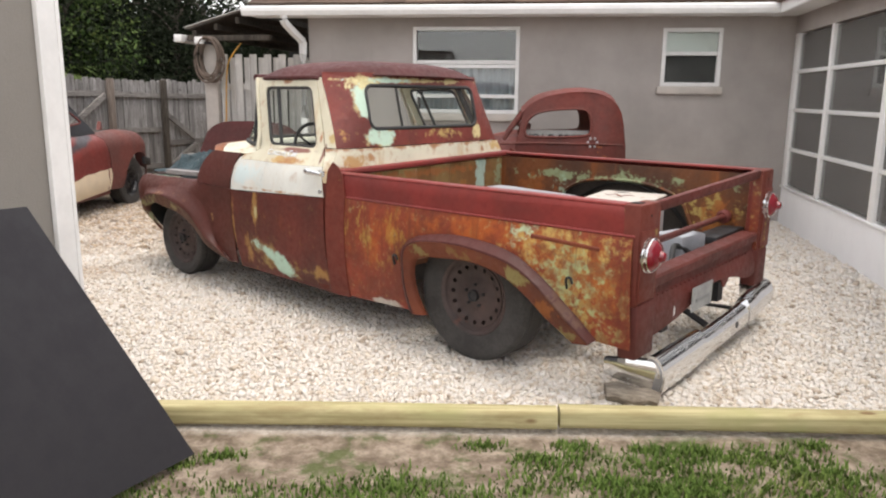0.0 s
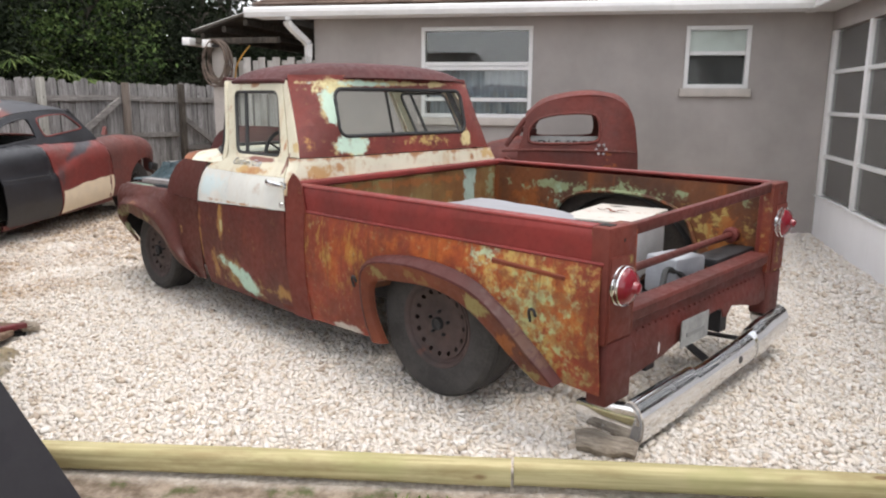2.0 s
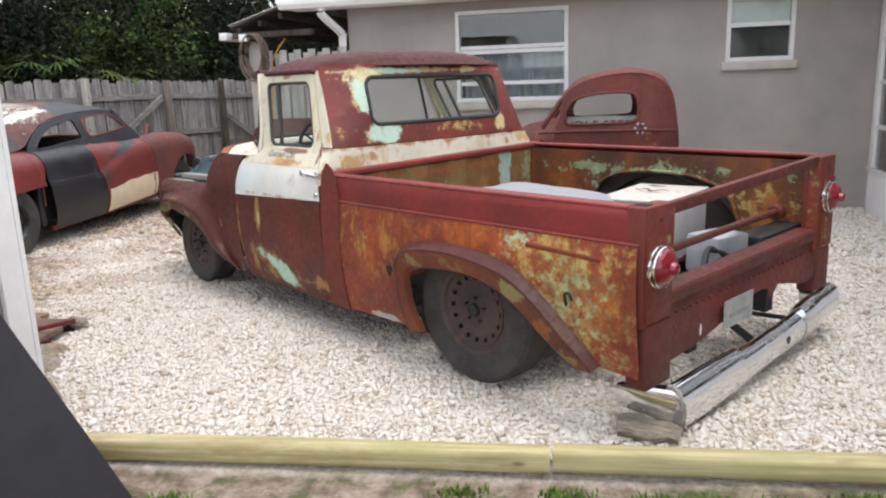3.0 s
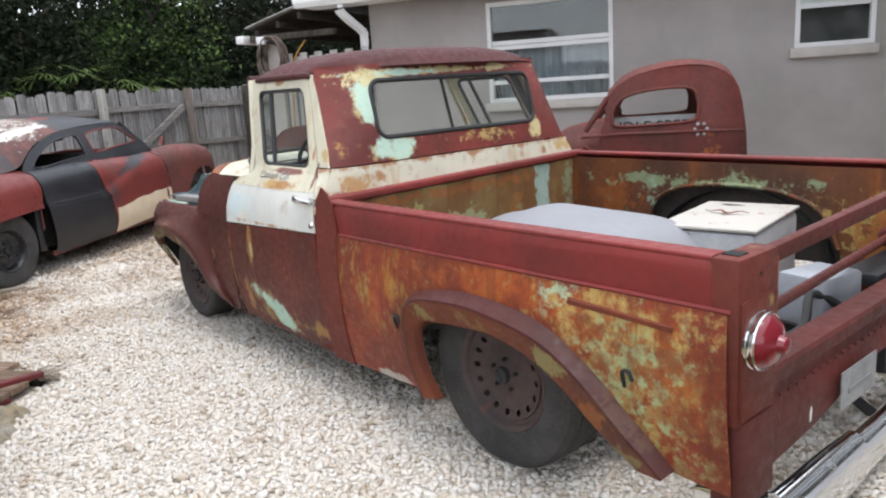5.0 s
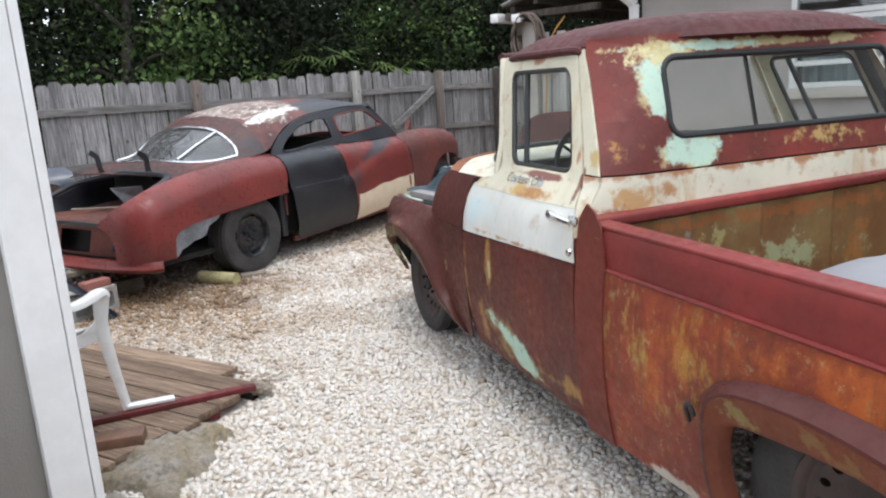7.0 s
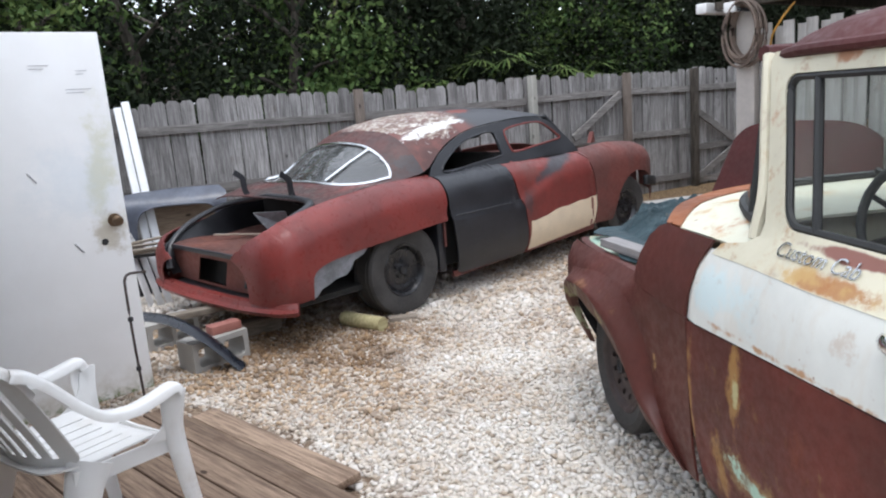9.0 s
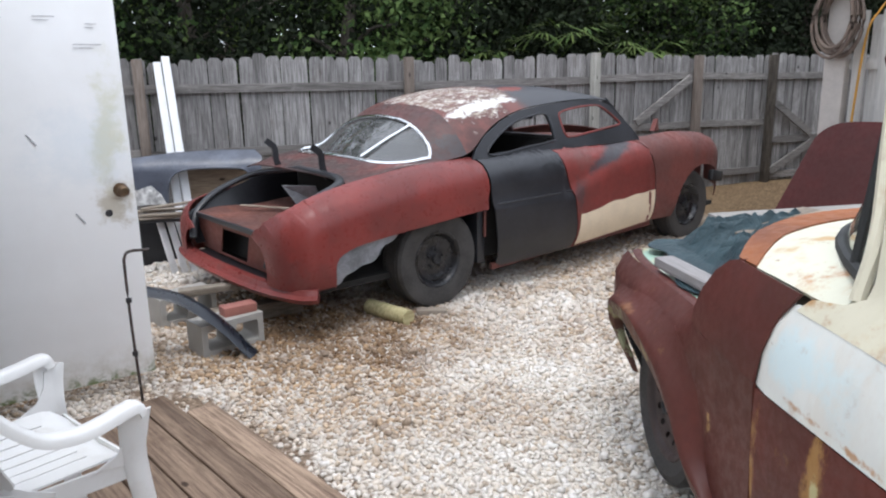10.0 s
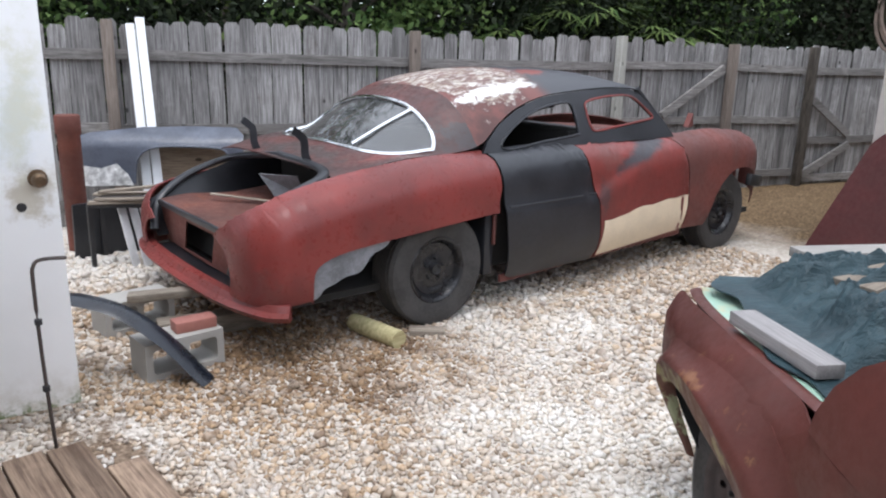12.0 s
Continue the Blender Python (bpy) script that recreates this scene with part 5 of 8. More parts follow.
# windscreen: wraps round to the doors
def screen_pt(a, b):
    s = 2 * a - 1
    half = 0.815 - 0.085 * b
    wrap = abs(s) ** 4.2
    return Vector((2.56 - 0.58 * wrap - (0.42 - 0.54 * wrap) * b, half * s, 1.160 + 0.455 * b - 0.012 * wrap * (1 - b)))


gl = part("windscreen", grid(screen_pt, 24, 6), M_CAR_GLASS, truck, "curved wrap-round windscreen", smooth=80)
gl.visible_shadow = False
part("windscreen_gasket", tube([screen_pt(a / 30, 0) for a in range(31)], 0.017, n=8), M_GASKET, truck)
part("windscreen_header", tube([screen_pt(a / 30, 1) for a in range(31)], 0.024, n=8), M_ROOF, truck)
for a in (0.5,):
    part("wiper_post", tube([screen_pt(a, 0), screen_pt(a, 0.05)], 0.01, n=6), M_GASKET, truck)
for s in (0.02, 0.98):
    part("screen_gasket_side", tube([screen_pt(s, b / 8) for b in range(9)], 0.012, n=8), M_GASKET, truck)


def cowl(a, b):
    """The scuttle: its front edge is bowed in plan, its sides roll down to the door tops."""
    y = 0.884 * (2 * b - 1)
    front = 2.95 - 0.53 * (abs(y) / 0.884) ** 2.6
    roll = max(0.0, (abs(y) - 0.70) / 0.184)
    return Vector((1.955 + (front - 1.955) * a, y, 1.150 - 0.064 * roll ** 1.5 - 0.045 * max(0.0, a - 0.55) / 0.45 * (1 - 0.9 * roll)))


part("cowl", grid(lambda a, b: cowl(0.78 * a, b), 12, 34), M_COWL, truck, "mint-cream cowl below the windscreen", smooth=60, solid=0.01)
part("cowl_edge", grid(lambda a, b: cowl(0.785 + 0.215 * a, b) + Vector((0, 0, 0.004)), 5, 34), M_ORANGE, truck, "orange-rusted front edge of the cowl", smooth=60, solid=0.012)
part("firewall", box((2.60, -0.66, 0.45), (2.63, 0.66, 1.075)), M_MAROON, truck, smooth=0)
part("cab_floor", box((1.15, -0.86, 0.36), (2.6, 0.86, 0.40)), M_DARK, truck, smooth=0)
part("dashboard", sweep([(2.20, 0.80, 1.05), (2.22, 0.0, 1.07), (2.20, -0.80, 1.05)], rrect(-0.12, -0.09, 0.12, 0.05, 0.045, 4)), M_CREAM_DOOR, truck, "cream dashboard")
part("bench_seat", sweep([(1.38, 0.72, 0.98), (1.38, -0.72, 0.98)], rrect(-0.08, -0.25, 0.08, 0.19, 0.06, 4)), plain("seat_vinyl", (0.10, 0.10, 0.105), 0.6), truck, "dark vinyl bench seat back")
part("seat_cushion", sweep([(1.62, 0.72, 0.72), (1.62, -0.72, 0.72)], rrect(-0.25, -0.08, 0.25, 0.08, 0.06, 4)), plain("cushion_vinyl", (0.10, 0.10, 0.105), 0.6), truck)
wheel_path = [Vector((1.83 + 0.06 * math.sin(2 * math.pi * k / 28), 0.40 + 0.21 * math.cos(2 * math.pi * k / 28), 1.10 + 0.19 * math.sin(2 * math.pi * k / 28))) for k in range(28)]
sw = part("steering_wheel", tube(wheel_path, 0.013, n=8, closed=True), M_GASKET, truck, "thin-rimmed black steering wheel")
bm = tube([(1.83, 0.40, 1.10), (2.16, 0.40, 0.98)], 0.022, n=8)
part("column", bm, M_GASKET, sw)
for k in (3, 11, 21):
    part("spoke", tube([(1.84, 0.40, 1.10), wheel_path[k]], 0.008, n=6), M_GASKET, sw)
part("seat_back_rug", box((1.20, -0.70, 1.17), (1.32, 0.65, 1.24), bevel=0.03), plain("red_blanket", (0.42, 0.06, 0.05), 0.95, vary=0.3), truck, "red and grey blanket on the rear ledge")


# ---- front end, hood off ----
def fend_w(x):
    return ease_table(x, ((2.15, 0.950), (2.45, 0.945), (2.9, 0.932), (3.3, 0.912), (3.5, 0.892), (3.62, 0.862), (3.70, 0.815)))


FRONT_OUT = ((2.215, 0.300), (2.375, 0.425), (2.457, 0.536), (2.558, 0.643), (2.670, 0.695), (2.800, 0.726), (2.940, 0.738), (3.074, 0.741), (3.220, 0.730), (3.370, 0.712), (3.450, 0.655), (3.462, 0.575), (3.395, 0.495), (3.290, 0.392))
FRONT_MID = ((2.180, 0.300), (2.365, 0.405), (2.496, 0.490), (2.585, 0.563), (2.662, 0.608), (2.765, 0.648), (2.881, 0.677), (2.995, 0.698), (3.122, 0.708), (3.300, 0.690), (3.412, 0.638), (3.440, 0.566), (3.378, 0.489), (3.280, 0.391))
FRONT_IN = ((2.200, 0.294), (2.375, 0.348), (2.485, 0.399), (2.553, 0.449), (2.621, 0.501), (2.723, 0.549), (2.833, 0.584), (2.948, 0.604), (3.071, 0.615), (3.215, 0.632), (3.352, 0.610), (3.412, 0.554), (3.360, 0.482), (3.272, 0.390))
for side in (1, -1):
    cut = between_rails(FRONT_OUT, FRONT_MID, 0.35)

    def fender(a, b):
        ahead = max(0.0, min(1.0, (a - 2.46) / 0.30))
        roll = max(0.0, (b - 0.70) / 0.14) * ahead
        low = max(0.0, (0.50 - b) / 0.3)
        return Vector((a, fend_w(a) - 0.080 * roll ** 1.7 - 0.03 * low ** 2 + 0.012 * max(0, 1 - abs(b - 0.765) / 0.05) * ahead - 0.28 * max(0.0, 0.56 - b) * max(0.0, min(1.0, (a - 2.95) / 0.35)), b))
    part("front_fender", sheet([(2.115, 0.295), *cut, (3.350, 0.430), (3.44, 0.495), (3.54, 0.575), (3.64, 0.68), (3.69, 0.745), (3.685, 0.782), (3.64, 0.808), (3.58, 0.818), (3.3, 0.828), (2.62, 0.842), (2.158, 0.834), (2.140, 0.60)], (), mirror(fender, side), 0.05),
         M_FENDER, truck, "maroon rusted front fender", smooth=60, solid=0.008)
    wide = lambda x, z: fender(x, z).y
    part("wheel_lip", flare([between_rails(FRONT_OUT, FRONT_MID, q) for q in (-0.7, -0.3, 0.1, 0.5, 0.85, 1.0)], (0.001, 0.008, 0.024, 0.044, 0.058, 0.058), side, wide, 0.75), M_FENDER, truck, "maroon sloping wheel arch lip", smooth=75, solid=0.004)
    edge_ = [(p[0], p[1] - 0.004) for p in FRONT_IN]
    part("lip_face", flare((FRONT_MID, between_rails(FRONT_MID, FRONT_IN, 0.12), between_rails(FRONT_MID, FRONT_IN, 0.85), FRONT_IN, edge_), (0.058, 0.053, 0.036, 0.032, -0.02), side, wide, 0.75), M_FLIP, truck, "worn mint and yellow wheel arch lip", smooth=75, solid=0.004)
    part("fender_top", grid(lambda a, b: Vector((2.58 + 1.12 * a, side * ((fend_w(2.58 + 1.12 * a) - 0.112) * (1 - b) + (fend_w(2.58 + 1.12 * a) - 0.074) * b), 0.842 - 0.028 * a - 0.030 * max(0.0, (a - 0.90) / 0.10) ** 2 + 0.006 * math.sin(math.pi * b))), 28, 6), M_FENDER, truck, smooth=60, solid=0.008)
    # baffle and wall in near-black, standing in for shade around the front wheel
    part("wheelhouse_baffle", grid(lambda a, b: Vector((3.42 - max(0.0, 0.12 - 0.34 * b), side * (0.48 + (fender(3.42, 0.40 + 0.34 * b).y - 0.495) * a), 0.40 + 0.34 * b)), 4, 10), M_DARK, truck, smooth=60, solid=0.004)
    part("wheelhouse_wall", box((2.50, min(side * 0.545, side * 0.555), 0.36), (3.395, max(side * 0.545, side * 0.555), 0.79)), M_DARK, truck, smooth=0)
    part("inner_apron", grid(lambda a, b: Vector((2.62 + 1.06 * a, side * (0.56 - 0.05 * b), 0.828 - 0.028 * a - 0.30 * b)), 8, 5), M_MINT, truck, "mint-green inner wing", smooth=60, solid=0.006)
    part("inner_ledge", grid(lambda a, b: Vector((2.66 + 1.0 * a, side * (0.56 * (1 - b) + (fend_w(2.66 + 1.0 * a) - 0.110) * b), 0.832 - 0.028 * a + 0.008 * b)), 8, 2), M_MINT, truck, smooth=60, solid=0.004)
part("front_panel", grid(lambda a, b: Vector((3.645 + 0.07 * math.sin(math.pi * a) + 0.02 * b, 0.74 * (2 * a - 1), 0.64 + 0.145 * b)), 20, 6), M_FENDER, truck, "front header panel", smooth=60, solid=0.008)
part("grille_shell", sweep([(3.655, 0.68, 0.790), (3.715, 0.35, 0.800), (3.715, -0.35, 0.800), (3.655, -0.68, 0.790)], rrect(-0.05, -0.02, 0.05, 0.02, 0.015, 3)), M_MAROON, truck)
part("engine_block", box((2.8, -0.3, 0.35), (3.5, 0.3, 0.74), bevel=0.04), M_BLACK_IRON, truck)
part("frame_rail", box((-0.9, 0.36, 0.30), (3.6, 0.44, 0.42)), M_BLACK_IRON, truck, smooth=0)
part("frame_rail", box((-0.9, -0.44, 0.30), (3.6, -0.36, 0.42)), M_BLACK_IRON, truck, smooth=0)
part("rear_axle", tube([(0.035, 0.7, 0.410), (0.035, -0.7, 0.410)], 0.045), M_BLACK_IRON, truck)

M_RIM = rusty("rusted_rim", (0.088, 0.060, 0.055), (0.056, 0.046, 0.044), (((0.035, 0.85, 0.24), (0.22, 9, 0.06), (0.12, 0.056, 0.042), 0.4, 8),), mottle=0.4)


def road_wheel(parent, x, y, z, r, wide, rim_r, side, holes, rim_mat, label, face=0.62):
    """A steel wheel: tyre with tread and shoulders, barrel, pierced disc, hub and nuts."""
    w = wide / 2
    m = pose(x, y, z) @ (Matrix() if side > 0 else pose(0, 0, 0, 0, 0, 180))
    prof = [(rim_r - 0.008, -w * 0.80), (rim_r + 0.012, -w * 0.86), (r * 0.86, -w), (r * 0.955, -w * 0.93), (r, -w * 0.74), (r, -w * 0.52), (r - 0.008, -w * 0.50), (r - 0.008, -w * 0.46), (r, -w * 0.44), (r, w * 0.44), (r - 0.008, w * 0.46), (r - 0.008, w * 0.5), (r, w * 0.52), (r, w * 0.74), (r * 0.955, w * 0.93), (r * 0.86, w), (rim_r + 0.03, w * 0.90), (rim_r + 0.012, w * 0.86), (rim_r - 0.008, w * 0.80)]
    wheel = part("wheel", lathe([(rim_r + 0.006, w * 0.84), (rim_r + 0.002, w * 0.88), (rim_r - 0.010, w * 0.84), (rim_r - 0.016, w * 0.78), (rim_r - 0.022, w * 0.66), (rim_r - 0.036, w * (face - 0.02)), (rim_r - 0.04, w * (face - 0.10)), (rim_r - 0.04, -w * 0.8)], 48, m=m), rim_mat, parent, label)
    part("tyre", lathe(prof, 56, m=m), M_RUBBER, wheel, "worn black tyre")
    ring = [(math.cos(2 * math.pi * k / 40) * (rim_r - 0.038), math.sin(2 * math.pi * k / 40) * (rim_r - 0.038)) for k in range(40)]
    cut = []
    for k in range(holes):
        a = 2 * math.pi * k / holes
        cx, cz = math.cos(a) * (rim_r - 0.062), math.sin(a) * (rim_r - 0.062)
        cut.append([(cx + 0.0135 * math.cos(t * math.pi / 4), cz + 0.0135 * math.sin(t * math.pi / 4)) for t in range(8)])

    def dish(a, b):
        d = math.hypot(a, b)
        return m @ Vector((a, w * face + (0.012 * math.cos(min(1.0, d / (rim_r * 0.52)) * math.pi) if d < rim_r * 0.62 else -0.012 + 0.014 * math.sin((d / rim_r - 0.62) * 8.0)), b))
    part("wheel_disc", sheet(ring, cut, dish, 0.03), rim_mat, wheel, "pierced steel wheel disc", smooth=60, solid=0.004)
    # near-black drum stands in for the shade behind the disc
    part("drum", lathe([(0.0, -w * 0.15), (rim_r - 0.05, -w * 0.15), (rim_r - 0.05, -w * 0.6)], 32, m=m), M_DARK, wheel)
    part("hub_cap", lathe([(0.0, w * face + 0.020), (0.022, w * face + 0.022), (0.027, w * face + 0.030), (0.032, w * face + 0.030), (0.034, w * face + 0.022), (0.035, w * face)], 24, m=m), M_BLACK_IRON, wheel)
    for k in range(5):
        a = 2 * math.pi * (k + 0.3) / 5
        part("lug_nut", lathe([(0.0, 0.014), (0.007, 0.012), (0.009, -0.012)], 6, m=m @ pose(0.062 * math.cos(a), w * face + 0.008, 0.062 * math.sin(a))), M_BLACK_IRON, wheel, smooth=0)
    return wheel


for side in (1, -1):
    road_wheel(truck, 0.035, side * 0.745, 0.410, 0.373, 0.235, 0.222, side, 16, M_RIM, "rusted steel wheel with round vent holes")
    road_wheel(truck, 3.05, side * 0.735, 0.342, 0.303, 0.205, 0.205, side, 14, M_RIM, "rusted steel wheel with round vent holes")

# ---- chopped sedan: x ahead from the rear axle, y to the left ----
SEDAN = axes((-5.25, 6.84, 0.0), (0.07, 0.9975, 0))
sedan = thing("chopped_sedan", "chopped four-door sedan in red-oxide primer, black and cream, trunk lid off", "car", SEDAN)

OXIDE = (0.215, 0.040, 0.034)
BLACKP = (0.019, 0.020, 0.024)
M_OXIDE = rusty("red_oxide_primer", OXIDE, (0.140, 0.032, 0.028), (((-1.0, -0.95, 0.45), (0.25, 9, 0.12), (0.15, 0.045, 0.04), 0.5, 5),), mottle=0.22, rough=0.34)
M_BLACKP = plain("black_primer", BLACKP, 0.36, vary=0.25, scale=4)


def front_door_paint():
    """Red-oxide primer with a dark band lying along the fender line."""
    n = Nodes("front_door_primer", 0.42, 0, 0.4)
    fine = n.noise(26, 6, 0.7)
    c = n.mix(n.ramp(n.noise(2.2, 6, 0.62), 0.36, 0.66), (0.145, 0.036, 0.031), OXIDE)
    c = n.bloom(c, (1.50, -0.95, 0.92), (0.17, 9, 0.2), (0.15, 0.060, 0.052), 4, 0.8, 0.8, 0.3)
    c = n.mix(n.patch((1.94, -0.95, 0.955), (0.33, 9, 0.050), 0.3, 5, 0.35, tilt=21), c, (0.045, 0.042, 0.048))
    c = n.mix(n.math('MULTIPLY', n.patch((1.42, -0.95, 0.66), (0.06, 9, 0.08), 0.6, 6, 0.5), 0.8), c, (0.06, 0.042, 0.044))
    c = n.mix(n.math('MULTIPLY', n.ramp(fine, 0.45, 0.75), 0.2), c, (0.11, 0.026, 0.022))
    n.colour(c)
    n.rough(n.ramp(fine, 0.3, 0.7, 0.32, 0.55))
    n.bump(fine, 0.001, 0.4)
    return n.mat


M_FRONT = front_door_paint()
M_FF = rusty("front_fender_primer", (0.175, 0.055, 0.045), (0.115, 0.048, 0.042), mottle=0.25, rough=0.6)
M_FILLER = plain("cream_filler", (0.66, 0.55, 0.40), 0.7, vary=0.06)
M_GREYPRIMER = plain("grey_primer", (0.19, 0.195, 0.21), 0.6, vary=0.35, scale=11)


def roof_paint():
    """Brown primer at the rear with a flaking white patch, black towards the front."""
    n = Nodes("sedan_roof", 0.45, 0, 0.4)
    c = n.mix(n.ramp(n.noise(5, 6), 0.4, 0.65), (0.075, 0.030, 0.026), (0.15, 0.050, 0.040))
    area = n.patch((0.74, -0.16, 1.38), (0.40, 0.46, 0.6), 0.35, 5, 0.10)
    flakes = n.ramp(n.noise(16, 9, 0.8, (1, 1.6, 1)), 0.47, 0.56)
    c = n.mix(n.math('MULTIPLY', area, 0.45), c, (0.26, 0.17, 0.14))
    c = n.mix(n.math('MULTIPLY', area, flakes), c, n.mix(n.ramp(n.noise(9, 5), 0.4, 0.65), (0.70, 0.68, 0.63), (0.48, 0.42, 0.34)))
    bar = n.patch((0.74, -0.56, 1.33), (0.32, 0.050, 0.4), 0.5, 9, 0.25)
    c = n.mix(n.math('MULTIPLY', bar, n.ramp(n.noise(16, 8, 0.75), 0.36, 0.46)), c, (0.74, 0.73, 0.70))
    c = n.mix(n.ramp(n.math('ADD', n.axis(0), n.math('MULTIPLY', n.noise(3, 5), 0.4)), 1.24, 1.42), c, (0.040, 0.041, 0.047))
    c = n.mix(n.patch((1.25, -0.35, 1.45), (0.10, 0.07, 0.3), 0.6, 8), c, (0.20, 0.055, 0.045))
    n.colour(c)
    n.bump(n.math('MULTIPLY', area, flakes), 0.004, 0.6)
    return n.mat


M_SROOF = roof_paint()
M_SAIL = rusty("sail_panel_primer", (0.115, 0.040, 0.034), (0.050, 0.036, 0.035), (((0.38, -0.72, 1.10), (0.22, 0.25, 0.12), (0.055, 0.050, 0.052), 1.1, 5), ((-0.36, 0.0, 1.0), (0.20, 0.8, 0.2), (0.055, 0.045, 0.042), 0.75, 6), ((-0.1, -0.6, 1.0), (0.3, 0.12, 0.2), (0.17, 0.045, 0.036), 0.7, 6)), mottle=0.4, rough=0.45)


def plan(a):
    """Along the flank: (x, half width). It turns in at the tail and the nose."""
    if a < -0.88:
        t = min(1.0, (-0.88 - a) / 0.50) * math.pi / 2
        return -0.88 - 0.205 * math.sin(t), 0.965 - 0.31 * (1 - math.cos(t))
    if a > 3.10:
        t = min(1.0, (a - 3.10) / 0.75) * math.pi / 2
        return 3.10 + 0.68 * math.sin(t), 0.945 - 0.36 * (1 - math.cos(t))
    return a, ease_table(a, ((-0.88, 0.965), (-0.3, 0.975), (0.5, 0.962), (2.2, 0.945), (2.6, 0.955), (3.10, 0.945)))


TOPS = ((-1.38, 0.630), (-1.25, 0.725), (-1.05, 0.812), (-0.85, 0.875), (-0.57, 0.935), (-0.07, 0.995), (0.43, 1.008), (1.2, 1.025), (2.0, 1.01), (2.3, 1.005), (2.55, 1.02), (2.9, 1.03), (3.3, 0.99), (3.6, 0.915), (3.85, 0.80))


def flank_pt(a, z, r=0.20):
    x, w = plan(a)
    top = ease_table(a, TOPS)
    q = max(0.0, min(1.0, (z - (top - r)) / r))
    w -= r * 0.98 * (1 - math.sqrt(max(0.0, 1 - q * q)))
    low = max(0.0, (0.46 - z) / 0.24)
    w -= 0.075 * low * low
    # the fender line that falls across the front door, and the crease of the rear door
    if 1.25 < a < 2.35:
        line = 0.70 + (a - 1.40) * 0.41
        w += 0.040 / (1 + math.exp((z - line) * 60)) - 0.022
    elif 0.4 < a <= 1.25:
        w += 0.026 / (1 + math.exp((z - 0.69) * 90)) - 0.008
    return Vector((x, -w, z))


def top_edge(a0, a1, n=10, drop=0.0):
    return [(a0 + (a1 - a0) * k / n, ease_table(a0 + (a1 - a0) * k / n, TOPS) - drop) for k in range(n + 1)]


def lower_edge(a0, a1, n=8):
    return [(a0 + (a1 - a0) * k / n, 0.36 - 0.012 * math.sin(math.pi * k / n)) for k in range(n + 1)]


for side in (1, -1):
    f = mirror(flank_pt, side)
    cutline = smoothline([(-0.79, 0.345), (-0.785, 0.50), (-0.70, 0.565), (-0.5, 0.60), (-0.06, 0.634), (0.44, 0.668)], 3)
    drop = 0.0 if side > 0 else 0.165      # the far flank hangs lower towards the tail

    def hang(a, b):
        p = f(a, b)
        return p - Vector((0, 0, drop * max(0.0, min(1.0, (0.25 - a) / 0.8)) * max(0.0, (b - 0.36) / 0.55)))
    part("rear_fender", sheet(top_edge(0.46, -1.38, 26) + lower_edge(-1.38, -0.80) + [(p[0], p[1]) for p in cutline] + [(0.47, 0.80)], (), hang, 0.045), M_OXIDE, sedan, "bulbous rear fender in red-oxide primer", smooth=60, solid=0.008)
    part("primer_splash", sheet([(p[0], p[1]) for p in smoothline([(-0.785, 0.365), (-0.78, 0.50), (-0.70, 0.562), (-0.55, 0.590), (-0.34, 0.612), (-0.36, 0.575), (-0.44, 0.545), (-0.475, 0.50), (-0.52, 0.462), (-0.60, 0.452), (-0.66, 0.425), (-0.72, 0.405), (-0.745, 0.37)], 3, True)], (), mirror(lambda a, b: flank_pt(a, b) + Vector((0, 0.02, 0)), side), 0.06), M_GREYPRIMER, sedan, "torn grey-primed inner fender edge", smooth=60, solid=0.006)
    part("rear_door", sheet(top_edge(1.235, 0.475, 10) + [(0.49, 0.80), (0.50, 0.66), (0.53, 0.40), (0.56, 0.25), (0.62, 0.225), (1.38, 0.225), (1.405, 0.30), (1.36, 0.62), (1.28, 0.85)], (), f, 0.05), M_BLACKP, sedan, "satin black rear door with a crease", smooth=60, solid=0.008)
    part("door_crease", tube([f(0.53 + 0.082 * k, 0.690) + Vector((0, -0.004 * side, 0)) for k in range(11)], 0.007, n=6), M_BLACKP, sedan)
    door = part("front_door", sheet(top_edge(2.25, 1.25, 12) + [(1.295, 0.85), (1.372, 0.62), (1.417, 0.30), (1.415, 0.235), (2.40, 0.31), (2.43, 0.5), (2.40, 0.75), (2.34, 0.92)], (), f, 0.05), M_FRONT, sedan, "red-oxide front door with dark primer patches", smooth=60, solid=0.008)
    ragged = [(1.49 + 0.094 * k, 0.525 + 0.005 * k + 0.018 * ((k * 7) % 5) / 5 - (0.03 if k < 3 else 0)) for k in range(11)]
    part("filler_patch", sheet([(1.425, 0.245), (2.40, 0.318), (2.425, 0.50), (2.42, 0.57)] + ragged[::-1] + [(1.43, 0.50)], (), mirror(lambda a, b: flank_pt(a, b) - Vector((0, 0.006, 0)), side), 0.06), M_FILLER, door, "bare cream filler panel with a torn upper edge", smooth=60, solid=0.003)
    fa = smoothline([(2.72, 0.30), (2.77, 0.45), (2.87, 0.60), (3.04, 0.705), (3.20, 0.72), (3.37, 0.65), (3.48, 0.52), (3.54, 0.36)], 3)
    part("front_fender", sheet(top_edge(3.85, 2.265, 16) + [(2.355, 0.92), (2.415, 0.75), (2.445, 0.5), (2.415, 0.31)] + [(p[0], p[1]) for p in fa] + [(3.62, 0.46), (3.85, 0.50)], (), f, 0.05), M_FF, sedan, "rounded front fender in dull red primer", smooth=60, solid=0.008)
    part("sill", sheet([(0.55, 0.20), (2.45, 0.255), (2.45, 0.30), (0.55, 0.245)], (), mirror(lambda a, b: Vector((a, -0.885, b)), side), 0.2), M_FF, sedan, smooth=0, solid=0.02)
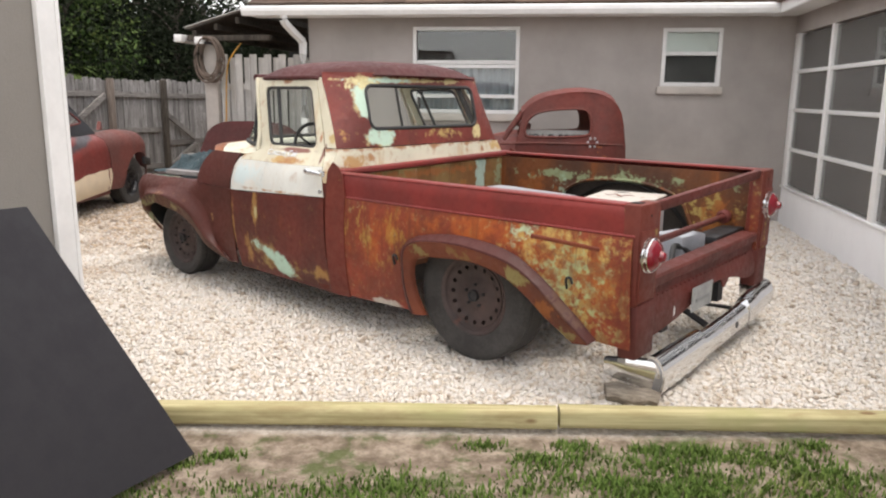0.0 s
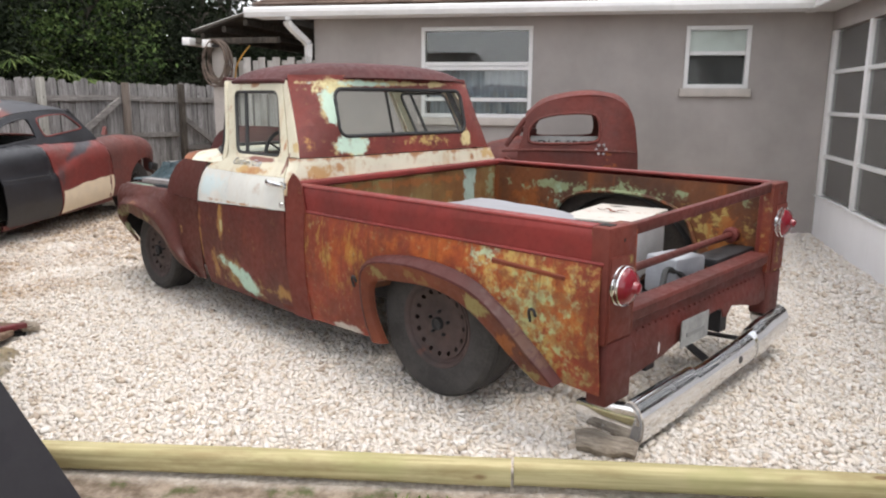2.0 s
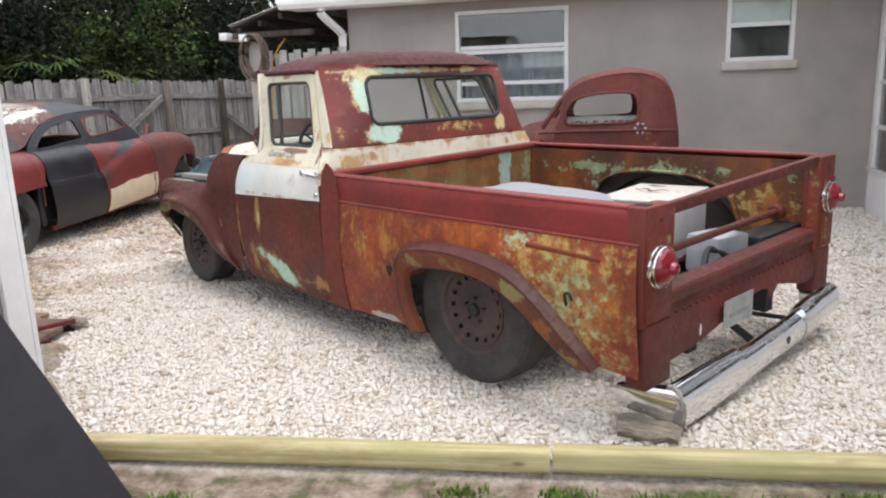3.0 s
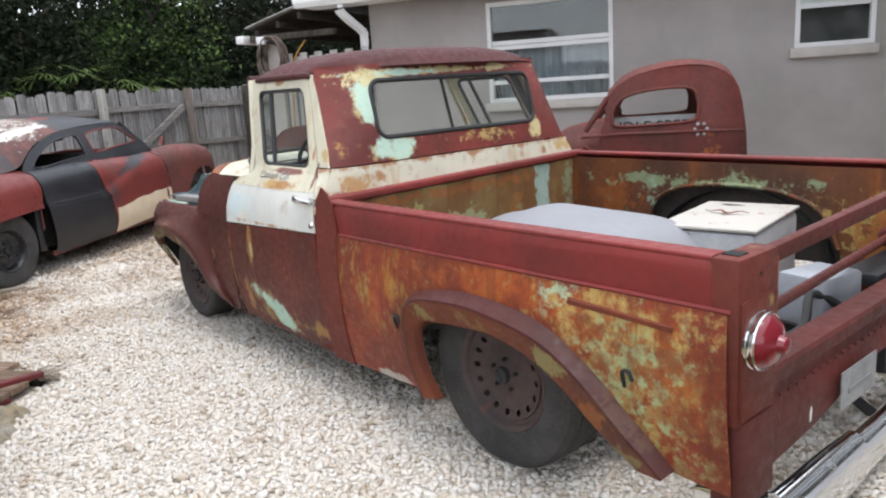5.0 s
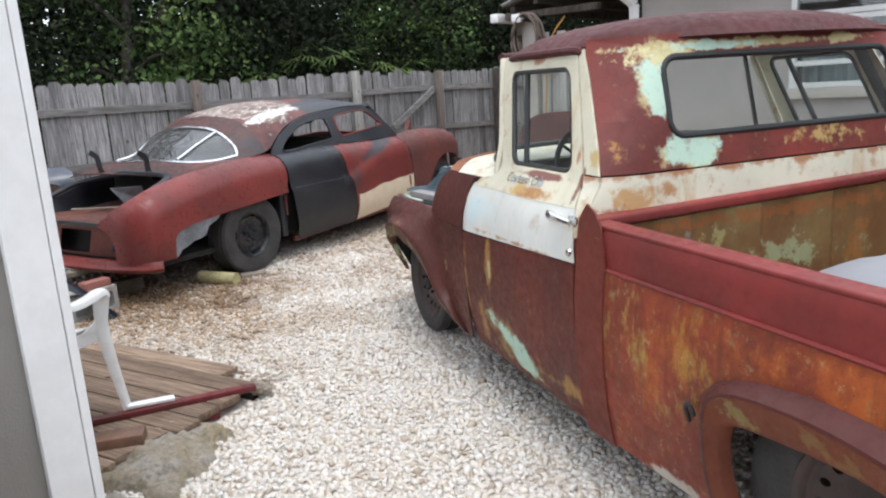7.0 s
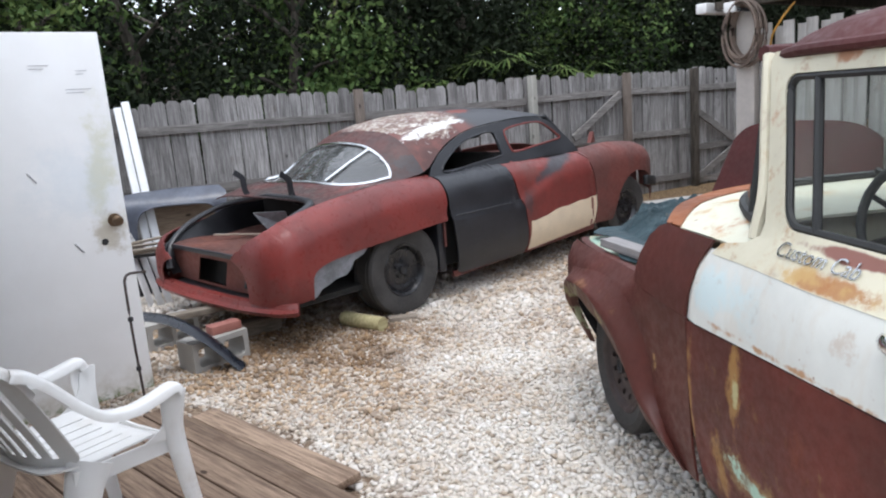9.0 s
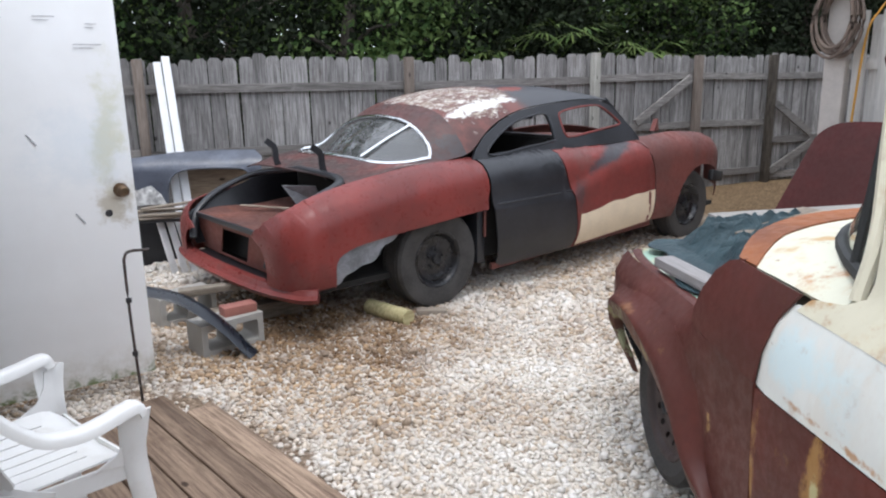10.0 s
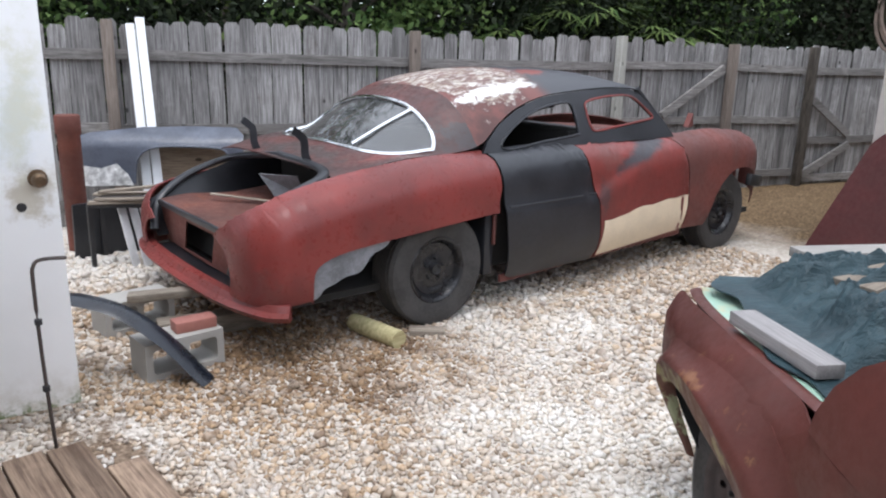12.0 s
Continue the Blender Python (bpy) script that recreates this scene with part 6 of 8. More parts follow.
    # jamb coloured black: the shade of the gap is put into its colour
    part("door_jamb", box((0.40, min(-side * 0.90, -side * 0.72), 0.27), (0.475, max(-side * 0.90, -side * 0.72), 0.66), bevel=0.012), M_BLACKP, sedan)
    part("jamb_strip", box((0.452, min(-side * 0.92, -side * 0.902), 0.46), (0.474, max(-side * 0.92, -side * 0.902), 0.645), bevel=0.005), M_FF, sedan)

    # side windows
    def glass_w(z):
        return 0.800 - 0.42 * (z - 1.0)
    quarter = smoothline([(0.60, 1.035), (0.72, 1.125), (0.92, 1.215), (1.13, 1.258), (1.29, 1.266), (1.325, 1.20), (1.325, 1.085), (1.28, 1.062), (0.95, 1.035), (0.68, 1.008)], 4, True)
    front = smoothline([(1.46, 1.10), (1.445, 1.20), (1.47, 1.268), (1.70, 1.300), (1.93, 1.302), (2.03, 1.262), (2.14, 1.175), (2.16, 1.145), (2.08, 1.13), (1.75, 1.10), (1.52, 1.08)], 4, True)
    outline = [(0.44, 0.992), (0.50, 1.06), (0.62, 1.15), (0.80, 1.235), (1.02, 1.298), (1.30, 1.328), (1.70, 1.350), (1.96, 1.345), (2.08, 1.300), (2.20, 1.20), (2.30, 1.10), (2.37, 0.995)]
    part("window_frame", sheet(outline, [quarter, front], mirror(lambda a, b: Vector((a, -glass_w(b), b)), side), 0.06), M_BLACKP, sedan, "chopped black side window surround", smooth=60, solid=0.022)
    for w in (quarter, front):
        part("window_edge", tube([Vector((p[0], -side * (glass_w(p[1]) + 0.012), p[1])) for p in w], 0.009, n=6, closed=True), M_BLACKP if w is quarter else M_FRONT, sedan)

# roof, sail panels and deck: one skin with the rear window left open
EDGE_Z = ((-0.52, 0.905), (-0.2, 0.980), (0.05, 1.000), (0.30, 1.012), (0.46, 1.05), (0.62, 1.16), (0.80, 1.245), (1.02, 1.305), (1.30, 1.335), (1.70, 1.357), (1.96, 1.352), (2.10, 1.335))
MID_Z = ((-0.52, 0.945), (-0.25, 0.990), (-0.14, 1.015), (0.10, 1.180), (0.40, 1.350), (0.80, 1.440), (1.30, 1.470), (1.70, 1.458), (2.10, 1.395))
HALF = ((-0.52, 0.74), (0.0, 0.765), (0.45, 0.775), (0.62, 0.742), (0.80, 0.705), (1.3, 0.664), (1.7, 0.654), (2.1, 0.655))


def skin(x, s):
    back = max(0.0, min(1.0, (0.75 - x) / 0.45))
    e, m = ease_table(x, EDGE_Z), ease_table(x - 0.145 * back * (s / 0.8) ** 2, MID_Z)
    return Vector((x, ease_table(x, HALF) * s, m + (e - m) * abs(s) ** (3.2 + 1.7 * back)))


def rear_window(grow):
    """A long oval: nearly straight along its foot, its ends swept forward."""
    top, bottom = [], []
    for k in range(29):
        t = -math.cos(math.pi * k / 28)
        end = abs(t) ** 9
        sweep_, reach = (0.25, 0.93) if t < 0 else (0.10, 0.975)     # the far end runs out lower
        top.append((0.235 + grow - 0.055 * abs(t) ** 3 - (0.045 + 0.25 - sweep_ + grow) * abs(t) ** 14, t * (reach + grow)))
        bottom.append((-0.145 - grow + 0.03 * t * t + (sweep_ + grow) * end, t * (reach + grow)))
    return bottom + top[-2:0:-1]


rw = rear_window(0.0)
part("rear_shell", sheet([(-0.52, -1), (0.42, -1), (0.42, 1), (-0.52, 1)], [rw], lambda a, b: skin(a, b), 0.03), M_SAIL, sedan, "sail panels and rear deck in blotched primer", smooth=70, solid=0.008)
part("roof", sheet([(0.42, -1), (2.10, -1), (2.10, 1), (0.42, 1)], (), skin, 0.05), M_SROOF, sedan, "chopped roof, black ahead with flaking white paint behind", smooth=70, solid=0.008)
trim = [skin(p[0], p[1]) + Vector((-0.006, 0, 0.008)) for p in rear_window(0.008)]
part("rear_window_trim", tube(trim, 0.014, n=8, closed=True), M_CHROME, sedan, "bright oval rear window trim")
part("rear_window_bar", tube([skin(-0.115, -0.34) + Vector((-0.004, 0, 0.012)), skin(0.06, -0.42) + Vector((-0.006, 0, 0.012)), skin(0.225, -0.50) + Vector((-0.006, 0, 0.012))], 0.011, n=8), M_CHROME, sedan)
part("rear_glass", sheet(rw, (), lambda a, b: skin(a, b), 0.03), glass_material("sedan_glass", (0.26, 0.28, 0.30), 2.2, 0.10, 0.05), sedan, "three-piece rear window glass", smooth=70)
part("windscreen_post", tube([skin(2.09, -0.97), (2.38, -0.76, 1.0)], 0.028, n=8), M_BLACKP, sedan)
part("windscreen_post", tube([skin(2.09, 0.97), (2.38, 0.76, 1.0)], 0.028, n=8), M_BLACKP, sedan)
part("cowl", grid(lambda a, b: Vector((2.30 + 1.35 * a, 0.78 * (2 * b - 1) * (1 - 0.35 * a), 0.995 - 0.03 * (2 * b - 1) ** 2 - 0.14 * a * a)), 12, 14), M_FF, sedan, "hood top in dull primer", smooth=60, solid=0.008)
part("hood_wedge", mesh([(2.95, -0.55, 1.02), (3.05, -0.53, 1.02), (3.02, -0.54, 1.13), (2.95, -0.50, 1.02), (3.05, -0.48, 1.02), (3.02, -0.49, 1.13)], [(0, 1, 2), (5, 4, 3), (0, 3, 4, 1), (1, 4, 5, 2), (2, 5, 3, 0)]), M_FF, sedan, smooth=0)
part("nose_panel", grid(lambda a, b: Vector((3.70 + 0.10 * math.sin(math.pi * a), 0.60 * (2 * a - 1), 0.42 + 0.44 * b)), 10, 4), M_FF, sedan, smooth=60, solid=0.008)
part("bumper_bracket", beam((3.38, -0.90, 0.60), (3.62, -0.86, 0.56), 0.05, 0.10, bevel=0.01), M_BLACK_IRON, sedan, "black bumper bracket")
# near-black seat boxes, floor and firewall added so the cabin looks unlit
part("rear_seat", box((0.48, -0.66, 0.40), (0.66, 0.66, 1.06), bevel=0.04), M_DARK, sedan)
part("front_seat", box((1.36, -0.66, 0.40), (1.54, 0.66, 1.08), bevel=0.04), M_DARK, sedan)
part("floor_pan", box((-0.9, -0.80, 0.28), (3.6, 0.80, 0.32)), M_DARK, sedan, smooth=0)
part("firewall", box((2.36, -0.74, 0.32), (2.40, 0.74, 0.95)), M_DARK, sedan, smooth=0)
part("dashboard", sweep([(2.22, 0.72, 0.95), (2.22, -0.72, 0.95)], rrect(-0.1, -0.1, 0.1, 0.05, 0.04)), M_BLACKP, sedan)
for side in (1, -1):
    # near-black panel added inside each flank to darken the windows
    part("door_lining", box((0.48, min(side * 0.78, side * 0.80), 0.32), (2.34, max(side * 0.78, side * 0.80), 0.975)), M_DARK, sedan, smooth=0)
# roof underside in near-black: the cabin's shade is put into its colour
part("headliner", sheet([(0.36, -0.93), (2.06, -0.93), (2.06, 0.93), (0.36, 0.93)], (), lambda a, b: skin(a, b) - Vector((0, 0, 0.035)), 0.12), M_DARK, sedan, "near-black underside added to darken the cabin", smooth=60)
part("roof_bow", tube([(1.0, 0.60, 1.02), (1.15, -0.2, 1.20), (1.28, -0.58, 1.24)], 0.016), M_GREYPRIMER, sedan)

# trunk
part("trunk_floor", grid(lambda a, b: Vector((-1.005 + 0.905 * a, (0.60 + 0.06 * min(1.0, a * 4)) * (2 * b - 1), 0.630 + 0.015 * math.sin(9 * a) * math.sin(7 * b))), 12, 12), rusty("trunk_rust", (0.155, 0.058, 0.042), (0.075, 0.032, 0.026), streaks=0.3, mottle=0.6), sedan, "rust-brown trunk floor", smooth=60, solid=0.008)
for side in (1, -1):
    part("trunk_wall", grid(lambda a, b: Vector((-1.03 + 0.96 * a, side * (0.60 + 0.15 * b + 0.04 * a), 0.40 + (ease_table(-1.22 + 1.15 * a, TOPS) - 0.425 - (0.115 * min(1.0, 1.6 - 1.2 * a) if side > 0 else 0.0)) * b)), 12, 5), M_BLACKP, sedan, "black trunk side wall", smooth=60, solid=0.006)
    low = 0.105 if side > 0 else 0.0
    rim = [(-1.05, side * 0.58, 0.45), (-1.015, side * 0.64, 0.63 - 0.5 * low), (-0.93, side * 0.69, 0.765 - 0.95 * low), (-0.77, side * 0.725, 0.86 - low), (-0.58, side * 0.69, 0.925 - 0.9 * low), (-0.50, side * 0.50, 0.948 - 0.6 * low), (-0.47, 0.0, 0.955)]
    part("trunk_gutter", sweep(smoothline(rim, 5), disc(0.030, 10, 0.022)), M_BLACKP, sedan, "black rolled trunk opening edge")
part("tail_shelf", box((-1.065, -0.62, 0.335), (-0.90, 0.62, 0.347)), M_BLACKP, sedan, smooth=0)
# near-black box added behind the tail panel's hole for its shade
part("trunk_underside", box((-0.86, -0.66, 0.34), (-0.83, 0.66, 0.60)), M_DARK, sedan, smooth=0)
# near-black panel added to stand for the unlit front of the trunk
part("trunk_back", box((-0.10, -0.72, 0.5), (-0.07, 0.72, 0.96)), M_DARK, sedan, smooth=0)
part("floor_edge", beam((-1.010, 0.58, 0.622), (-1.010, -0.58, 0.622), 0.022, 0.034, bevel=0.004), M_BLACKP, sedan)
part("tail_panel", sheet([(-0.66, 0.36), (0.66, 0.36), (0.66, 0.605), (-0.66, 0.605)], [[(-0.12, 0.380), (0.30, 0.380), (0.17, 0.575), (-0.24, 0.575)]], lambda a, b: Vector((-0.965 - 0.14 * (b - 0.36) + 0.05 * a * a, a, b)), 0.1), rusty("tail_panel_rust", (0.19, 0.065, 0.05), (0.13, 0.05, 0.04), mottle=0.3), sedan, "rust-brown tail panel with a rectangular hole", smooth=60, solid=0.006)
part("bumper_pan", sweep(smoothline([(-0.80, 0.97, 0.335), (-0.98, 0.90, 0.335), (-1.075, 0.55, 0.335), (-1.095, 0.0, 0.335), (-1.075, -0.55, 0.335), (-1.00, -0.88, 0.335), (-0.92, -0.965, 0.335)], 5), [(-0.03, -0.055), (0.045, -0.045), (0.065, -0.015), (0.03, 0.0), (0.012, 0.03), (-0.03, 0.035)]), M_OXIDE, sedan, "red-oxide rear pan with a rolled lip")
for y in (-0.33, 0.33):
    part("trunk_hinge", sweep(smoothline([(-0.38, y, 0.90), (-0.44, y, 0.925), (-0.475, y, 0.985), (-0.482, y, 1.07), (-0.505, y, 1.10), (-0.55, y, 1.135)], 4), [(-0.022, -0.006), (0.022, -0.006), (0.022, 0.006), (-0.022, 0.006)], up=(0, 1, 0)), M_BLACKP, sedan, "bent black trunk hinge arm", smooth=40)
for a, b, c, d in (((-0.557, 0.105, 0.83), (-0.435, -0.15, 0.84), (-0.36, -0.10, 0.70), (-0.50, 0.02, 0.70)), ((-0.50, 0.02, 0.70), (-0.36, -0.10, 0.70), (-0.36, -0.10, 0.645), (-0.51, 0.02, 0.645))):
    part("trunk_shelf", mesh([a, b, c, d], [(0, 1, 2, 3)]), M_GREYPRIMER, sedan, "bent grey panel lying in the trunk", smooth=0, solid=0.008)

M_STEELIE = plain("black_steel_wheel", (0.016, 0.016, 0.018), 0.28, vary=0.3)
for side in (1, -1):
    road_wheel(sedan, 0.05, side * 0.80, 0.365, 0.335, 0.225, 0.190, side, 0, M_STEELIE, "black steel wheel", 0.50)
    road_wheel(sedan, 3.07, side * 0.78, 0.350, 0.325, 0.20, 0.190, side, 0, M_STEELIE, "black steel wheel", 0.50)

# ---- chrome bumper lying behind the truck ----
bumper = thing("chrome_bumper", "chrome truck bumper propped on driftwood behind the bed", "bumper", axes((1.035, 3.44, 0.0), (0.642, 0.767, 0)))
sec = [(0.062 * math.cos(2 * math.pi * k / 20) * (1.0 if math.cos(2 * math.pi * k / 20) > 0 else 0.75), 0.102 * math.sin(2 * math.pi * k / 20)) for k in range(20)]


def bumper_bar(x0, x1, z0, z1, bow=0.02):
    return [Vector((x0 + (x1 - x0) * t / 10, bow * math.sin(math.pi * (x0 + (x1 - x0) * t / 10) / 1.72) * -1, z0 + (z1 - z0) * t / 10)) for t in range(11)]


part("bumper_end", sweep(bumper_bar(0.0, 0.52, 0.150, 0.178), sec, scale=lambda t: 1.10 - 0.10 * t ** 4), M_CHROME, bumper, "chrome end section", smooth=50)
part("bumper_middle", sweep(bumper_bar(0.522, 1.22, 0.178, 0.215), [(x * 0.84, y * 0.84 - 0.010) for x, y in sec], scale=lambda t: 1.0 + 0.04 * abs(2 * t - 1) ** 3), M_CHROME, bumper, "dulled chrome centre section", smooth=50)
part("bumper_end", sweep(bumper_bar(1.222, 1.72, 0.215, 0.245), sec, scale=lambda t: 0.98 + 0.10 * math.sin(math.pi * min(1.0, t * 1.6)) - 0.05 * t), M_CHROME, bumper, "chrome end section", smooth=50)
part("end_hollow", lathe([(0.0, -0.004), (0.046, -0.002), (0.052, 0.006), (0.058, 0.003), (0.060, -0.004)], 18, m=pose(-0.004, 0, 0.152, 0, 0, 90) @ Matrix.Diagonal((1.0, 1.0, 1.65, 1.0))), M_STEEL, bumper, "dull open end of the bumper")
part("bumper_wing", sweep(smoothline([(0.03, 0.0, 0.165), (0.0, 0.06, 0.175), (-0.03, 0.14, 0.180), (-0.04, 0.23, 0.175)], 4), [(-0.03, -0.075), (0.03, -0.06), (0.042, 0.0), (0.03, 0.055), (-0.03, 0.06), (-0.045, 0.0)], scale=lambda t: 1.15 - 0.45 * t), M_CHROME, bumper, "curled chrome wing", smooth=60)
part("bumper_wing", sweep(smoothline([(1.70, 0.0, 0.245), (1.73, 0.06, 0.255), (1.76, 0.16, 0.255)], 4), [(-0.03, -0.075), (0.03, -0.06), (0.042, 0.0), (0.03, 0.055), (-0.03, 0.06), (-0.045, 0.0)], scale=lambda t: 1.15 - 0.4 * t), M_CHROME, bumper, smooth=60)
part("bumper_bracket", beam((0.9, 0.05, 0.18), (1.15, 0.42, 0.24), 0.05, 0.012), M_BLACK_IRON, bumper, smooth=0)
part("bumper_bracket", beam((1.35, 0.05, 0.20), (1.15, 0.42, 0.24), 0.05, 0.012), M_BLACK_IRON, bumper, smooth=0)
part("bumper_bolt", lathe([(0.0, 0.01), (0.02, 0.008), (0.022, 0.0)], 12, m=pose(1.0, -0.065, 0.20, 0, 0, 180)), M_BLACK_IRON, bumper)


def lump(size, seed, rough=0.25, sub=3, flat=0.0):
    """A stone or a broken piece: a pushed-about ball, flattened underneath."""
    bm = bmesh.new()
    bmesh.ops.create_icosphere(bm, subdivisions=sub, radius=1.0)
    for v in bm.verts:
        d = 1 + rough * noise.noise(v.co * 1.3 + Vector((seed, 0, 0))) + 0.5 * rough * noise.noise(v.co * 3.7 + Vector((0, seed, 0))) + 0.3 * rough * noise.noise(v.co * 9.0 + Vector((0, 0, seed)))
        v.co = Vector((v.co.x * size[0] * d, v.co.y * size[1] * d, max(v.co.z, -flat if flat else -9) * size[2] * d))
    return bm


def lumpish(name, m, size, seed, mat, label, category, rough=0.25, flat=0.5, group=""):
    ob = tagged(part(name, lump(size, seed, rough, 4, flat), mat, smooth=40), label, category, group)
    ob.matrix_world = m
    return ob


M_DRIFT = weathered_wood("driftwood", (0.20, 0.165, 0.13), (0.46, 0.41, 0.34), along=(0.15, 1, 1))
drift = tagged(part("driftwood", sweep(smoothline([(-0.16, 0.0, 0.0), (-0.08, 0.012, 0.008), (0.02, -0.008, 0.0), (0.10, 0.004, 0.012), (0.17, 0.0, 0.0)], 4), [(0.072 * math.cos(k * math.pi / 6) * (1.0 + 0.12 * math.sin(k * 2.6)), 0.052 * math.sin(k * math.pi / 6) * (1.0 + 0.14 * math.cos(k * 3.7))) for k in range(12)], scale=lambda t: 0.92 + 0.14 * math.sin(5.0 * t)), M_DRIFT, smooth=40), "short grey driftwood log under the chrome bumper", "log")
drift.matrix_world = pose(0.93, 3.405, 0.070, 0, 3, -14) @ Matrix.Diagonal((0.78, 0.9, 0.85, 1))


def rock_material():
    """Pitted limestone: pale grey with yellow and brown stains."""
    n = Nodes("limestone", 0.95, 0, 0.15)
    big, fine = n.noise(7, 7, 0.7), n.noise(38, 7, 0.75)
    c = n.mix(n.ramp(big, 0.35, 0.65), (0.62, 0.58, 0.51), (0.52, 0.42, 0.26))
    c = n.mix(n.ramp(fine, 0.40, 0.72), c, (0.32, 0.285, 0.235))
    c = n.mix(n.math('MULTIPLY', n.ramp(n.noise(14, 5), 0.55, 0.7), 0.6), c, (0.62, 0.59, 0.54))
    n.colour(c)
    n.bump(n.math('ADD', n.noise(16, 8, 0.75), n.math('MULTIPLY', fine, 0.5)), 0.045, 1.0)
    return n.mat


M_ROCK = rock_material()


def slab(outline, height, seed):
    """A broken flat stone: pitted top, rough edges that drop into the gravel."""
    pts = [Vector((p[0], p[1], 0)) for p in outline]

    def inside(a, b):
        p, best = Vector((a, b, 0)), 9.0
        for q0, q1 in zip(pts, pts[1:] + pts[:1]):
            e = q1 - q0
            t = max(0.0, min(1.0, (p - q0).dot(e) / e.length_squared))
            best = min(best, (p - q0 - e * t).length)
        return best

    def top(a, b):
        d = inside(a, b)
        rise = min(1.0, d / 0.035)
        wob = 0.014 * noise.noise((a * 6, b * 6, seed)) + 0.012 * noise.noise((a * 17, b * 17, seed)) + 0.008 * noise.noise((a * 45, b * 45, seed))
        step = 0.020 if noise.noise((a * 4.0, b * 4.0, seed + 3.0)) > 0.05 else 0.0
        out = 0.012 * noise.noise((a * 30, b * 30, seed + 9))
        return Vector((a + out, b + out, 0.012 + (height - step + wob) * rise ** 0.45))
    return sheet(outline, (), top, 0.016)


tagged(part("flat_rock", slab([(-2.86, 3.80), (-2.84, 4.02), (-2.62, 4.22), (-2.50, 4.40), (-2.36, 4.42), (-2.26, 4.36), (-2.28, 4.27), (-2.17, 4.17), (-2.12, 4.04), (-2.16, 3.98), (-2.05, 3.86), (-2.12, 3.80), (-2.30, 3.84), (-2.45, 3.76), (-2.70, 3.74)], 0.085, 5.0), M_ROCK, smooth=50), "pale flat limestone slab beside the deck", "rock", "rocks by the deck")
tagged(part("flat_rock", slab([(-2.28, 3.78), (-2.14, 3.75), (-1.98, 3.80), (-1.86, 3.68), (-1.80, 3.58), (-1.86, 3.46), (-2.02, 3.44), (-2.22, 3.50), (-2.34, 3.62)], 0.12, 12.0), M_ROCK, smooth=50), "thick broken limestone slab beside the shed", "rock", "rocks by the deck")
M_REDWOOD = rusty("red_painted_board", (0.16, 0.025, 0.028), (0.07, 0.030, 0.025), mottle=0.6)


def board(name, a, b, wide, high, mat, label, category="plank", group="", bevel=0.003):
    """A loose board with one end at a and the other at b."""
    a, b = Vector(a), Vector(b)
    ob = tagged(part(name, box((0, -wide / 2, -high / 2), ((b - a).length, wide / 2, high / 2), bevel=bevel), mat), label, category, group)
    ob.matrix_world = axes(a, b - a)
    return ob


board("red_board", (-2.98, 3.95, 0.125), (-2.44, 4.70, 0.115), 0.05, 0.03, M_REDWOOD, "weathered red-painted board leaning along the deck end", group="boards at the deck end")
board("red_board", (-2.86, 3.98, 0.07), (-2.50, 4.50, 0.06), 0.10, 0.025, M_REDWOOD, "red-painted board lying at the deck end", group="boards at the deck end")
board("white_board", (-2.80, 4.24, 0.150), (-2.68, 4.41, 0.142), 0.05, 0.016, M_WHITE, "short white-painted strip on the red boards")
board("rusty_paver", (-2.70, 3.93, 0.125), (-2.52, 4.10, 0.125), 0.11, 0.055, rusty("paver_clay", (0.26, 0.14, 0.09), (0.12, 0.075, 0.055), mottle=0.4), "worn clay paver resting on the limestone slab", "brick", bevel=0.008)
lumpish("flat_rock", pose(-2.455, 4.745, 0.085, 0, 0, 40), (0.06, 0.05, 0.04), 21, M_DRIFT, "dark rotted wood chip at the deck corner", "wood chip", 0.4, 0.5)

# ---- deck ----
DECK = axes((-2.42, 4.76, 0.0), (-0.9995, 0.03, 0))     # x west along the boards, y south towards the shed
deck = thing("deck", "low deck of worn brown planks in front of the shed", "deck", DECK, kind="structure")
rng = random.Random(5)
for k in range(9):
    wide = 0.135
    y0 = 0.142 * k
    e0, e1 = rng.uniform(0.0, 0.05) + 0.06 * (k < 1), 1.72 + rng.uniform(-0.05, 0.04)
    bm = box((e0, y0, 0.070), (e1, y0 + wide, 0.108), bevel=0.007)
    part("plank", bm, M_DECK, deck)
part("plank", box((0.34, -0.142, 0.066), (1.50, -0.006, 0.104), bevel=0.010), M_DECK, deck)
part("joist", box((0.05, 0.02, 0.0), (1.68, 0.06, 0.068)), M_DARK, deck, smooth=0)
part("joist", box((0.05, 1.0, 0.0), (1.68, 1.04, 0.068)), M_DARK, deck, smooth=0)

# ---- shed door, standing open ----
dv = (Vector((-4.46, 4.905, 0)) - Vector((-4.575, 4.015, 0)))
DOOR = axes((-4.575, 4.015, 0.0), dv)      # x from hinge to free edge, y to the far side


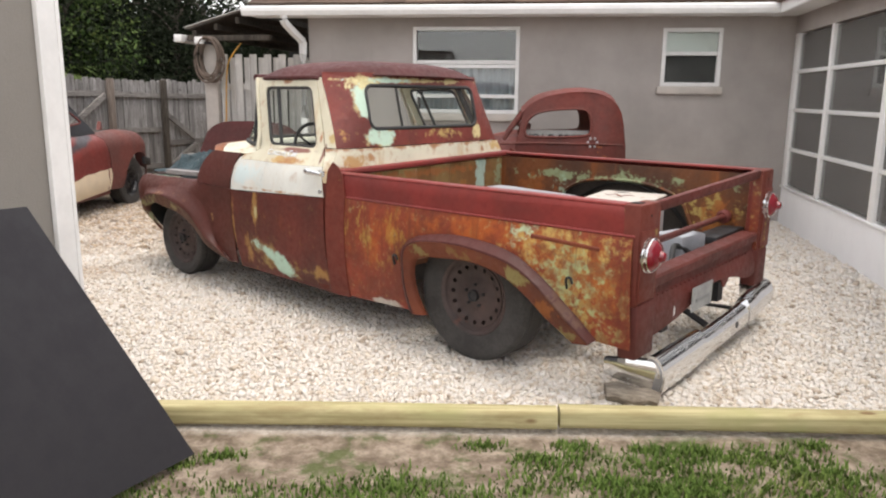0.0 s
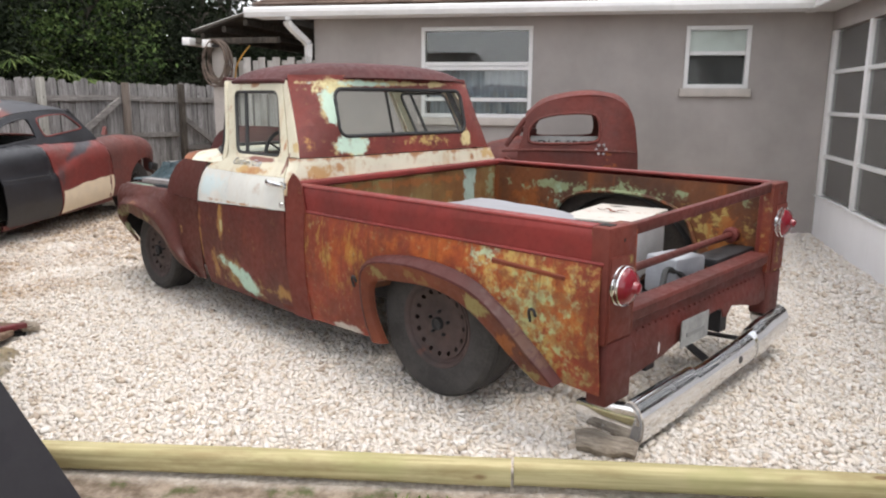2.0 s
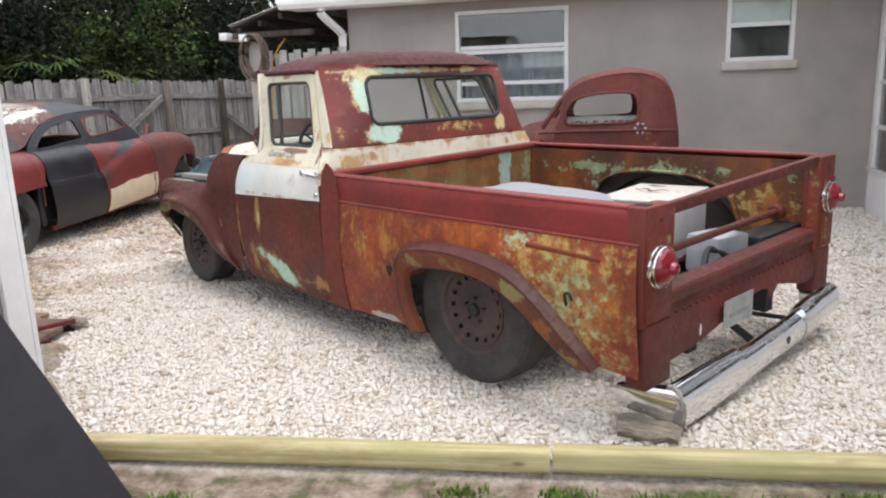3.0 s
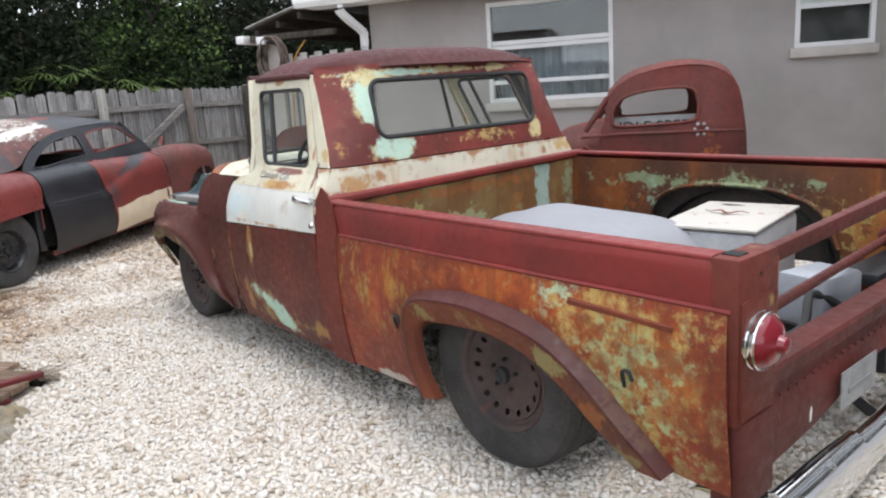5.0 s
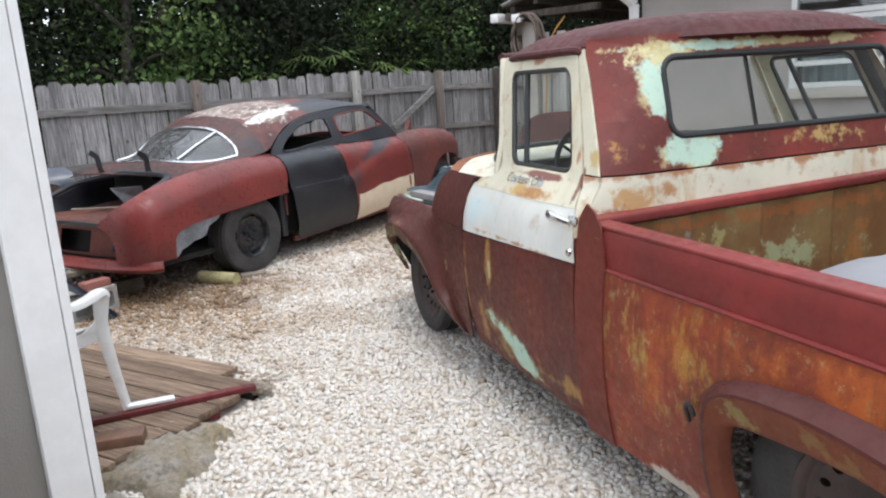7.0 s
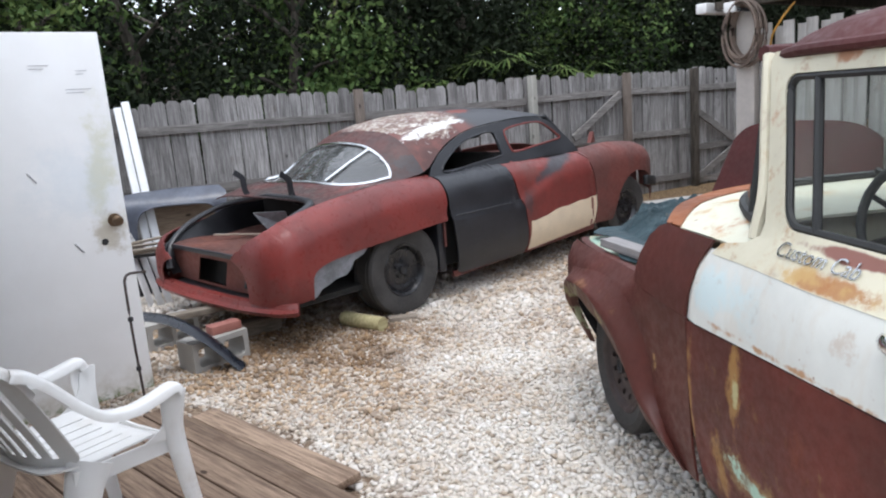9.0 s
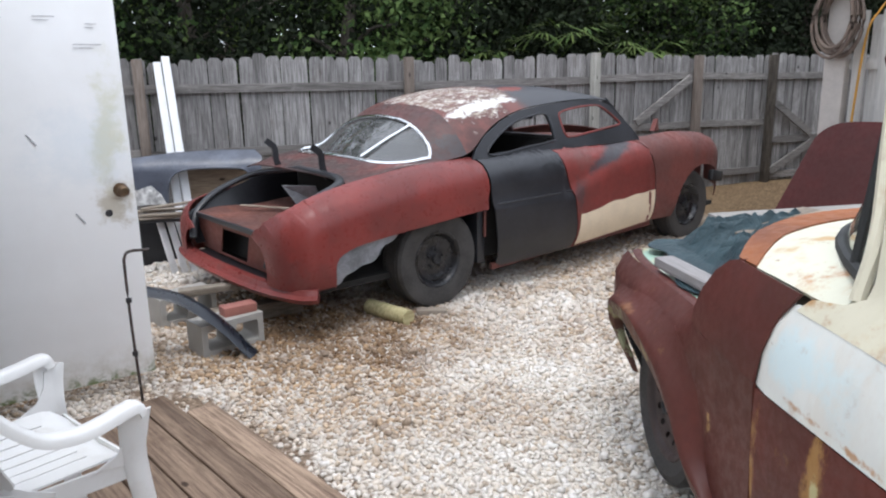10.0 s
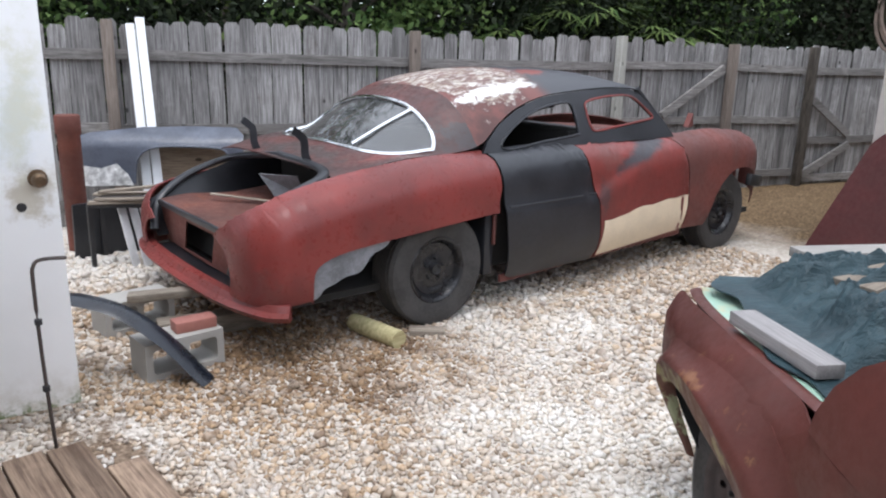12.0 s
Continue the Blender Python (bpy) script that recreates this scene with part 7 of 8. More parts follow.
def door_paint():
    n = Nodes("scuffed_white_door", 0.5, 0, 0.4)
    c = n.mix(n.ramp(n.noise(2, 6), 0.35, 0.7), (0.83, 0.83, 0.825), (0.88, 0.885, 0.885))
    c = n.mix(n.patch((0.80, 0, 1.02), (0.06, 1, 0.10), 0.9, 7, 0.7), c, (0.55, 0.51, 0.43))
    c = n.mix(n.patch((0.80, 0, 1.35), (0.05, 1, 0.20), 0.9, 5, 0.8), c, (0.68, 0.68, 0.56))
    c = n.mix(n.math('MULTIPLY', n.patch((0.66, 0, 1.30), (0.16, 1, 0.14), 0.7, 4, 0.8), 0.3), c, (0.62, 0.72, 0.80))
    c = n.mix(n.patch((0.10, 0, 1.22), (0.03, 1, 0.04), 0.8, 12, 0.5), c, (0.50, 0.46, 0.24))
    c = n.mix(n.math('MULTIPLY', n.ramp(n.noise(11, 7, 0.75, (1, 1, 0.5)), 0.64, 0.76), 0.25), c, (0.55, 0.51, 0.46))
    c = n.mix(n.math('MULTIPLY', n.ramp(n.axis(2), 0.34, 0.12), n.ramp(n.noise(9, 6, 0.75), 0.35, 0.65, 0.1, 0.6)), c, (0.42, 0.38, 0.28))
    c = n.mix(n.math('MULTIPLY', n.ramp(n.axis(2), 0.20, 0.12), n.ramp(n.noise(14, 5, 0.7), 0.45, 0.6)), c, (0.16, 0.20, 0.08))
    n.colour(c)
    n.bump(n.noise(90, 4), 0.0006, 0.4)
    return n.mat


M_DOORP = door_paint()
sdoor = thing("shed_door", "scuffed white flush door standing open with a brass knob", "door", DOOR, kind="structure")
part("door_leaf", box((0.0, 0.0, 0.12), (0.895, 0.042, 2.030), bevel=0.003), M_DOORP, sdoor)
M_BRASS = plain("tarnished_brass", (0.16, 0.11, 0.07), 0.4, 0.85, 0.3)
part("door_knob", lathe([(0.0, 0.075), (0.018, 0.074), (0.027, 0.062), (0.029, 0.050), (0.022, 0.036), (0.012, 0.030), (0.011, 0.008), (0.033, 0.007), (0.035, 0.0)], 28, m=pose(0.83, 0.0, 1.072, 0, 0, 180)), M_BRASS, sdoor, "tarnished brass knob")
part("latch_plate", box((0.8955, 0.010, 1.02), (0.898, 0.032, 1.13)), M_BRASS, sdoor, smooth=0)
part("lock_scar", lathe([(0.0, 0.003), (0.016, 0.002), (0.018, 0.0)], 12, m=pose(0.765, 0.0, 0.965, 0, 0, 180)), M_BLACK_IRON, sdoor)
part("door_closer", tube([(0.02, -0.02, 1.995), (0.24, -0.025, 1.975)], 0.006, n=6), M_GREYPRIMER, sdoor, "thin metal door closer arm")
part("closer_end", box((0.235, -0.034, 1.965), (0.275, -0.004, 1.985)), M_BLACK_IRON, sdoor, smooth=0)
M_INK = plain("pencil_mark", (0.32, 0.32, 0.34), 0.8)
rng = random.Random(8)
for x, z, wd in ((0.10, 1.93, 0.05), (0.30, 1.93, 0.09), (0.33, 1.86, 0.10), (0.09, 1.84, 0.06), (0.13, 1.80, 0.05), (0.55, 1.87, 0.09), (0.70, 1.75, 0.12), (0.08, 1.62, 0.05), (0.76, 1.84, 0.05), (0.28, 1.42, 0.06)):
    for k in range(2):
        part("pencil_note", box((x, -0.0035, z - 0.016 * k), (x + wd * (1 - 0.3 * k), -0.0025, z - 0.016 * k + 0.0025)), M_INK, sdoor, smooth=0)
for x, z in ((0.46, 1.36), (0.16, 0.70), (0.17, 0.66), (0.62, 0.98)):
    part("scratch", tube([(x, -0.003, z), (x + 0.035, -0.003, z - 0.05)], 0.003, n=5), M_INK, sdoor)
rod = tagged(part("iron_rod", tube(smoothline([(-4.205, 4.835, 0.818), (-4.20, 4.75, 0.826), (-4.20, 4.722, 0.805), (-4.20, 4.716, 0.74), (-4.20, 4.716, 0.45), (-4.20, 4.725, 0.10), (-4.20, 4.728, 0.03)], 5), 0.007, n=8), plain("rusty_rod", (0.055, 0.042, 0.036), 0.7, vary=0.3)), "thin rusty rod with a bent top standing beside the door", "rod")
for z in (0.335, 0.597):
    part("collar", lathe([(0.0, 0.012), (0.013, 0.01), (0.013, -0.01), (0.0, -0.012)], 10, m=pose(-4.20, 4.717, z, 90)), M_BLACK_IRON, rod)

# ---- odds and ends in the sedan's trunk ----
board("wood_strip", SEDAN @ Vector((-0.74, 0.42, 0.672)), SEDAN @ Vector((-0.52, 0.02, 0.668)), 0.022, 0.012, M_PLANK, "pale wooden strip lying in the sedan's trunk", "strip")
board("white_scrap", SEDAN @ Vector((-0.60, -0.52, 0.668)), SEDAN @ Vector((-0.52, -0.56, 0.668)), 0.035, 0.012, M_WHITE, "small white scrap lying in the sedan's trunk", "scrap")
# ---- plastic chair ----
CHAIR = axes((-3.05, 3.950, 0.108), (-0.12, 0.993, 0))      # x to the chair's front, y to its left
chair = thing("plastic_chair", "white moulded plastic garden chair on the deck", "chair", CHAIR)
n = Nodes("white_plastic", 0.38)
grime = n.math('MULTIPLY', n.ramp(n.noise(7, 6, 0.7), 0.45, 0.75), n.ramp(n.noise(2.5, 3), 0.35, 0.65))
n.colour(n.mix(n.math('MULTIPLY', grime, 0.75), (0.72, 0.72, 0.71), (0.50, 0.46, 0.40)))
n.bump(n.noise(60, 3), 0.0004, 0.3)
M_PLASTIC = n.mat
seat_z = 0.455


def seat_pt(a, b):
    dip = 0.022 * (1 - (b / 0.24) ** 2)
    return Vector((a, b, seat_z - dip - 0.05 * max(0.0, (a - 0.15) / 0.09) ** 2 + 0.02 * max(0.0, (-a - 0.05) / 0.13)))


slots = [rrect(-0.11, y, 0.13, y + 0.007, 0.003, 2) for y in (-0.15, -0.09, -0.03, 0.03, 0.09, 0.15)]
part("seat", sheet(rrect(-0.19, -0.235, 0.24, 0.235, 0.07), slots, seat_pt, 0.04), M_PLASTIC, chair, smooth=60, solid=0.006)


def chair_back(a, b):
    # a across, b up; the back leans and curls round at its sides
    return Vector((-0.165 - 0.185 * b ** 1.1 + 0.085 * (a / 0.26) ** 2, a * (0.93 + 0.09 * b), seat_z + 0.392 * b))


gaps = [rrect(-0.205 + 0.0555 * k, 0.10, -0.205 + 0.0555 * k + 0.022, 0.80, 0.009, 3) for k in range(8)]
part("backrest", sheet(rrect(-0.26, 0.0, 0.26, 1.0, 0.11), gaps, chair_back, 0.04), M_PLASTIC, chair, smooth=60, solid=0.006)
part("top_roll", sweep(smoothline([chair_back(-0.262, 0.70), chair_back(-0.25, 0.92), chair_back(-0.18, 1.0), chair_back(0.0, 1.012), chair_back(0.18, 1.0), chair_back(0.25, 0.92), chair_back(0.262, 0.70)], 5), [(-0.020, -0.010), (-0.014, 0.008), (0.0, 0.013), (0.014, 0.008), (0.020, -0.010), (0.010, -0.002), (-0.010, -0.002)]), M_PLASTIC, chair, smooth=60)
arm = [(-0.030, -0.026), (-0.028, -0.004), (-0.018, 0.004), (0.0, 0.006), (0.018, 0.004), (0.028, -0.004), (0.030, -0.026), (0.026, -0.026), (0.023, -0.006), (0.0, 0.000), (-0.023, -0.006), (-0.026, -0.026)]
leg = [(-0.040, -0.004), (-0.034, 0.003), (0.0, 0.012), (0.034, 0.003), (0.040, -0.004), (0.034, -0.004), (0.0, 0.005), (-0.034, -0.004)]
for s in (1, -1):
    part("armrest", sweep(smoothline([chair_back(s * 0.262, 0.93), (-0.205, s * 0.275, 0.800), (-0.140, s * 0.282, 0.735), (-0.085, s * 0.288, 0.668), (-0.025, s * 0.292, 0.618), (0.055, s * 0.292, 0.600), (0.130, s * 0.290, 0.607), (0.200, s * 0.286, 0.620), (0.228, s * 0.284, 0.612), (0.240, s * 0.282, 0.585)], 5), arm), M_PLASTIC, chair, "swept flat armrest", smooth=50)
    part("front_leg", sweep(smoothline([(0.222, s * 0.278, 0.588), (0.215, s * 0.272, 0.52), (0.215, s * 0.262, 0.43), (0.238, s * 0.270, 0.22), (0.268, s * 0.284, 0.0)], 4), leg, up=(0, s, 0), scale=lambda t: 1.25 - 0.65 * t), M_PLASTIC, chair, smooth=50)
    part("leg_web", sheet([(0.10, 0.445), (0.225, 0.425), (0.225, 0.575), (0.205, 0.570), (0.195, 0.52), (0.165, 0.475)], (), lambda a, b: Vector((a, s * (0.258 + 0.12 * max(0.0, b - 0.44)), b)), 0.05), M_PLASTIC, chair, smooth=50, solid=0.006)
    part("rear_leg", sweep(smoothline([(-0.06, s * 0.232, 0.462), (-0.10, s * 0.240, 0.38), (-0.155, s * 0.248, 0.20), (-0.225, s * 0.258, 0.0)], 4), [(x * 1.25, y * 1.6) for x, y in leg], up=(-0.5, s, 0), scale=lambda t: 1.35 - 0.75 * t), M_PLASTIC, chair, smooth=50)
    part("seat_skirt", sweep([(0.20, s * 0.252, 0.415), (-0.12, s * 0.236, 0.425)], [(-0.004, -0.03), (0.004, -0.03), (0.004, 0.025), (-0.004, 0.025)]), M_PLASTIC, chair, smooth=0)
part("front_skirt", sweep([(0.232, -0.24, 0.400), (0.240, 0.0, 0.385), (0.232, 0.24, 0.400)], [(-0.004, -0.022), (0.004, -0.022), (0.004, 0.022), (-0.004, 0.022)]), M_PLASTIC, chair, smooth=50)

# ---- blocks, trim and scrap behind the sedan ----
M_BLOCK = stucco("concrete_block", (0.40, 0.385, 0.355), 0.15)


def cinder_block():
    bm = bmesh.new()
    w, h, d = 0.39, 0.19, 0.19
    hole = [rrect(0.035, 0.035, 0.178, 0.155, 0.02, 3), rrect(0.212, 0.035, 0.355, 0.155, 0.02, 3)]
    bm = sheet([(0, 0), (w, 0), (w, h), (0, h)], hole, lambda a, b: Vector((a, d / 2, b)), 0.5)
    return bm


blk = tagged(part("concrete_block", cinder_block(), M_BLOCK, smooth=0, solid=0.19), "grey two-hole concrete block on the gravel", "concrete block", "concrete blocks")
blk.matrix_world = axes((-4.62, 5.24, 0.035), (0.0, 1.0, 0))
copy_thing(blk, axes((-5.29, 5.29, 0.035), (-0.06, 1.0, 0)))
M_BRICK = rusty("pink_brick", (0.36, 0.15, 0.12), (0.27, 0.11, 0.09), mottle=0.2)
board("brick", (-4.72, 5.42, 0.252), (-4.70, 5.62, 0.252), 0.095, 0.055, M_BRICK, "pinkish clay brick on a concrete block", "brick", bevel=0.005)
board("support_plank", (-5.30, 5.42, 0.245), (-5.05, 5.92, 0.27), 0.09, 0.04, M_DRIFT, "grey plank bearing on a concrete block", group="support timbers")
board("support_plank", (-5.12, 5.50, 0.09), (-4.95, 6.1, 0.10), 0.12, 0.10, M_DRIFT, "dark timber under the sedan's tail", group="support timbers")
trim = tagged(part("black_trim", sweep(smoothline([(-4.98, 4.99, 0.42), (-4.88, 5.06, 0.43), (-4.72, 5.20, 0.38), (-4.58, 5.34, 0.24), (-4.49, 5.44, 0.09), (-4.46, 5.475, 0.045)], 5), [(-0.07, -0.012), (-0.03, 0.014), (0.03, 0.014), (0.07, -0.012), (0.06, -0.018), (0.0, 0.0), (-0.06, -0.018)]), plain("gloss_black_plastic", (0.012, 0.015, 0.022), 0.3, vary=0.3)), "curved glossy black fender trim lying over a concrete block", "car part")
log = tagged(part("chock_log", lathe([(0.0, 0.0), (0.050, 0.0), (0.052, 0.01), (0.052, 0.365), (0.05, 0.375), (0.0, 0.375)], 18), M_TIMBER), "short round of treated pine chocking the rear tyre", "log")
log.matrix_world = axes((-4.58, 6.40, 0.085), (0.06, -1.0, 0))
board("chock_plank", (-4.33, 6.60, 0.055), (-4.20, 6.75, 0.05), 0.09, 0.035, M_PLANK, "thin plank wedged at the rear tyre")

# grey fender against the fence
M_SILVER = plain("scuffed_silver", (0.085, 0.095, 0.122), 0.33, vary=0.25, scale=5)
FEND = axes((-6.62, 6.95, 0.0), (-0.62, -0.78, 0))
gf = thing("loose_fender", "silver-grey car fender with torn white edges, leaning on scrap", "car part", FEND)
hole = smoothline([(0.20, 0.60), (0.22, 0.72), (0.27, 0.785), (0.50, 0.800), (0.74, 0.795), (0.87, 0.755), (0.93, 0.66), (0.95, 0.50)], 4)
part("fender_skin", sheet([(0.10, 0.60), (0.15, 0.60)] + [(p[0], p[1]) for p in hole] + [(1.40, 0.48), (1.50, 0.54), (1.545, 0.68), (1.48, 0.82), (1.30, 0.885), (0.9, 0.925), (0.5, 0.935), (0.18, 0.930), (0.11, 0.88), (0.10, 0.7)], (), lambda a, b: Vector((a, -0.05 - 0.20 * max(0, (b - 0.78) / 0.155) ** 2 - 0.14 * max(0, (a - 1.25) / 0.43) ** 2, b)), 0.05), M_SILVER, gf, smooth=60, solid=0.008)
part("arch_edge", tube([Vector((p[0], -0.045, p[1])) for p in hole], 0.010, n=6), M_SILVER, gf)
part("torn_edge", sheet([(0.96, 0.49), (1.50, 0.47), (1.47, 0.58), (1.36, 0.645), (1.20, 0.62), (1.08, 0.66), (1.0, 0.58)], (), lambda a, b: Vector((a, -0.036 + 0.014 * noise.noise((a * 9, b * 9, 0)) - 0.14 * max(0, (a - 1.25) / 0.43) ** 2, b)), 0.04), plain("flaking_white", (0.66, 0.66, 0.65), 0.7, vary=0.45, scale=22), gf, "flaking white paint", smooth=60, solid=0.004)
M_PVC = plain("white_downspout", (0.76, 0.77, 0.78), 0.4, vary=0.05)
for dx, top, foot in ((0.0, (-7.80, 6.50, 1.72), (-7.11, 6.29, 0.05)), (1.0, (-7.755, 6.565, 1.77), (-7.05, 6.355, 0.05))):
    ob = tagged(part("white_gutter_length", sweep([foot, top], rrect(-0.035, -0.025, 0.035, 0.025, 0.006, 2)), M_PVC), "white gutter length leaning against the fence", "gutter", "leaning gutter lengths")
for a, b in (((-6.50, 5.92, 0.05), (-6.68, 5.90, 0.50)), ((-6.47, 5.99, 0.05), (-6.66, 5.975, 0.49)), ((-6.45, 6.06, 0.05), (-6.66, 6.05, 0.47))):
    board("silver_strip", a, b, 0.055, 0.02, plain("bare_aluminium", (0.70, 0.70, 0.71), 0.4, 0.2, 0.1), "bright metal strip propped in the scrap pile", "metal strip", "propped metal strips")
pile = ((-6.70, 5.70, 0.500), (-6.36, 6.20, 0.515), (-6.68, 5.74, 0.525), (-6.34, 6.16, 0.540), (-6.76, 5.76, 0.545), (-6.42, 6.28, 0.560), (-6.70, 5.78, 0.570), (-6.32, 6.24, 0.64))
for k in range(4):
    board("lath", pile[2 * k], pile[2 * k + 1], 0.06, 0.018, M_PLANK, "thin grey lath lying across the scrap rack", group="laths")
# black sheet added as a backdrop for the shaded gap below the fender
backing = tagged(part("scrap_sheet", sheet(rrect(0.0, 0.0, 0.70, 0.42, 0.015), (), lambda a, b: Vector((a, 0.10 * b + 0.015 * math.sin(9 * a), b)), 0.08), M_BLACKP, smooth=50, solid=0.02), "black sheet added for the dark gap under the loose fender", "sheet")
backing.matrix_world = axes((-6.98, 6.36, 0.03), (0.0, -1.0, 0))
rack = thing("scrap_rack", "low iron rack holding laths beside the fence", "rack", pose(0, 0, 0))
for x, y in ((-6.70, 5.70), (-6.36, 6.22), (-6.95, 5.86), (-6.61, 6.38)):
    part("leg", beam((x, y, 0.03), (x, y, 0.49), 0.03, 0.03), M_BLACK_IRON, rack, smooth=0)
part("rail", beam((-6.70, 5.70, 0.477), (-6.36, 6.22, 0.477), 0.03, 0.025), M_BLACK_IRON, rack, smooth=0)
part("rail", beam((-6.95, 5.86, 0.477), (-6.61, 6.38, 0.477), 0.03, 0.025), M_BLACK_IRON, rack, smooth=0)
iron_post = tagged(part("iron_post", lathe([(0.0, 1.03), (0.082, 1.03), (0.088, 1.02), (0.088, 0.90), (0.078, 0.885), (0.078, 0.0), (0.0, 0.0)], 24, m=pose(-7.20, 5.765, 0.03, 90)), rusty("drum_rust", (0.19, 0.06, 0.04), (0.11, 0.04, 0.03))), "rust-red iron post with a capped top by the fence", "post")
panel = tagged(part("carved_panel", box((0, 0, 0), (0.62, 0.03, 0.30), bevel=0.004), weathered_wood("carved_wood", (0.20, 0.15, 0.11), (0.34, 0.27, 0.20), along=(0.1, 1, 1))), "old carved wooden panel behind the loose fender", "panel")
panel.matrix_world = axes((-6.99, 6.95, 0.50), (-0.62, -0.78, 0))

# ---- old truck cab by the house ----
OC = axes((1.10, 7.72, 0.0), (-0.990, 0.10, 0))      # x to its front, y to the left
cab = thing("old_truck_cab", "bare rusted vintage truck cab with rounded roof beside the house", "truck cab", OC)
M_OLD = rusty("old_cab_rust", (0.145, 0.029, 0.021), (0.080, 0.023, 0.018), (((-0.45, 0.5, 0.95), (0.22, 9, 0.12), (0.30, 0.09, 0.022), 0.6, 7),), mottle=0.35)


def oc_w(z):
    return ease_table(z, ((0.2, 0.64), (0.8, 0.70), (1.05, 0.70), (1.2, 0.665), (1.5, 0.60)))


side_out = [(-0.68, 0.30), (0.30, 0.30), (0.36, 0.60), (0.36, 1.05), (0.325, 1.16), (0.31, 1.28), (0.27, 1.385), (0.17, 1.465), (-0.05, 1.525), (-0.34, 1.535), (-0.53, 1.485), (-0.63, 1.36), (-0.67, 1.15), (-0.69, 0.9)]
win_side = smoothline([(0.265, 1.16), (0.255, 1.26), (0.17, 1.345), (-0.02, 1.385), (-0.26, 1.388), (-0.335, 1.33), (-0.345, 1.20), (-0.29, 1.145), (0.0, 1.13), (0.21, 1.13)], 4, True)
for s in (1, -1):
    part("cab_side", sheet(smoothline(side_out, 2, True), [win_side], lambda a, b: Vector((a, s * (oc_w(b) - 0.11 * max(0, (-a - 0.45) / 0.21) ** 2), b)), 0.06), M_OLD, cab, smooth=60, solid=0.012)
    part("window_bead", tube([Vector((p[0], s * (oc_w(p[1]) + 0.008), p[1])) for p in win_side], 0.014, n=6, closed=True), M_OLD, cab)
part("belt_bead", tube([(-0.66, 0.60, 1.06), (-0.50, 0.705, 1.07), (0.2, 0.712, 1.075), (0.50, 0.70, 1.06)], 0.012, n=6), M_OLD, cab)
OC_TOP = ((-0.665, 1.02), (-0.645, 1.28), (-0.58, 1.42), (-0.48, 1.505), (-0.30, 1.545), (-0.05, 1.525), (0.16, 1.465), (0.30, 1.345))


def oc_roof(a, b):
    i = a * (len(OC_TOP) - 1)
    x = ease_table(i, [(k, p[0]) for k, p in enumerate(OC_TOP)])
    z = ease_table(i, [(k, p[1]) for k, p in enumerate(OC_TOP)])
    s = 2 * b - 1
    return Vector((x + 0.03 * (1 - s * s) * (-1 if a < 0.5 else 0.3), s * (oc_w(z) - 0.005 - 0.1 * max(0, (-x - 0.45) / 0.21) ** 2), z + 0.045 * (1 - s ** 4) * min(1, a * 3)))


part("cab_roof", grid(oc_roof, 28, 16), M_OLD, cab, "rounded rusted roof and back", smooth=60, solid=0.012)
part("cowl", sweep([(0.33, 0.0, 0.985), (0.45, 0.0, 0.975), (0.62, 0.0, 0.94), (0.78, 0.0, 0.86)], [(0.66 * math.cos(t * math.pi / 8), 0.18 * math.sin(t * math.pi / 8)) for t in range(9)] + [(-0.66, -0.5), (0.66, -0.5)], scale=lambda t: 1 - 0.12 * t), M_OLD, cab, smooth=50)
part("cowl_vent", box((0.46, 0.28, 1.12), (0.60, 0.50, 1.17), m=pose(0, 0, 0.0, 0, -12, 0), bevel=0.012), M_OLD, cab)
for dx, dz in [(0.022 + 0.042 * math.cos(k * math.pi / 3), 0.025 + 0.042 * math.sin(k * math.pi / 3)) for k in range(6)]:
    part("hinge_bolt", lathe([(0.0, 0.012), (0.011, 0.010), (0.013, 0.0)], 10, m=pose(-0.385 + dx, oc_w(1.08) + 0.006, 1.06 + dz)), M_STEEL, cab)
part("windscreen_frame", tube([(0.30, 0.60, 1.345), (0.47, 0.66, 1.10)], 0.022, n=8), M_OLD, cab)
part("windscreen_frame", tube([(0.30, -0.60, 1.345), (0.47, -0.66, 1.10)], 0.022, n=8), M_OLD, cab)
sign = tagged(part("speed_sign", box((0, -0.005, 0), (0.62, 0.005, 0.17), bevel=0.002), plain("sign_white", (0.60, 0.60, 0.58), 0.6, vary=0.1)), "white sign with dark letters standing inside the old cab", "sign")
SIGN_M = axes((0.80, 7.36, 1.012), (0.992, -0.12, 0))
sign.matrix_world = SIGN_M
part("sign_ledge", box((0, -0.02, -0.03), (0.62, 0.02, -0.001)), M_OLD, sign, smooth=0)
td = bpy.data.curves.new("letters", 'FONT')
td.body, td.size, td.extrude = "IDLE SPEED", 0.125, 0.001
letters = new("letters", td)
letters.parent = sign
letters.matrix_basis = pose(0.03, -0.0075, 0.045, 90)
letters.data.materials.append(M_BLACK_IRON)

# emblem on the truck's door
td = bpy.data.curves.new("emblem", 'FONT')
td.body, td.size, td.extrude, td.shear = "Custom Cab", 0.060, 0.002, 0.3
em = new("door_emblem", td)
em.parent = truck
em["label"] = "chrome script emblem"
em.matrix_basis = pose(1.80, 0.882, 1.098, 0, 0, 180) @ pose(0, 0, 0, 62, 0, 0)
em.data.materials.append(M_CHROME)

# ---- maroon hood standing beyond the truck ----
def hood_pt(a, b):
    # a: along the foot, b: up; the corners at the top are round and the ends lean in
    left, right = 0.0 + 0.30 * b, 1.75 - 0.10 * b
    top = 1.075 - 0.15 * abs(2 * a - 1) ** 5 + 0.03 * math.sin(math.pi * a)
    return Vector((left + (right - left) * a, 0.10 * math.sin(math.pi * a) * -1 + 0.24 * b, top * b))


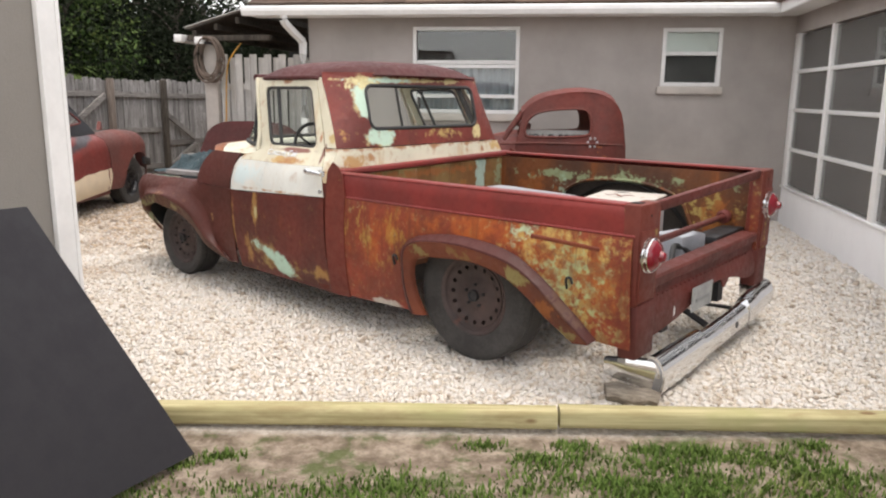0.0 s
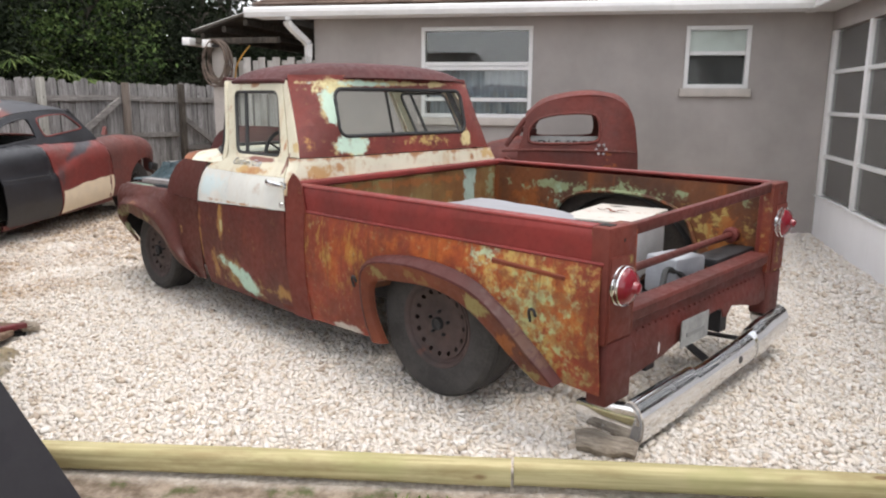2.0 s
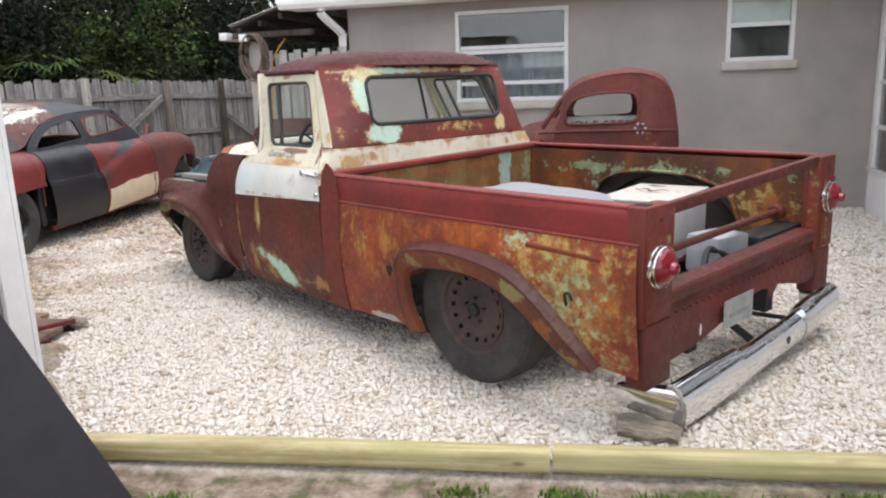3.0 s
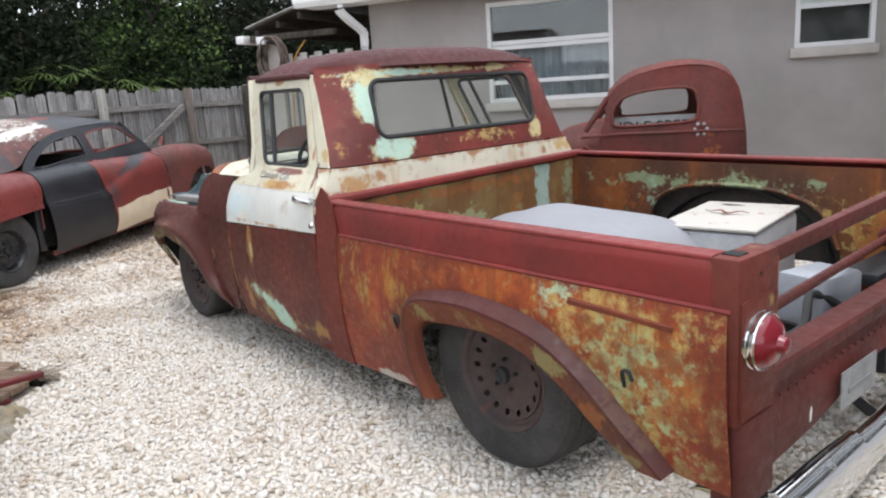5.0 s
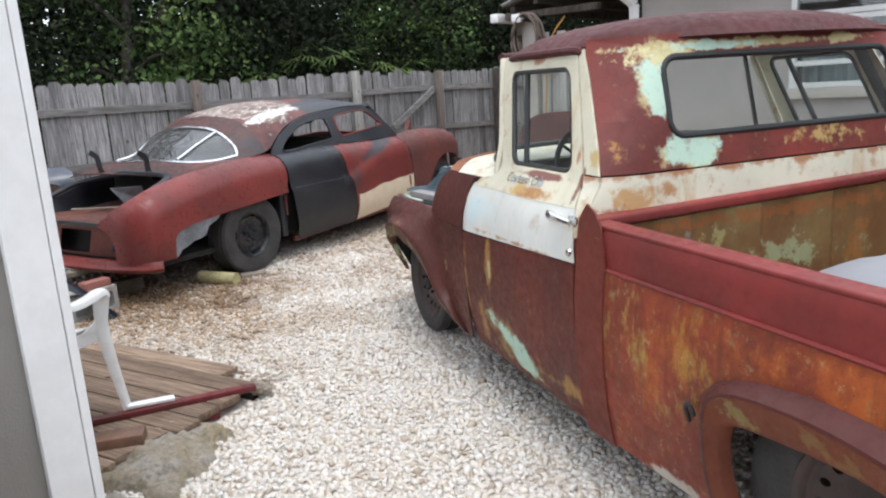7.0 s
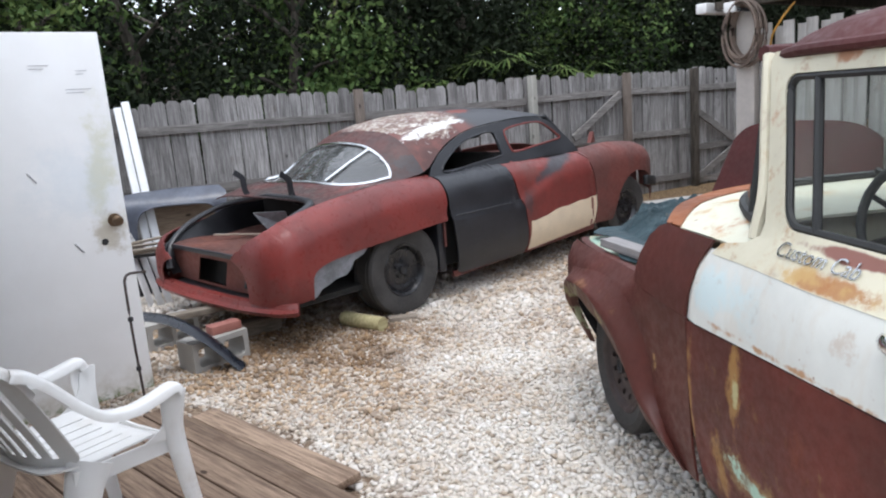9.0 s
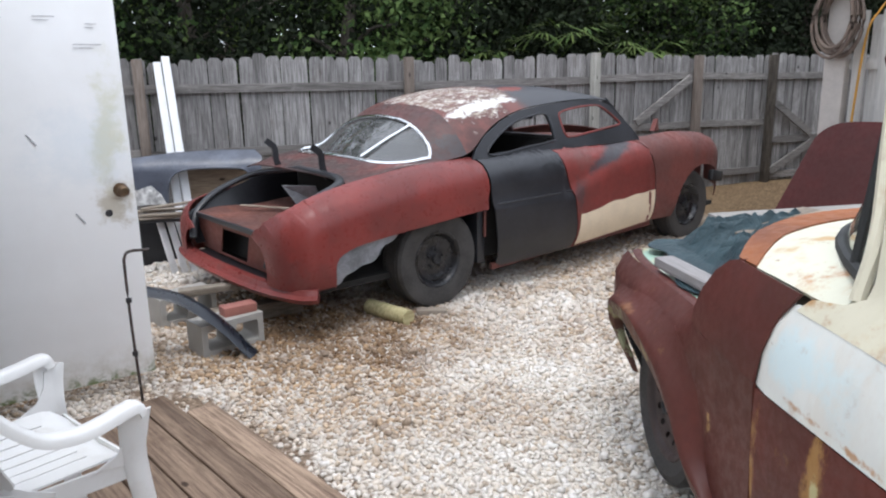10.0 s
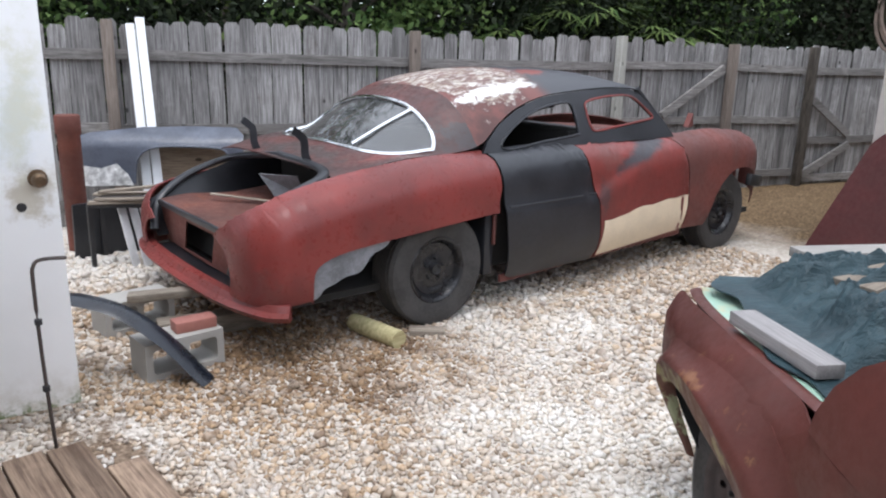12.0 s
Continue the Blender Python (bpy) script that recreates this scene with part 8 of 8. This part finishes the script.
hood = tagged(part("truck_hood", grid(hood_pt, 30, 14), rusty("hood_maroon", (0.092, 0.026, 0.025), (0.070, 0.023, 0.022), mottle=0.2, rough=0.7), smooth=60, solid=0.012), "maroon truck hood panel leaning on the lean-to post", "truck hood")
hood.matrix_world = axes((-3.66, 10.28, 0.03), (0.985, -0.17, 0))

# ---- load in the truck bed ----
def cover(a, b):
    x, y = 0.88 - 1.34 * a, 0.62 - 0.92 * b
    rise = (1 - abs(2 * a - 1) ** 4) * (1 - abs(2 * b - 1) ** 5)
    z = 0.54 + 0.395 * rise * (0.86 + 0.12 * math.cos(3.2 * (a - 0.45)) + 0.03 * math.sin(9 * a)) + 0.006 * noise.noise((a * 9, b * 9, 2.0))
    return Vector((x, y, z))


load = tagged(part("covered_load", grid(cover, 34, 26), plain("grey_cover", (0.28, 0.285, 0.305), 0.55, vary=0.06, scale=3), smooth=70, solid=0.006), "smooth pale grey cover over a load in the truck bed", "cover")
load.matrix_world = TRUCK
ice = thing("white_box", "chipped white metal box with a rusty lid in the truck bed", "box", TRUCK @ pose(-0.24, -0.36, 0.532, 0, 0, 10))
part("box_body", box((-0.205, -0.31, 0.0), (0.205, 0.31, 0.325), bevel=0.03), plain("white_enamel", (0.42, 0.43, 0.44), 0.45, vary=0.12, scale=6), ice)
n = Nodes("chipped_lid", 0.6)
n.colour(n.mix(n.ramp(n.noise(8, 6, 0.7), 0.58, 0.66), (0.52, 0.49, 0.44), (0.34, 0.16, 0.08)))
part("box_lid", box((-0.210, -0.314, 0.327), (0.210, 0.314, 0.342), bevel=0.006), n.mat, ice, "cream lid with rust chips")
part("lid_tear", sheet([(-0.09, 0.06), (-0.01, 0.065), (0.02, 0.10), (0.045, 0.062), (0.13, 0.05), (0.05, 0.04), (0.02, 0.07), (-0.02, 0.045)], (), lambda a, b: Vector((a * 0.9, b - 0.06, 0.3475 + 0.01 * abs(math.sin(a * 30)))), 0.03), M_STREAK, ice, "torn rusty slit", smooth=0, solid=0.003)
part("lid_tear", sheet([(-0.05, 0.0), (0.02, 0.012), (0.055, 0.0), (0.02, -0.012)], (), lambda a, b: Vector((a + 0.06, b - 0.22, 0.3455)), 0.05), M_DARK, ice, smooth=0, solid=0.002)
ob = tagged(part("plastic_tub", box((-0.10, -0.12, 0.0), (0.10, 0.12, 0.20), bevel=0.02), plain("clear_plastic", (0.34, 0.36, 0.39), 0.4, vary=0.1)), "pale grey plastic tub in the truck bed", "tub")
ob.matrix_world = TRUCK @ pose(-0.72, -0.16, 0.532, 0, 0, -12)
cable = tagged(part("black_cable", tube(smoothline([(-0.72, 0.30, 0.545), (-0.80, 0.16, 0.60), (-0.76, 0.0, 0.68), (-0.84, -0.12, 0.60), (-0.80, -0.25, 0.545)], 6), 0.016, n=8), M_GASKET), "thick black cable coiled in the truck bed", "cable")
cable.matrix_world = TRUCK

# ---- tarp and boards over the engine bay ----
def tarp_pt(a, b):
    reach = 0.735 + 0.075 * max(0.0, min(1.0, (0.55 - a) / 0.12))
    x, y = 2.66 + 1.02 * a, reach - (reach + 0.75) * b
    edge = (1 - abs(2 * a - 1) ** 6) * (1 - abs(2 * b - 1) ** 10)
    fold = max(0.0, 1.0 - 2.6 * abs(noise.noise((a * 2.2 + b * 2.0, b * 2.4 - a * 1.4, 8.0))))
    crease = max(0.0, 1.0 - 4.0 * abs(noise.noise((a * 9.0 - b * 3, b * 4.0 + a * 3, 3.0))))
    fine_ = max(0.0, 1.0 - 4.5 * abs(noise.noise((a * 19.0 + b * 7, b * 9.0 - a * 6, 6.0))))
    flat_ = max(0.0, min(1.0, (b - 0.08) / 0.07))
    z = 0.848 + 0.030 * flat_ * edge + 0.06 * noise.noise((a * 2.1, b * 3.2, 5.0)) * min(1, 4 * b) * flat_ + flat_ * edge * (0.075 * fold ** 1.5 + 0.050 * crease ** 1.3 + 0.020 * fine_)
    return Vector((x + 0.05 * noise.noise((b * 6, 1.0, 2.0)), y - 0.10 * (1 - b) ** 4 * noise.noise((a * 5, 3.0, 1.0)) - 0.07 * (1 - b) ** 3 * max(0.0, (a - 0.72) / 0.28), z))


n = Nodes("green_tarp", 0.55)
n.colour(n.mix(n.ramp(n.noise(5, 5), 0.35, 0.7), (0.011, 0.032, 0.041), (0.028, 0.062, 0.075)))
n.bump(n.noise(26, 5, 0.65, (1, 0.35, 1), 0.6), 0.020, 1.0)
tarp = tagged(part("tarp", grid(tarp_pt, 110, 150), n.mat, smooth=70, solid=0.004), "crumpled blue-green tarp over the open engine bay", "tarp")
tarp.matrix_world = TRUCK
for nm, a, b, wd, hi, mat, lab in (
        ("loose_plank", (3.21, 0.802, 0.874), (2.83, 0.758, 0.874), 0.078, 0.038, weathered_wood("pale_plank", (0.27, 0.255, 0.255), (0.44, 0.42, 0.41), along=(0.06, 1, 1)), "pale plank lying on the tarp beside the inner wing"),
        ("loose_plank", (3.60, 0.44, 0.950), (3.70, -0.85, 0.965), 0.11, 0.035, weathered_wood("grey_plank", (0.28, 0.265, 0.245), (0.46, 0.44, 0.41), along=(0.06, 1, 1)), "long grey plank across the tarp"),
        ("loose_plank", (3.33, 0.42, 0.925), (3.50, 0.02, 0.985), 0.17, 0.03, M_PLANK, "short brown plank on the tarp")):
    ob = board(nm, TRUCK @ Vector(a), TRUCK @ Vector(b), wd, hi, mat, lab, group="planks on the tarp")

# ---- dark sheet leaning on the shed ----
tagged(part("dark_sheet", grid(lambda a, b: Vector((-1.03 - 0.13 * a * 3.6 * (1 - b) - (0.57 * b) + (-0.02 * b) - 0.30 * a * b, 2.83 - 0.27 * 3.6 * a * (1 - b) - 1.0 * a * b + 0.0 * b, 0.03 + 1.03 * b + 0.05 * a)), 12, 14), plain("charcoal_sheet", (0.014, 0.013, 0.017), 0.75, vary=0.12), smooth=60, solid=0.02), "charcoal sheet leaning against the shed wall", "sheet")

# ---- coil and cord at the lean-to ----
coil = thing("hose_coil", "brown hose coiled on the lean-to post", "hose", LEAN)
M_HOSE = plain("brown_hose", (0.16, 0.12, 0.095), 0.7, vary=0.25)
for k in range(7):
    r = 0.20 + 0.012 * (k % 3)
    pts = [(0.16 + 0.03 * math.sin(k) + (r - 0.045) * math.cos(t * math.pi / 12), -0.08 - 0.022 * k, 1.97 + 0.03 * math.cos(k * 2) + 1.32 * r * math.sin(t * math.pi / 12)) for t in range(24)]
    part("hose_loop", tube(pts, 0.014, n=6, closed=True), M_HOSE, coil)
part("hook", beam((0.16, -0.26, 2.18), (0.16, -0.04, 2.18), 0.03, 0.03), M_BLACK_IRON, coil, smooth=0)
cord = tagged(part("orange_cord", tube(smoothline([(0.56, 0.02, 2.20), (0.44, -0.04, 2.02), (0.36, -0.05, 1.80), (0.31, -0.05, 1.0), (0.29, -0.05, 0.3), (0.32, -0.06, 0.03)], 6), 0.010, n=6), plain("orange_cable", (0.55, 0.28, 0.04), 0.5)), "yellow-orange extension cord hanging down the board screen", "cord")
cord.matrix_world = LEAN

# ---- leaves, stones and grass: many small pieces ----
def leaf_mesh(name, centres, length, width, material, rng, droop=0.0):
    """One mesh of small folded leaves, one per centre."""
    n = len(centres)
    d = rng.normal(size=(n, 3))
    d[:, 2] -= droop
    d /= np.linalg.norm(d, axis=1, keepdims=True)
    p = np.cross(d, rng.normal(size=(n, 3)))
    p /= np.linalg.norm(p, axis=1, keepdims=True)
    s = rng.uniform(0.7, 1.35, (n, 1))
    up = np.cross(d, p)
    v = np.empty((n, 4, 3))
    v[:, 0] = centres - d * length * s / 2
    v[:, 1] = centres + p * width * s / 2 + up * width * 0.25 * s
    v[:, 2] = centres + d * length * s / 2
    v[:, 3] = centres - p * width * s / 2 + up * width * 0.25 * s
    me = bpy.data.meshes.new(name)
    me.vertices.add(4 * n)
    me.vertices.foreach_set("co", v.ravel())
    me.loops.add(4 * n)
    me.loops.foreach_set("vertex_index", np.arange(4 * n))
    me.polygons.add(n)
    me.polygons.foreach_set("loop_start", np.arange(n) * 4)
    me.polygons.foreach_set("loop_total", np.full(n, 4))
    me.materials.append(material)
    me.update()
    return me


def make_tree(x, y, h, spread, seed, leaves, mat, label, low=0.9):
    rng = np.random.default_rng(seed)
    t = thing("tree", label, "tree", pose(x, y, 0), "trees behind the fence")
    trunk = smoothline([(0, 0, -0.05), (0.1 * rng.normal(), 0.1 * rng.normal(), h * 0.3), (0.25 * rng.normal(), 0.25 * rng.normal(), h * 0.62), (0.3 * rng.normal(), 0.3 * rng.normal(), h * 0.92)], 4)
    part("trunk", sweep(trunk, disc(0.11, 8), scale=lambda q: 1.25 - 1.0 * q), M_BARK, t)
    ends = []
    for k in range(12):
        q = 0.16 + 0.78 * k / 12
        base = trunk[int(q * (len(trunk) - 1))]
        a = k * 2.4 + rng.uniform(0, 1)
        reach = spread * (0.55 + 0.6 * rng.random()) * (1.05 - 0.55 * q)
        tip = base + Vector((math.cos(a) * reach, math.sin(a) * reach, 0.25 * reach + 0.4 * rng.random()))
        mid = (base + tip) / 2 + Vector((0, 0, 0.15))
        part("limb", sweep(smoothline([base, mid, tip], 3), disc(0.035, 6), scale=lambda q: 1.1 - 0.8 * q), M_BARK, t)
        ends += [np.array(base * (1 - f) + tip * f) for f in (0.45, 0.7, 0.9, 1.05)]
    ends = np.array(ends)
    ends = ends[ends[:, 2] > low - 0.3]
    clumps = ends[rng.integers(0, len(ends), 90)] + rng.normal(size=(90, 3)) * spread * np.array([0.24, 0.24, 0.20])
    c = clumps[rng.integers(0, 90, leaves)] + rng.normal(size=(leaves, 3)) * np.array([0.17, 0.17, 0.12]) * rng.uniform(0.6, 1.6, (leaves, 1))
    c[:, 2] = np.maximum(c[:, 2], 0.3 + 0.4 * rng.random(leaves))
    off_ = (c[:, 0] + x + 10.27) * -0.9369 + (c[:, 1] + y) * 0.3496
    c = c[off_ > 0.30]
    crown = new("crown", leaf_mesh("crown", c, 0.092, 0.046, mat, rng))
    crown.parent = t
    return t


def at_fence(y, off):
    p = FENCE @ Vector((y / 0.9369, off, 0))
    return p.x, p.y


rng = random.Random(3)
k = 0
for y, off, h, sp in ((2.0, 2.2, 5.5, 2.0), (4.2, 3.0, 6.5, 2.2), (5.6, 1.7, 4.2, 1.5), (7.0, 2.8, 6.5, 2.2), (8.6, 1.9, 4.6, 1.6), (9.8, 3.2, 6.8, 2.2), (11.2, 2.0, 4.4, 1.5), (12.4, 3.6, 7.0, 2.1), (13.6, 2.2, 4.4, 1.4),
                      (15.0, 3.4, 6.5, 2.0), (16.6, 2.2, 5.0, 1.7), (18.4, 3.0, 6.5, 2.2), (20.5, 1.5, 6.0, 2.2), (3.0, 6.0, 7.5, 2.6), (8.0, 6.2, 8.0, 2.8), (12.5, 7.0, 8.0, 2.8), (17.0, 7.0, 8.0, 2.8), (21.0, 6.0, 8.0, 2.8)):
    x0, y0 = at_fence(y, off)
    light = k in (2, 4, 8)
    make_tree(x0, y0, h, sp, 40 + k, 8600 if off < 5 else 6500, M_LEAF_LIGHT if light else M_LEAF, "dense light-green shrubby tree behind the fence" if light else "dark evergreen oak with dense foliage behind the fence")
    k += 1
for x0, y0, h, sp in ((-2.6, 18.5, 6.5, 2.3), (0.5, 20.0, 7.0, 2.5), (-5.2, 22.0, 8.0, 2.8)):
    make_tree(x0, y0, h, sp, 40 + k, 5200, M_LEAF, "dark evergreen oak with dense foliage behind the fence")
    k += 1

# undergrowth and the woods behind, which close the view above the pickets
nr = np.random.default_rng(7)


def thicket(name, n, s0, s1, o0, o1, top, length, label):
    s = nr.uniform(s0, s1, n)
    off = o0 + (o1 - o0) * nr.random(n)
    z = 0.15 + (top + 0.6 * np.sin(s * 1.3) + 0.5 * np.sin(s * 3.1 + 1) + 0.4 * np.sin(s * 7.3)) * nr.random(n) ** 0.75 * np.minimum(1.0, 0.5 + (off - o0) / 2.0)
    c = np.stack([-10.27 + 0.3496 * s - 0.9369 * off, 0.9369 * s + 0.3496 * off, z], 1)
    c += nr.normal(0, 0.06, (n, 3))
    c = c[(c[:, 0] + 10.27) * -0.9369 + c[:, 1] * 0.3496 > 0.25]
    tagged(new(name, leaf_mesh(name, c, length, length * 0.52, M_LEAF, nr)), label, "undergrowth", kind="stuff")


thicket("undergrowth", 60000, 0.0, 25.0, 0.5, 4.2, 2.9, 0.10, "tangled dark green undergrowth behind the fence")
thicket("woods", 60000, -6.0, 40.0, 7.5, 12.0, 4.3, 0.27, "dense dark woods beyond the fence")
def palmetto(x, y, z, seed):
    rng_ = random.Random(seed)
    t = thing("palmetto", "spiky fan palm fronds rising behind the fence", "palm", pose(x, y, 0), "palmettos")
    part("trunk", sweep([(0, 0, -0.05), (0.02, 0.03, z * 0.6), (0.0, 0.0, z)], disc(0.07, 8)), M_BARK, t)
    for k_ in range(11):
        a = k_ * 2.4
        tip = Vector((math.cos(a) * 0.75, math.sin(a) * 0.75, z + 0.45 - 0.35 * rng_.random()))
        base = Vector((0, 0, z))
        mid = (base + tip) / 2 + Vector((0, 0, 0.16))
        bm = bmesh.new()
        d = (tip - mid).normalized()
        side_ = d.cross(Vector((0, 0, 1))).normalized()
        for j in range(13):
            q = (j - 6) / 6
            end = mid + d * (0.62 - 0.2 * abs(q)) + side_ * q * 0.55 - Vector((0, 0, 0.16 * abs(q) + 0.1 * rng_.random()))
            w = (end - mid).cross(Vector((0, 0, 1))).normalized() * 0.018
            h_ = mid + (end - mid) * 0.5 + Vector((0, 0, 0.03))
            vs_ = [bm.verts.new(p) for p in (mid, h_ + w, end, h_ - w)]
            bm.faces.new(vs_)
        part("frond", bm, M_PALM, t, smooth=0)
        part("stalk", tube([base, mid], 0.008, n=5), M_PALM, t)


for y, off, z, sd in ((11.3, 1.1, 1.75, 1), (12.6, 1.3, 1.6, 2), (10.3, 1.5, 1.5, 3), (9.0, 1.2, 1.2, 4)):
    x0, y0 = at_fence(y, off)
    palmetto(x0, y0, z, sd)

# ---- gravel ----
def yard_mask(x, y):
    ok = (y > 3.185) & (y < 9.425 - 0.142 * x - 0.02) & (x < 4.054 - 0.174 * (8.848 - y) - 0.02)
    ok &= (x > -10.27 + 0.373 * y + 0.12)
    sx, sy = x + 1.67, y - 3.29
    inside = (-0.971 * sx + 0.238 * sy > -0.03) & (-0.238 * sx - 0.971 * sy > -0.03)
    ok &= ~inside
    ok &= ~((x > -4.14) & (x < -2.45) & (y < 4.74))
    return ok


def gravel(name, x0, x1, y0, y1, gap, skip, seed, size):
    r = np.random.default_rng(seed)
    nx, ny = int((x1 - x0) / gap), int((y1 - y0) / gap)
    gx_, gy_ = np.meshgrid(np.arange(nx), np.arange(ny), indexing="ij")
    x = (x0 + (gx_ + 0.5 * (gy_ % 2)) * gap).ravel() + r.uniform(-0.5, 0.5, nx * ny) * gap
    y = (y0 + gy_ * gap).ravel() + r.uniform(-0.5, 0.5, nx * ny) * gap
    keep = yard_mask(x, y)
    if skip:
        keep &= ~((x > skip[0]) & (x < skip[1]) & (y > skip[2]) & (y < skip[3]))
    thin = (y > 9.3) & (r.random(len(y)) < (y - 9.3) / 2.4)
    keep &= ~thin
    edge = (x > -4.45) & (x < -2.5) & (y > 4.6) & (y < 5.02 + 0.05 * np.sin(x * 7.0)) & (r.random(len(y)) < 0.72)
    keep &= ~edge
    x, y = x[keep], y[keep]
    n_ = len(x)
    cube = np.array([(a, b, c_) for a in (-1, 1) for b in (-1, 1) for c_ in (-1, 1)], float) / math.sqrt(3)
    quads = np.array([(0, 1, 3, 2), (4, 6, 7, 5), (0, 4, 5, 1), (2, 3, 7, 6), (0, 2, 6, 4), (1, 5, 7, 3)])
    long_ = size * r.uniform(0.6, 1.35, n_) * np.where(r.random(n_) < 0.06, 1.5, 1.0)
    dims = np.stack([long_, long_ * r.uniform(0.55, 0.85, n_), long_ * r.uniform(0.40, 0.65, n_)], 1)
    v = cube[None] * dims[:, None, :] * r.uniform(0.78, 1.22, (n_, 8, 1))
    th, ti, tj = r.uniform(0, 2 * np.pi, n_), r.normal(0, 0.35, n_), r.normal(0, 0.35, n_)
    c1, s1 = np.cos(ti)[:, None], np.sin(ti)[:, None]
    yy, zz = v[..., 1] * c1 - v[..., 2] * s1, v[..., 1] * s1 + v[..., 2] * c1
    c2, s2 = np.cos(tj)[:, None], np.sin(tj)[:, None]
    xx, zz = v[..., 0] * c2 + zz * s2, -v[..., 0] * s2 + zz * c2
    c3, s3 = np.cos(th)[:, None], np.sin(th)[:, None]
    base = np.array([ground_height(a, b) for a, b in zip(x, y)]) + dims[:, 2] * r.uniform(0.05, 0.75, n_)
    out = np.stack([xx * c3 - yy * s3 + x[:, None], xx * s3 + yy * c3 + y[:, None], zz + base[:, None]], -1)
    me = bpy.data.meshes.new(name)
    me.vertices.add(8 * n_)
    me.vertices.foreach_set("co", out.ravel())
    idx = (quads[None] + 8 * np.arange(n_)[:, None, None]).ravel()
    me.loops.add(len(idx))
    me.loops.foreach_set("vertex_index", idx)
    me.polygons.add(6 * n_)
    me.polygons.foreach_set("loop_start", np.arange(6 * n_) * 4)
    me.polygons.foreach_set("loop_total", np.full(6 * n_, 4))
    me.materials.append(M_GRAVEL)
    me.update()
    me.shade_smooth()
    return tagged(new(name, me), "loose white, cream and tan river pebbles covering the yard", "gravel", kind="stuff")


NEAR = (-4.9, 2.9, 3.15, 6.9)
gravel("gravel", NEAR[0], NEAR[1], NEAR[2], NEAR[3], 0.0225, None, 21, 0.0185)
gravel("gravel", -8.2, 4.2, 3.15, 12.0, 0.034, NEAR, 22, 0.026)

# ---- grass and weeds by the timber ----
def grass(name, spots, blades, seed, tall):
    r = np.random.default_rng(seed)
    n_ = blades
    sp = np.array(spots)
    pick = sp[r.integers(0, len(sp), n_)]
    x = pick[:, 0] + r.normal(0, 1, n_) * pick[:, 2]
    y = pick[:, 1] + r.normal(0, 1, n_) * pick[:, 3]
    y = np.minimum(y, 3.04 - 0.02 * r.random(n_))
    a = r.uniform(0, 2 * np.pi, n_)
    h = tall * r.uniform(0.4, 1.2, n_)
    lean_ = h * r.uniform(0.2, 0.9, n_)
    w = 0.0042
    z0 = np.array([ground_height(p, q) for p, q in zip(x, y)]) - 0.004
    side_ = np.stack([-np.sin(a), np.cos(a), 0 * a], 1) * w
    out_ = np.stack([np.cos(a), np.sin(a), 0 * a], 1)
    b = np.stack([x, y, z0], 1)
    m_ = b + out_ * (lean_ * 0.4)[:, None] + np.array([0, 0, 1]) * (h * 0.65)[:, None]
    t = b + out_ * lean_[:, None] + np.array([0, 0, 1]) * h[:, None]
    v = np.stack([b - side_, b + side_, m_ + side_ * 0.8, m_ - side_ * 0.8, t], 1)
    me = bpy.data.meshes.new(name)
    me.from_pydata(v.reshape(-1, 3).tolist(), [], [f for k_ in range(n_) for f in ((5 * k_, 5 * k_ + 1, 5 * k_ + 2, 5 * k_ + 3), (5 * k_ + 3, 5 * k_ + 2, 5 * k_ + 4))])
    me.materials.append(M_GRASS)
    return tagged(new(name, me), "patchy short green grass on sandy soil beside the timber", "grass", kind="stuff")


r = random.Random(14)
spots = [(r.uniform(-1.2, 2.6), r.uniform(2.30, 2.70), 0.10, 0.06) for _ in range(60)] + [(r.uniform(0.3, 3.0), r.uniform(2.55, 2.92), 0.09, 0.04) for _ in range(32)] + [(r.uniform(-1.2, 2.8), r.uniform(2.75, 3.0), 0.05, 0.02) for _ in range(12)]
grass("grass", spots, 15000, 31, 0.036)
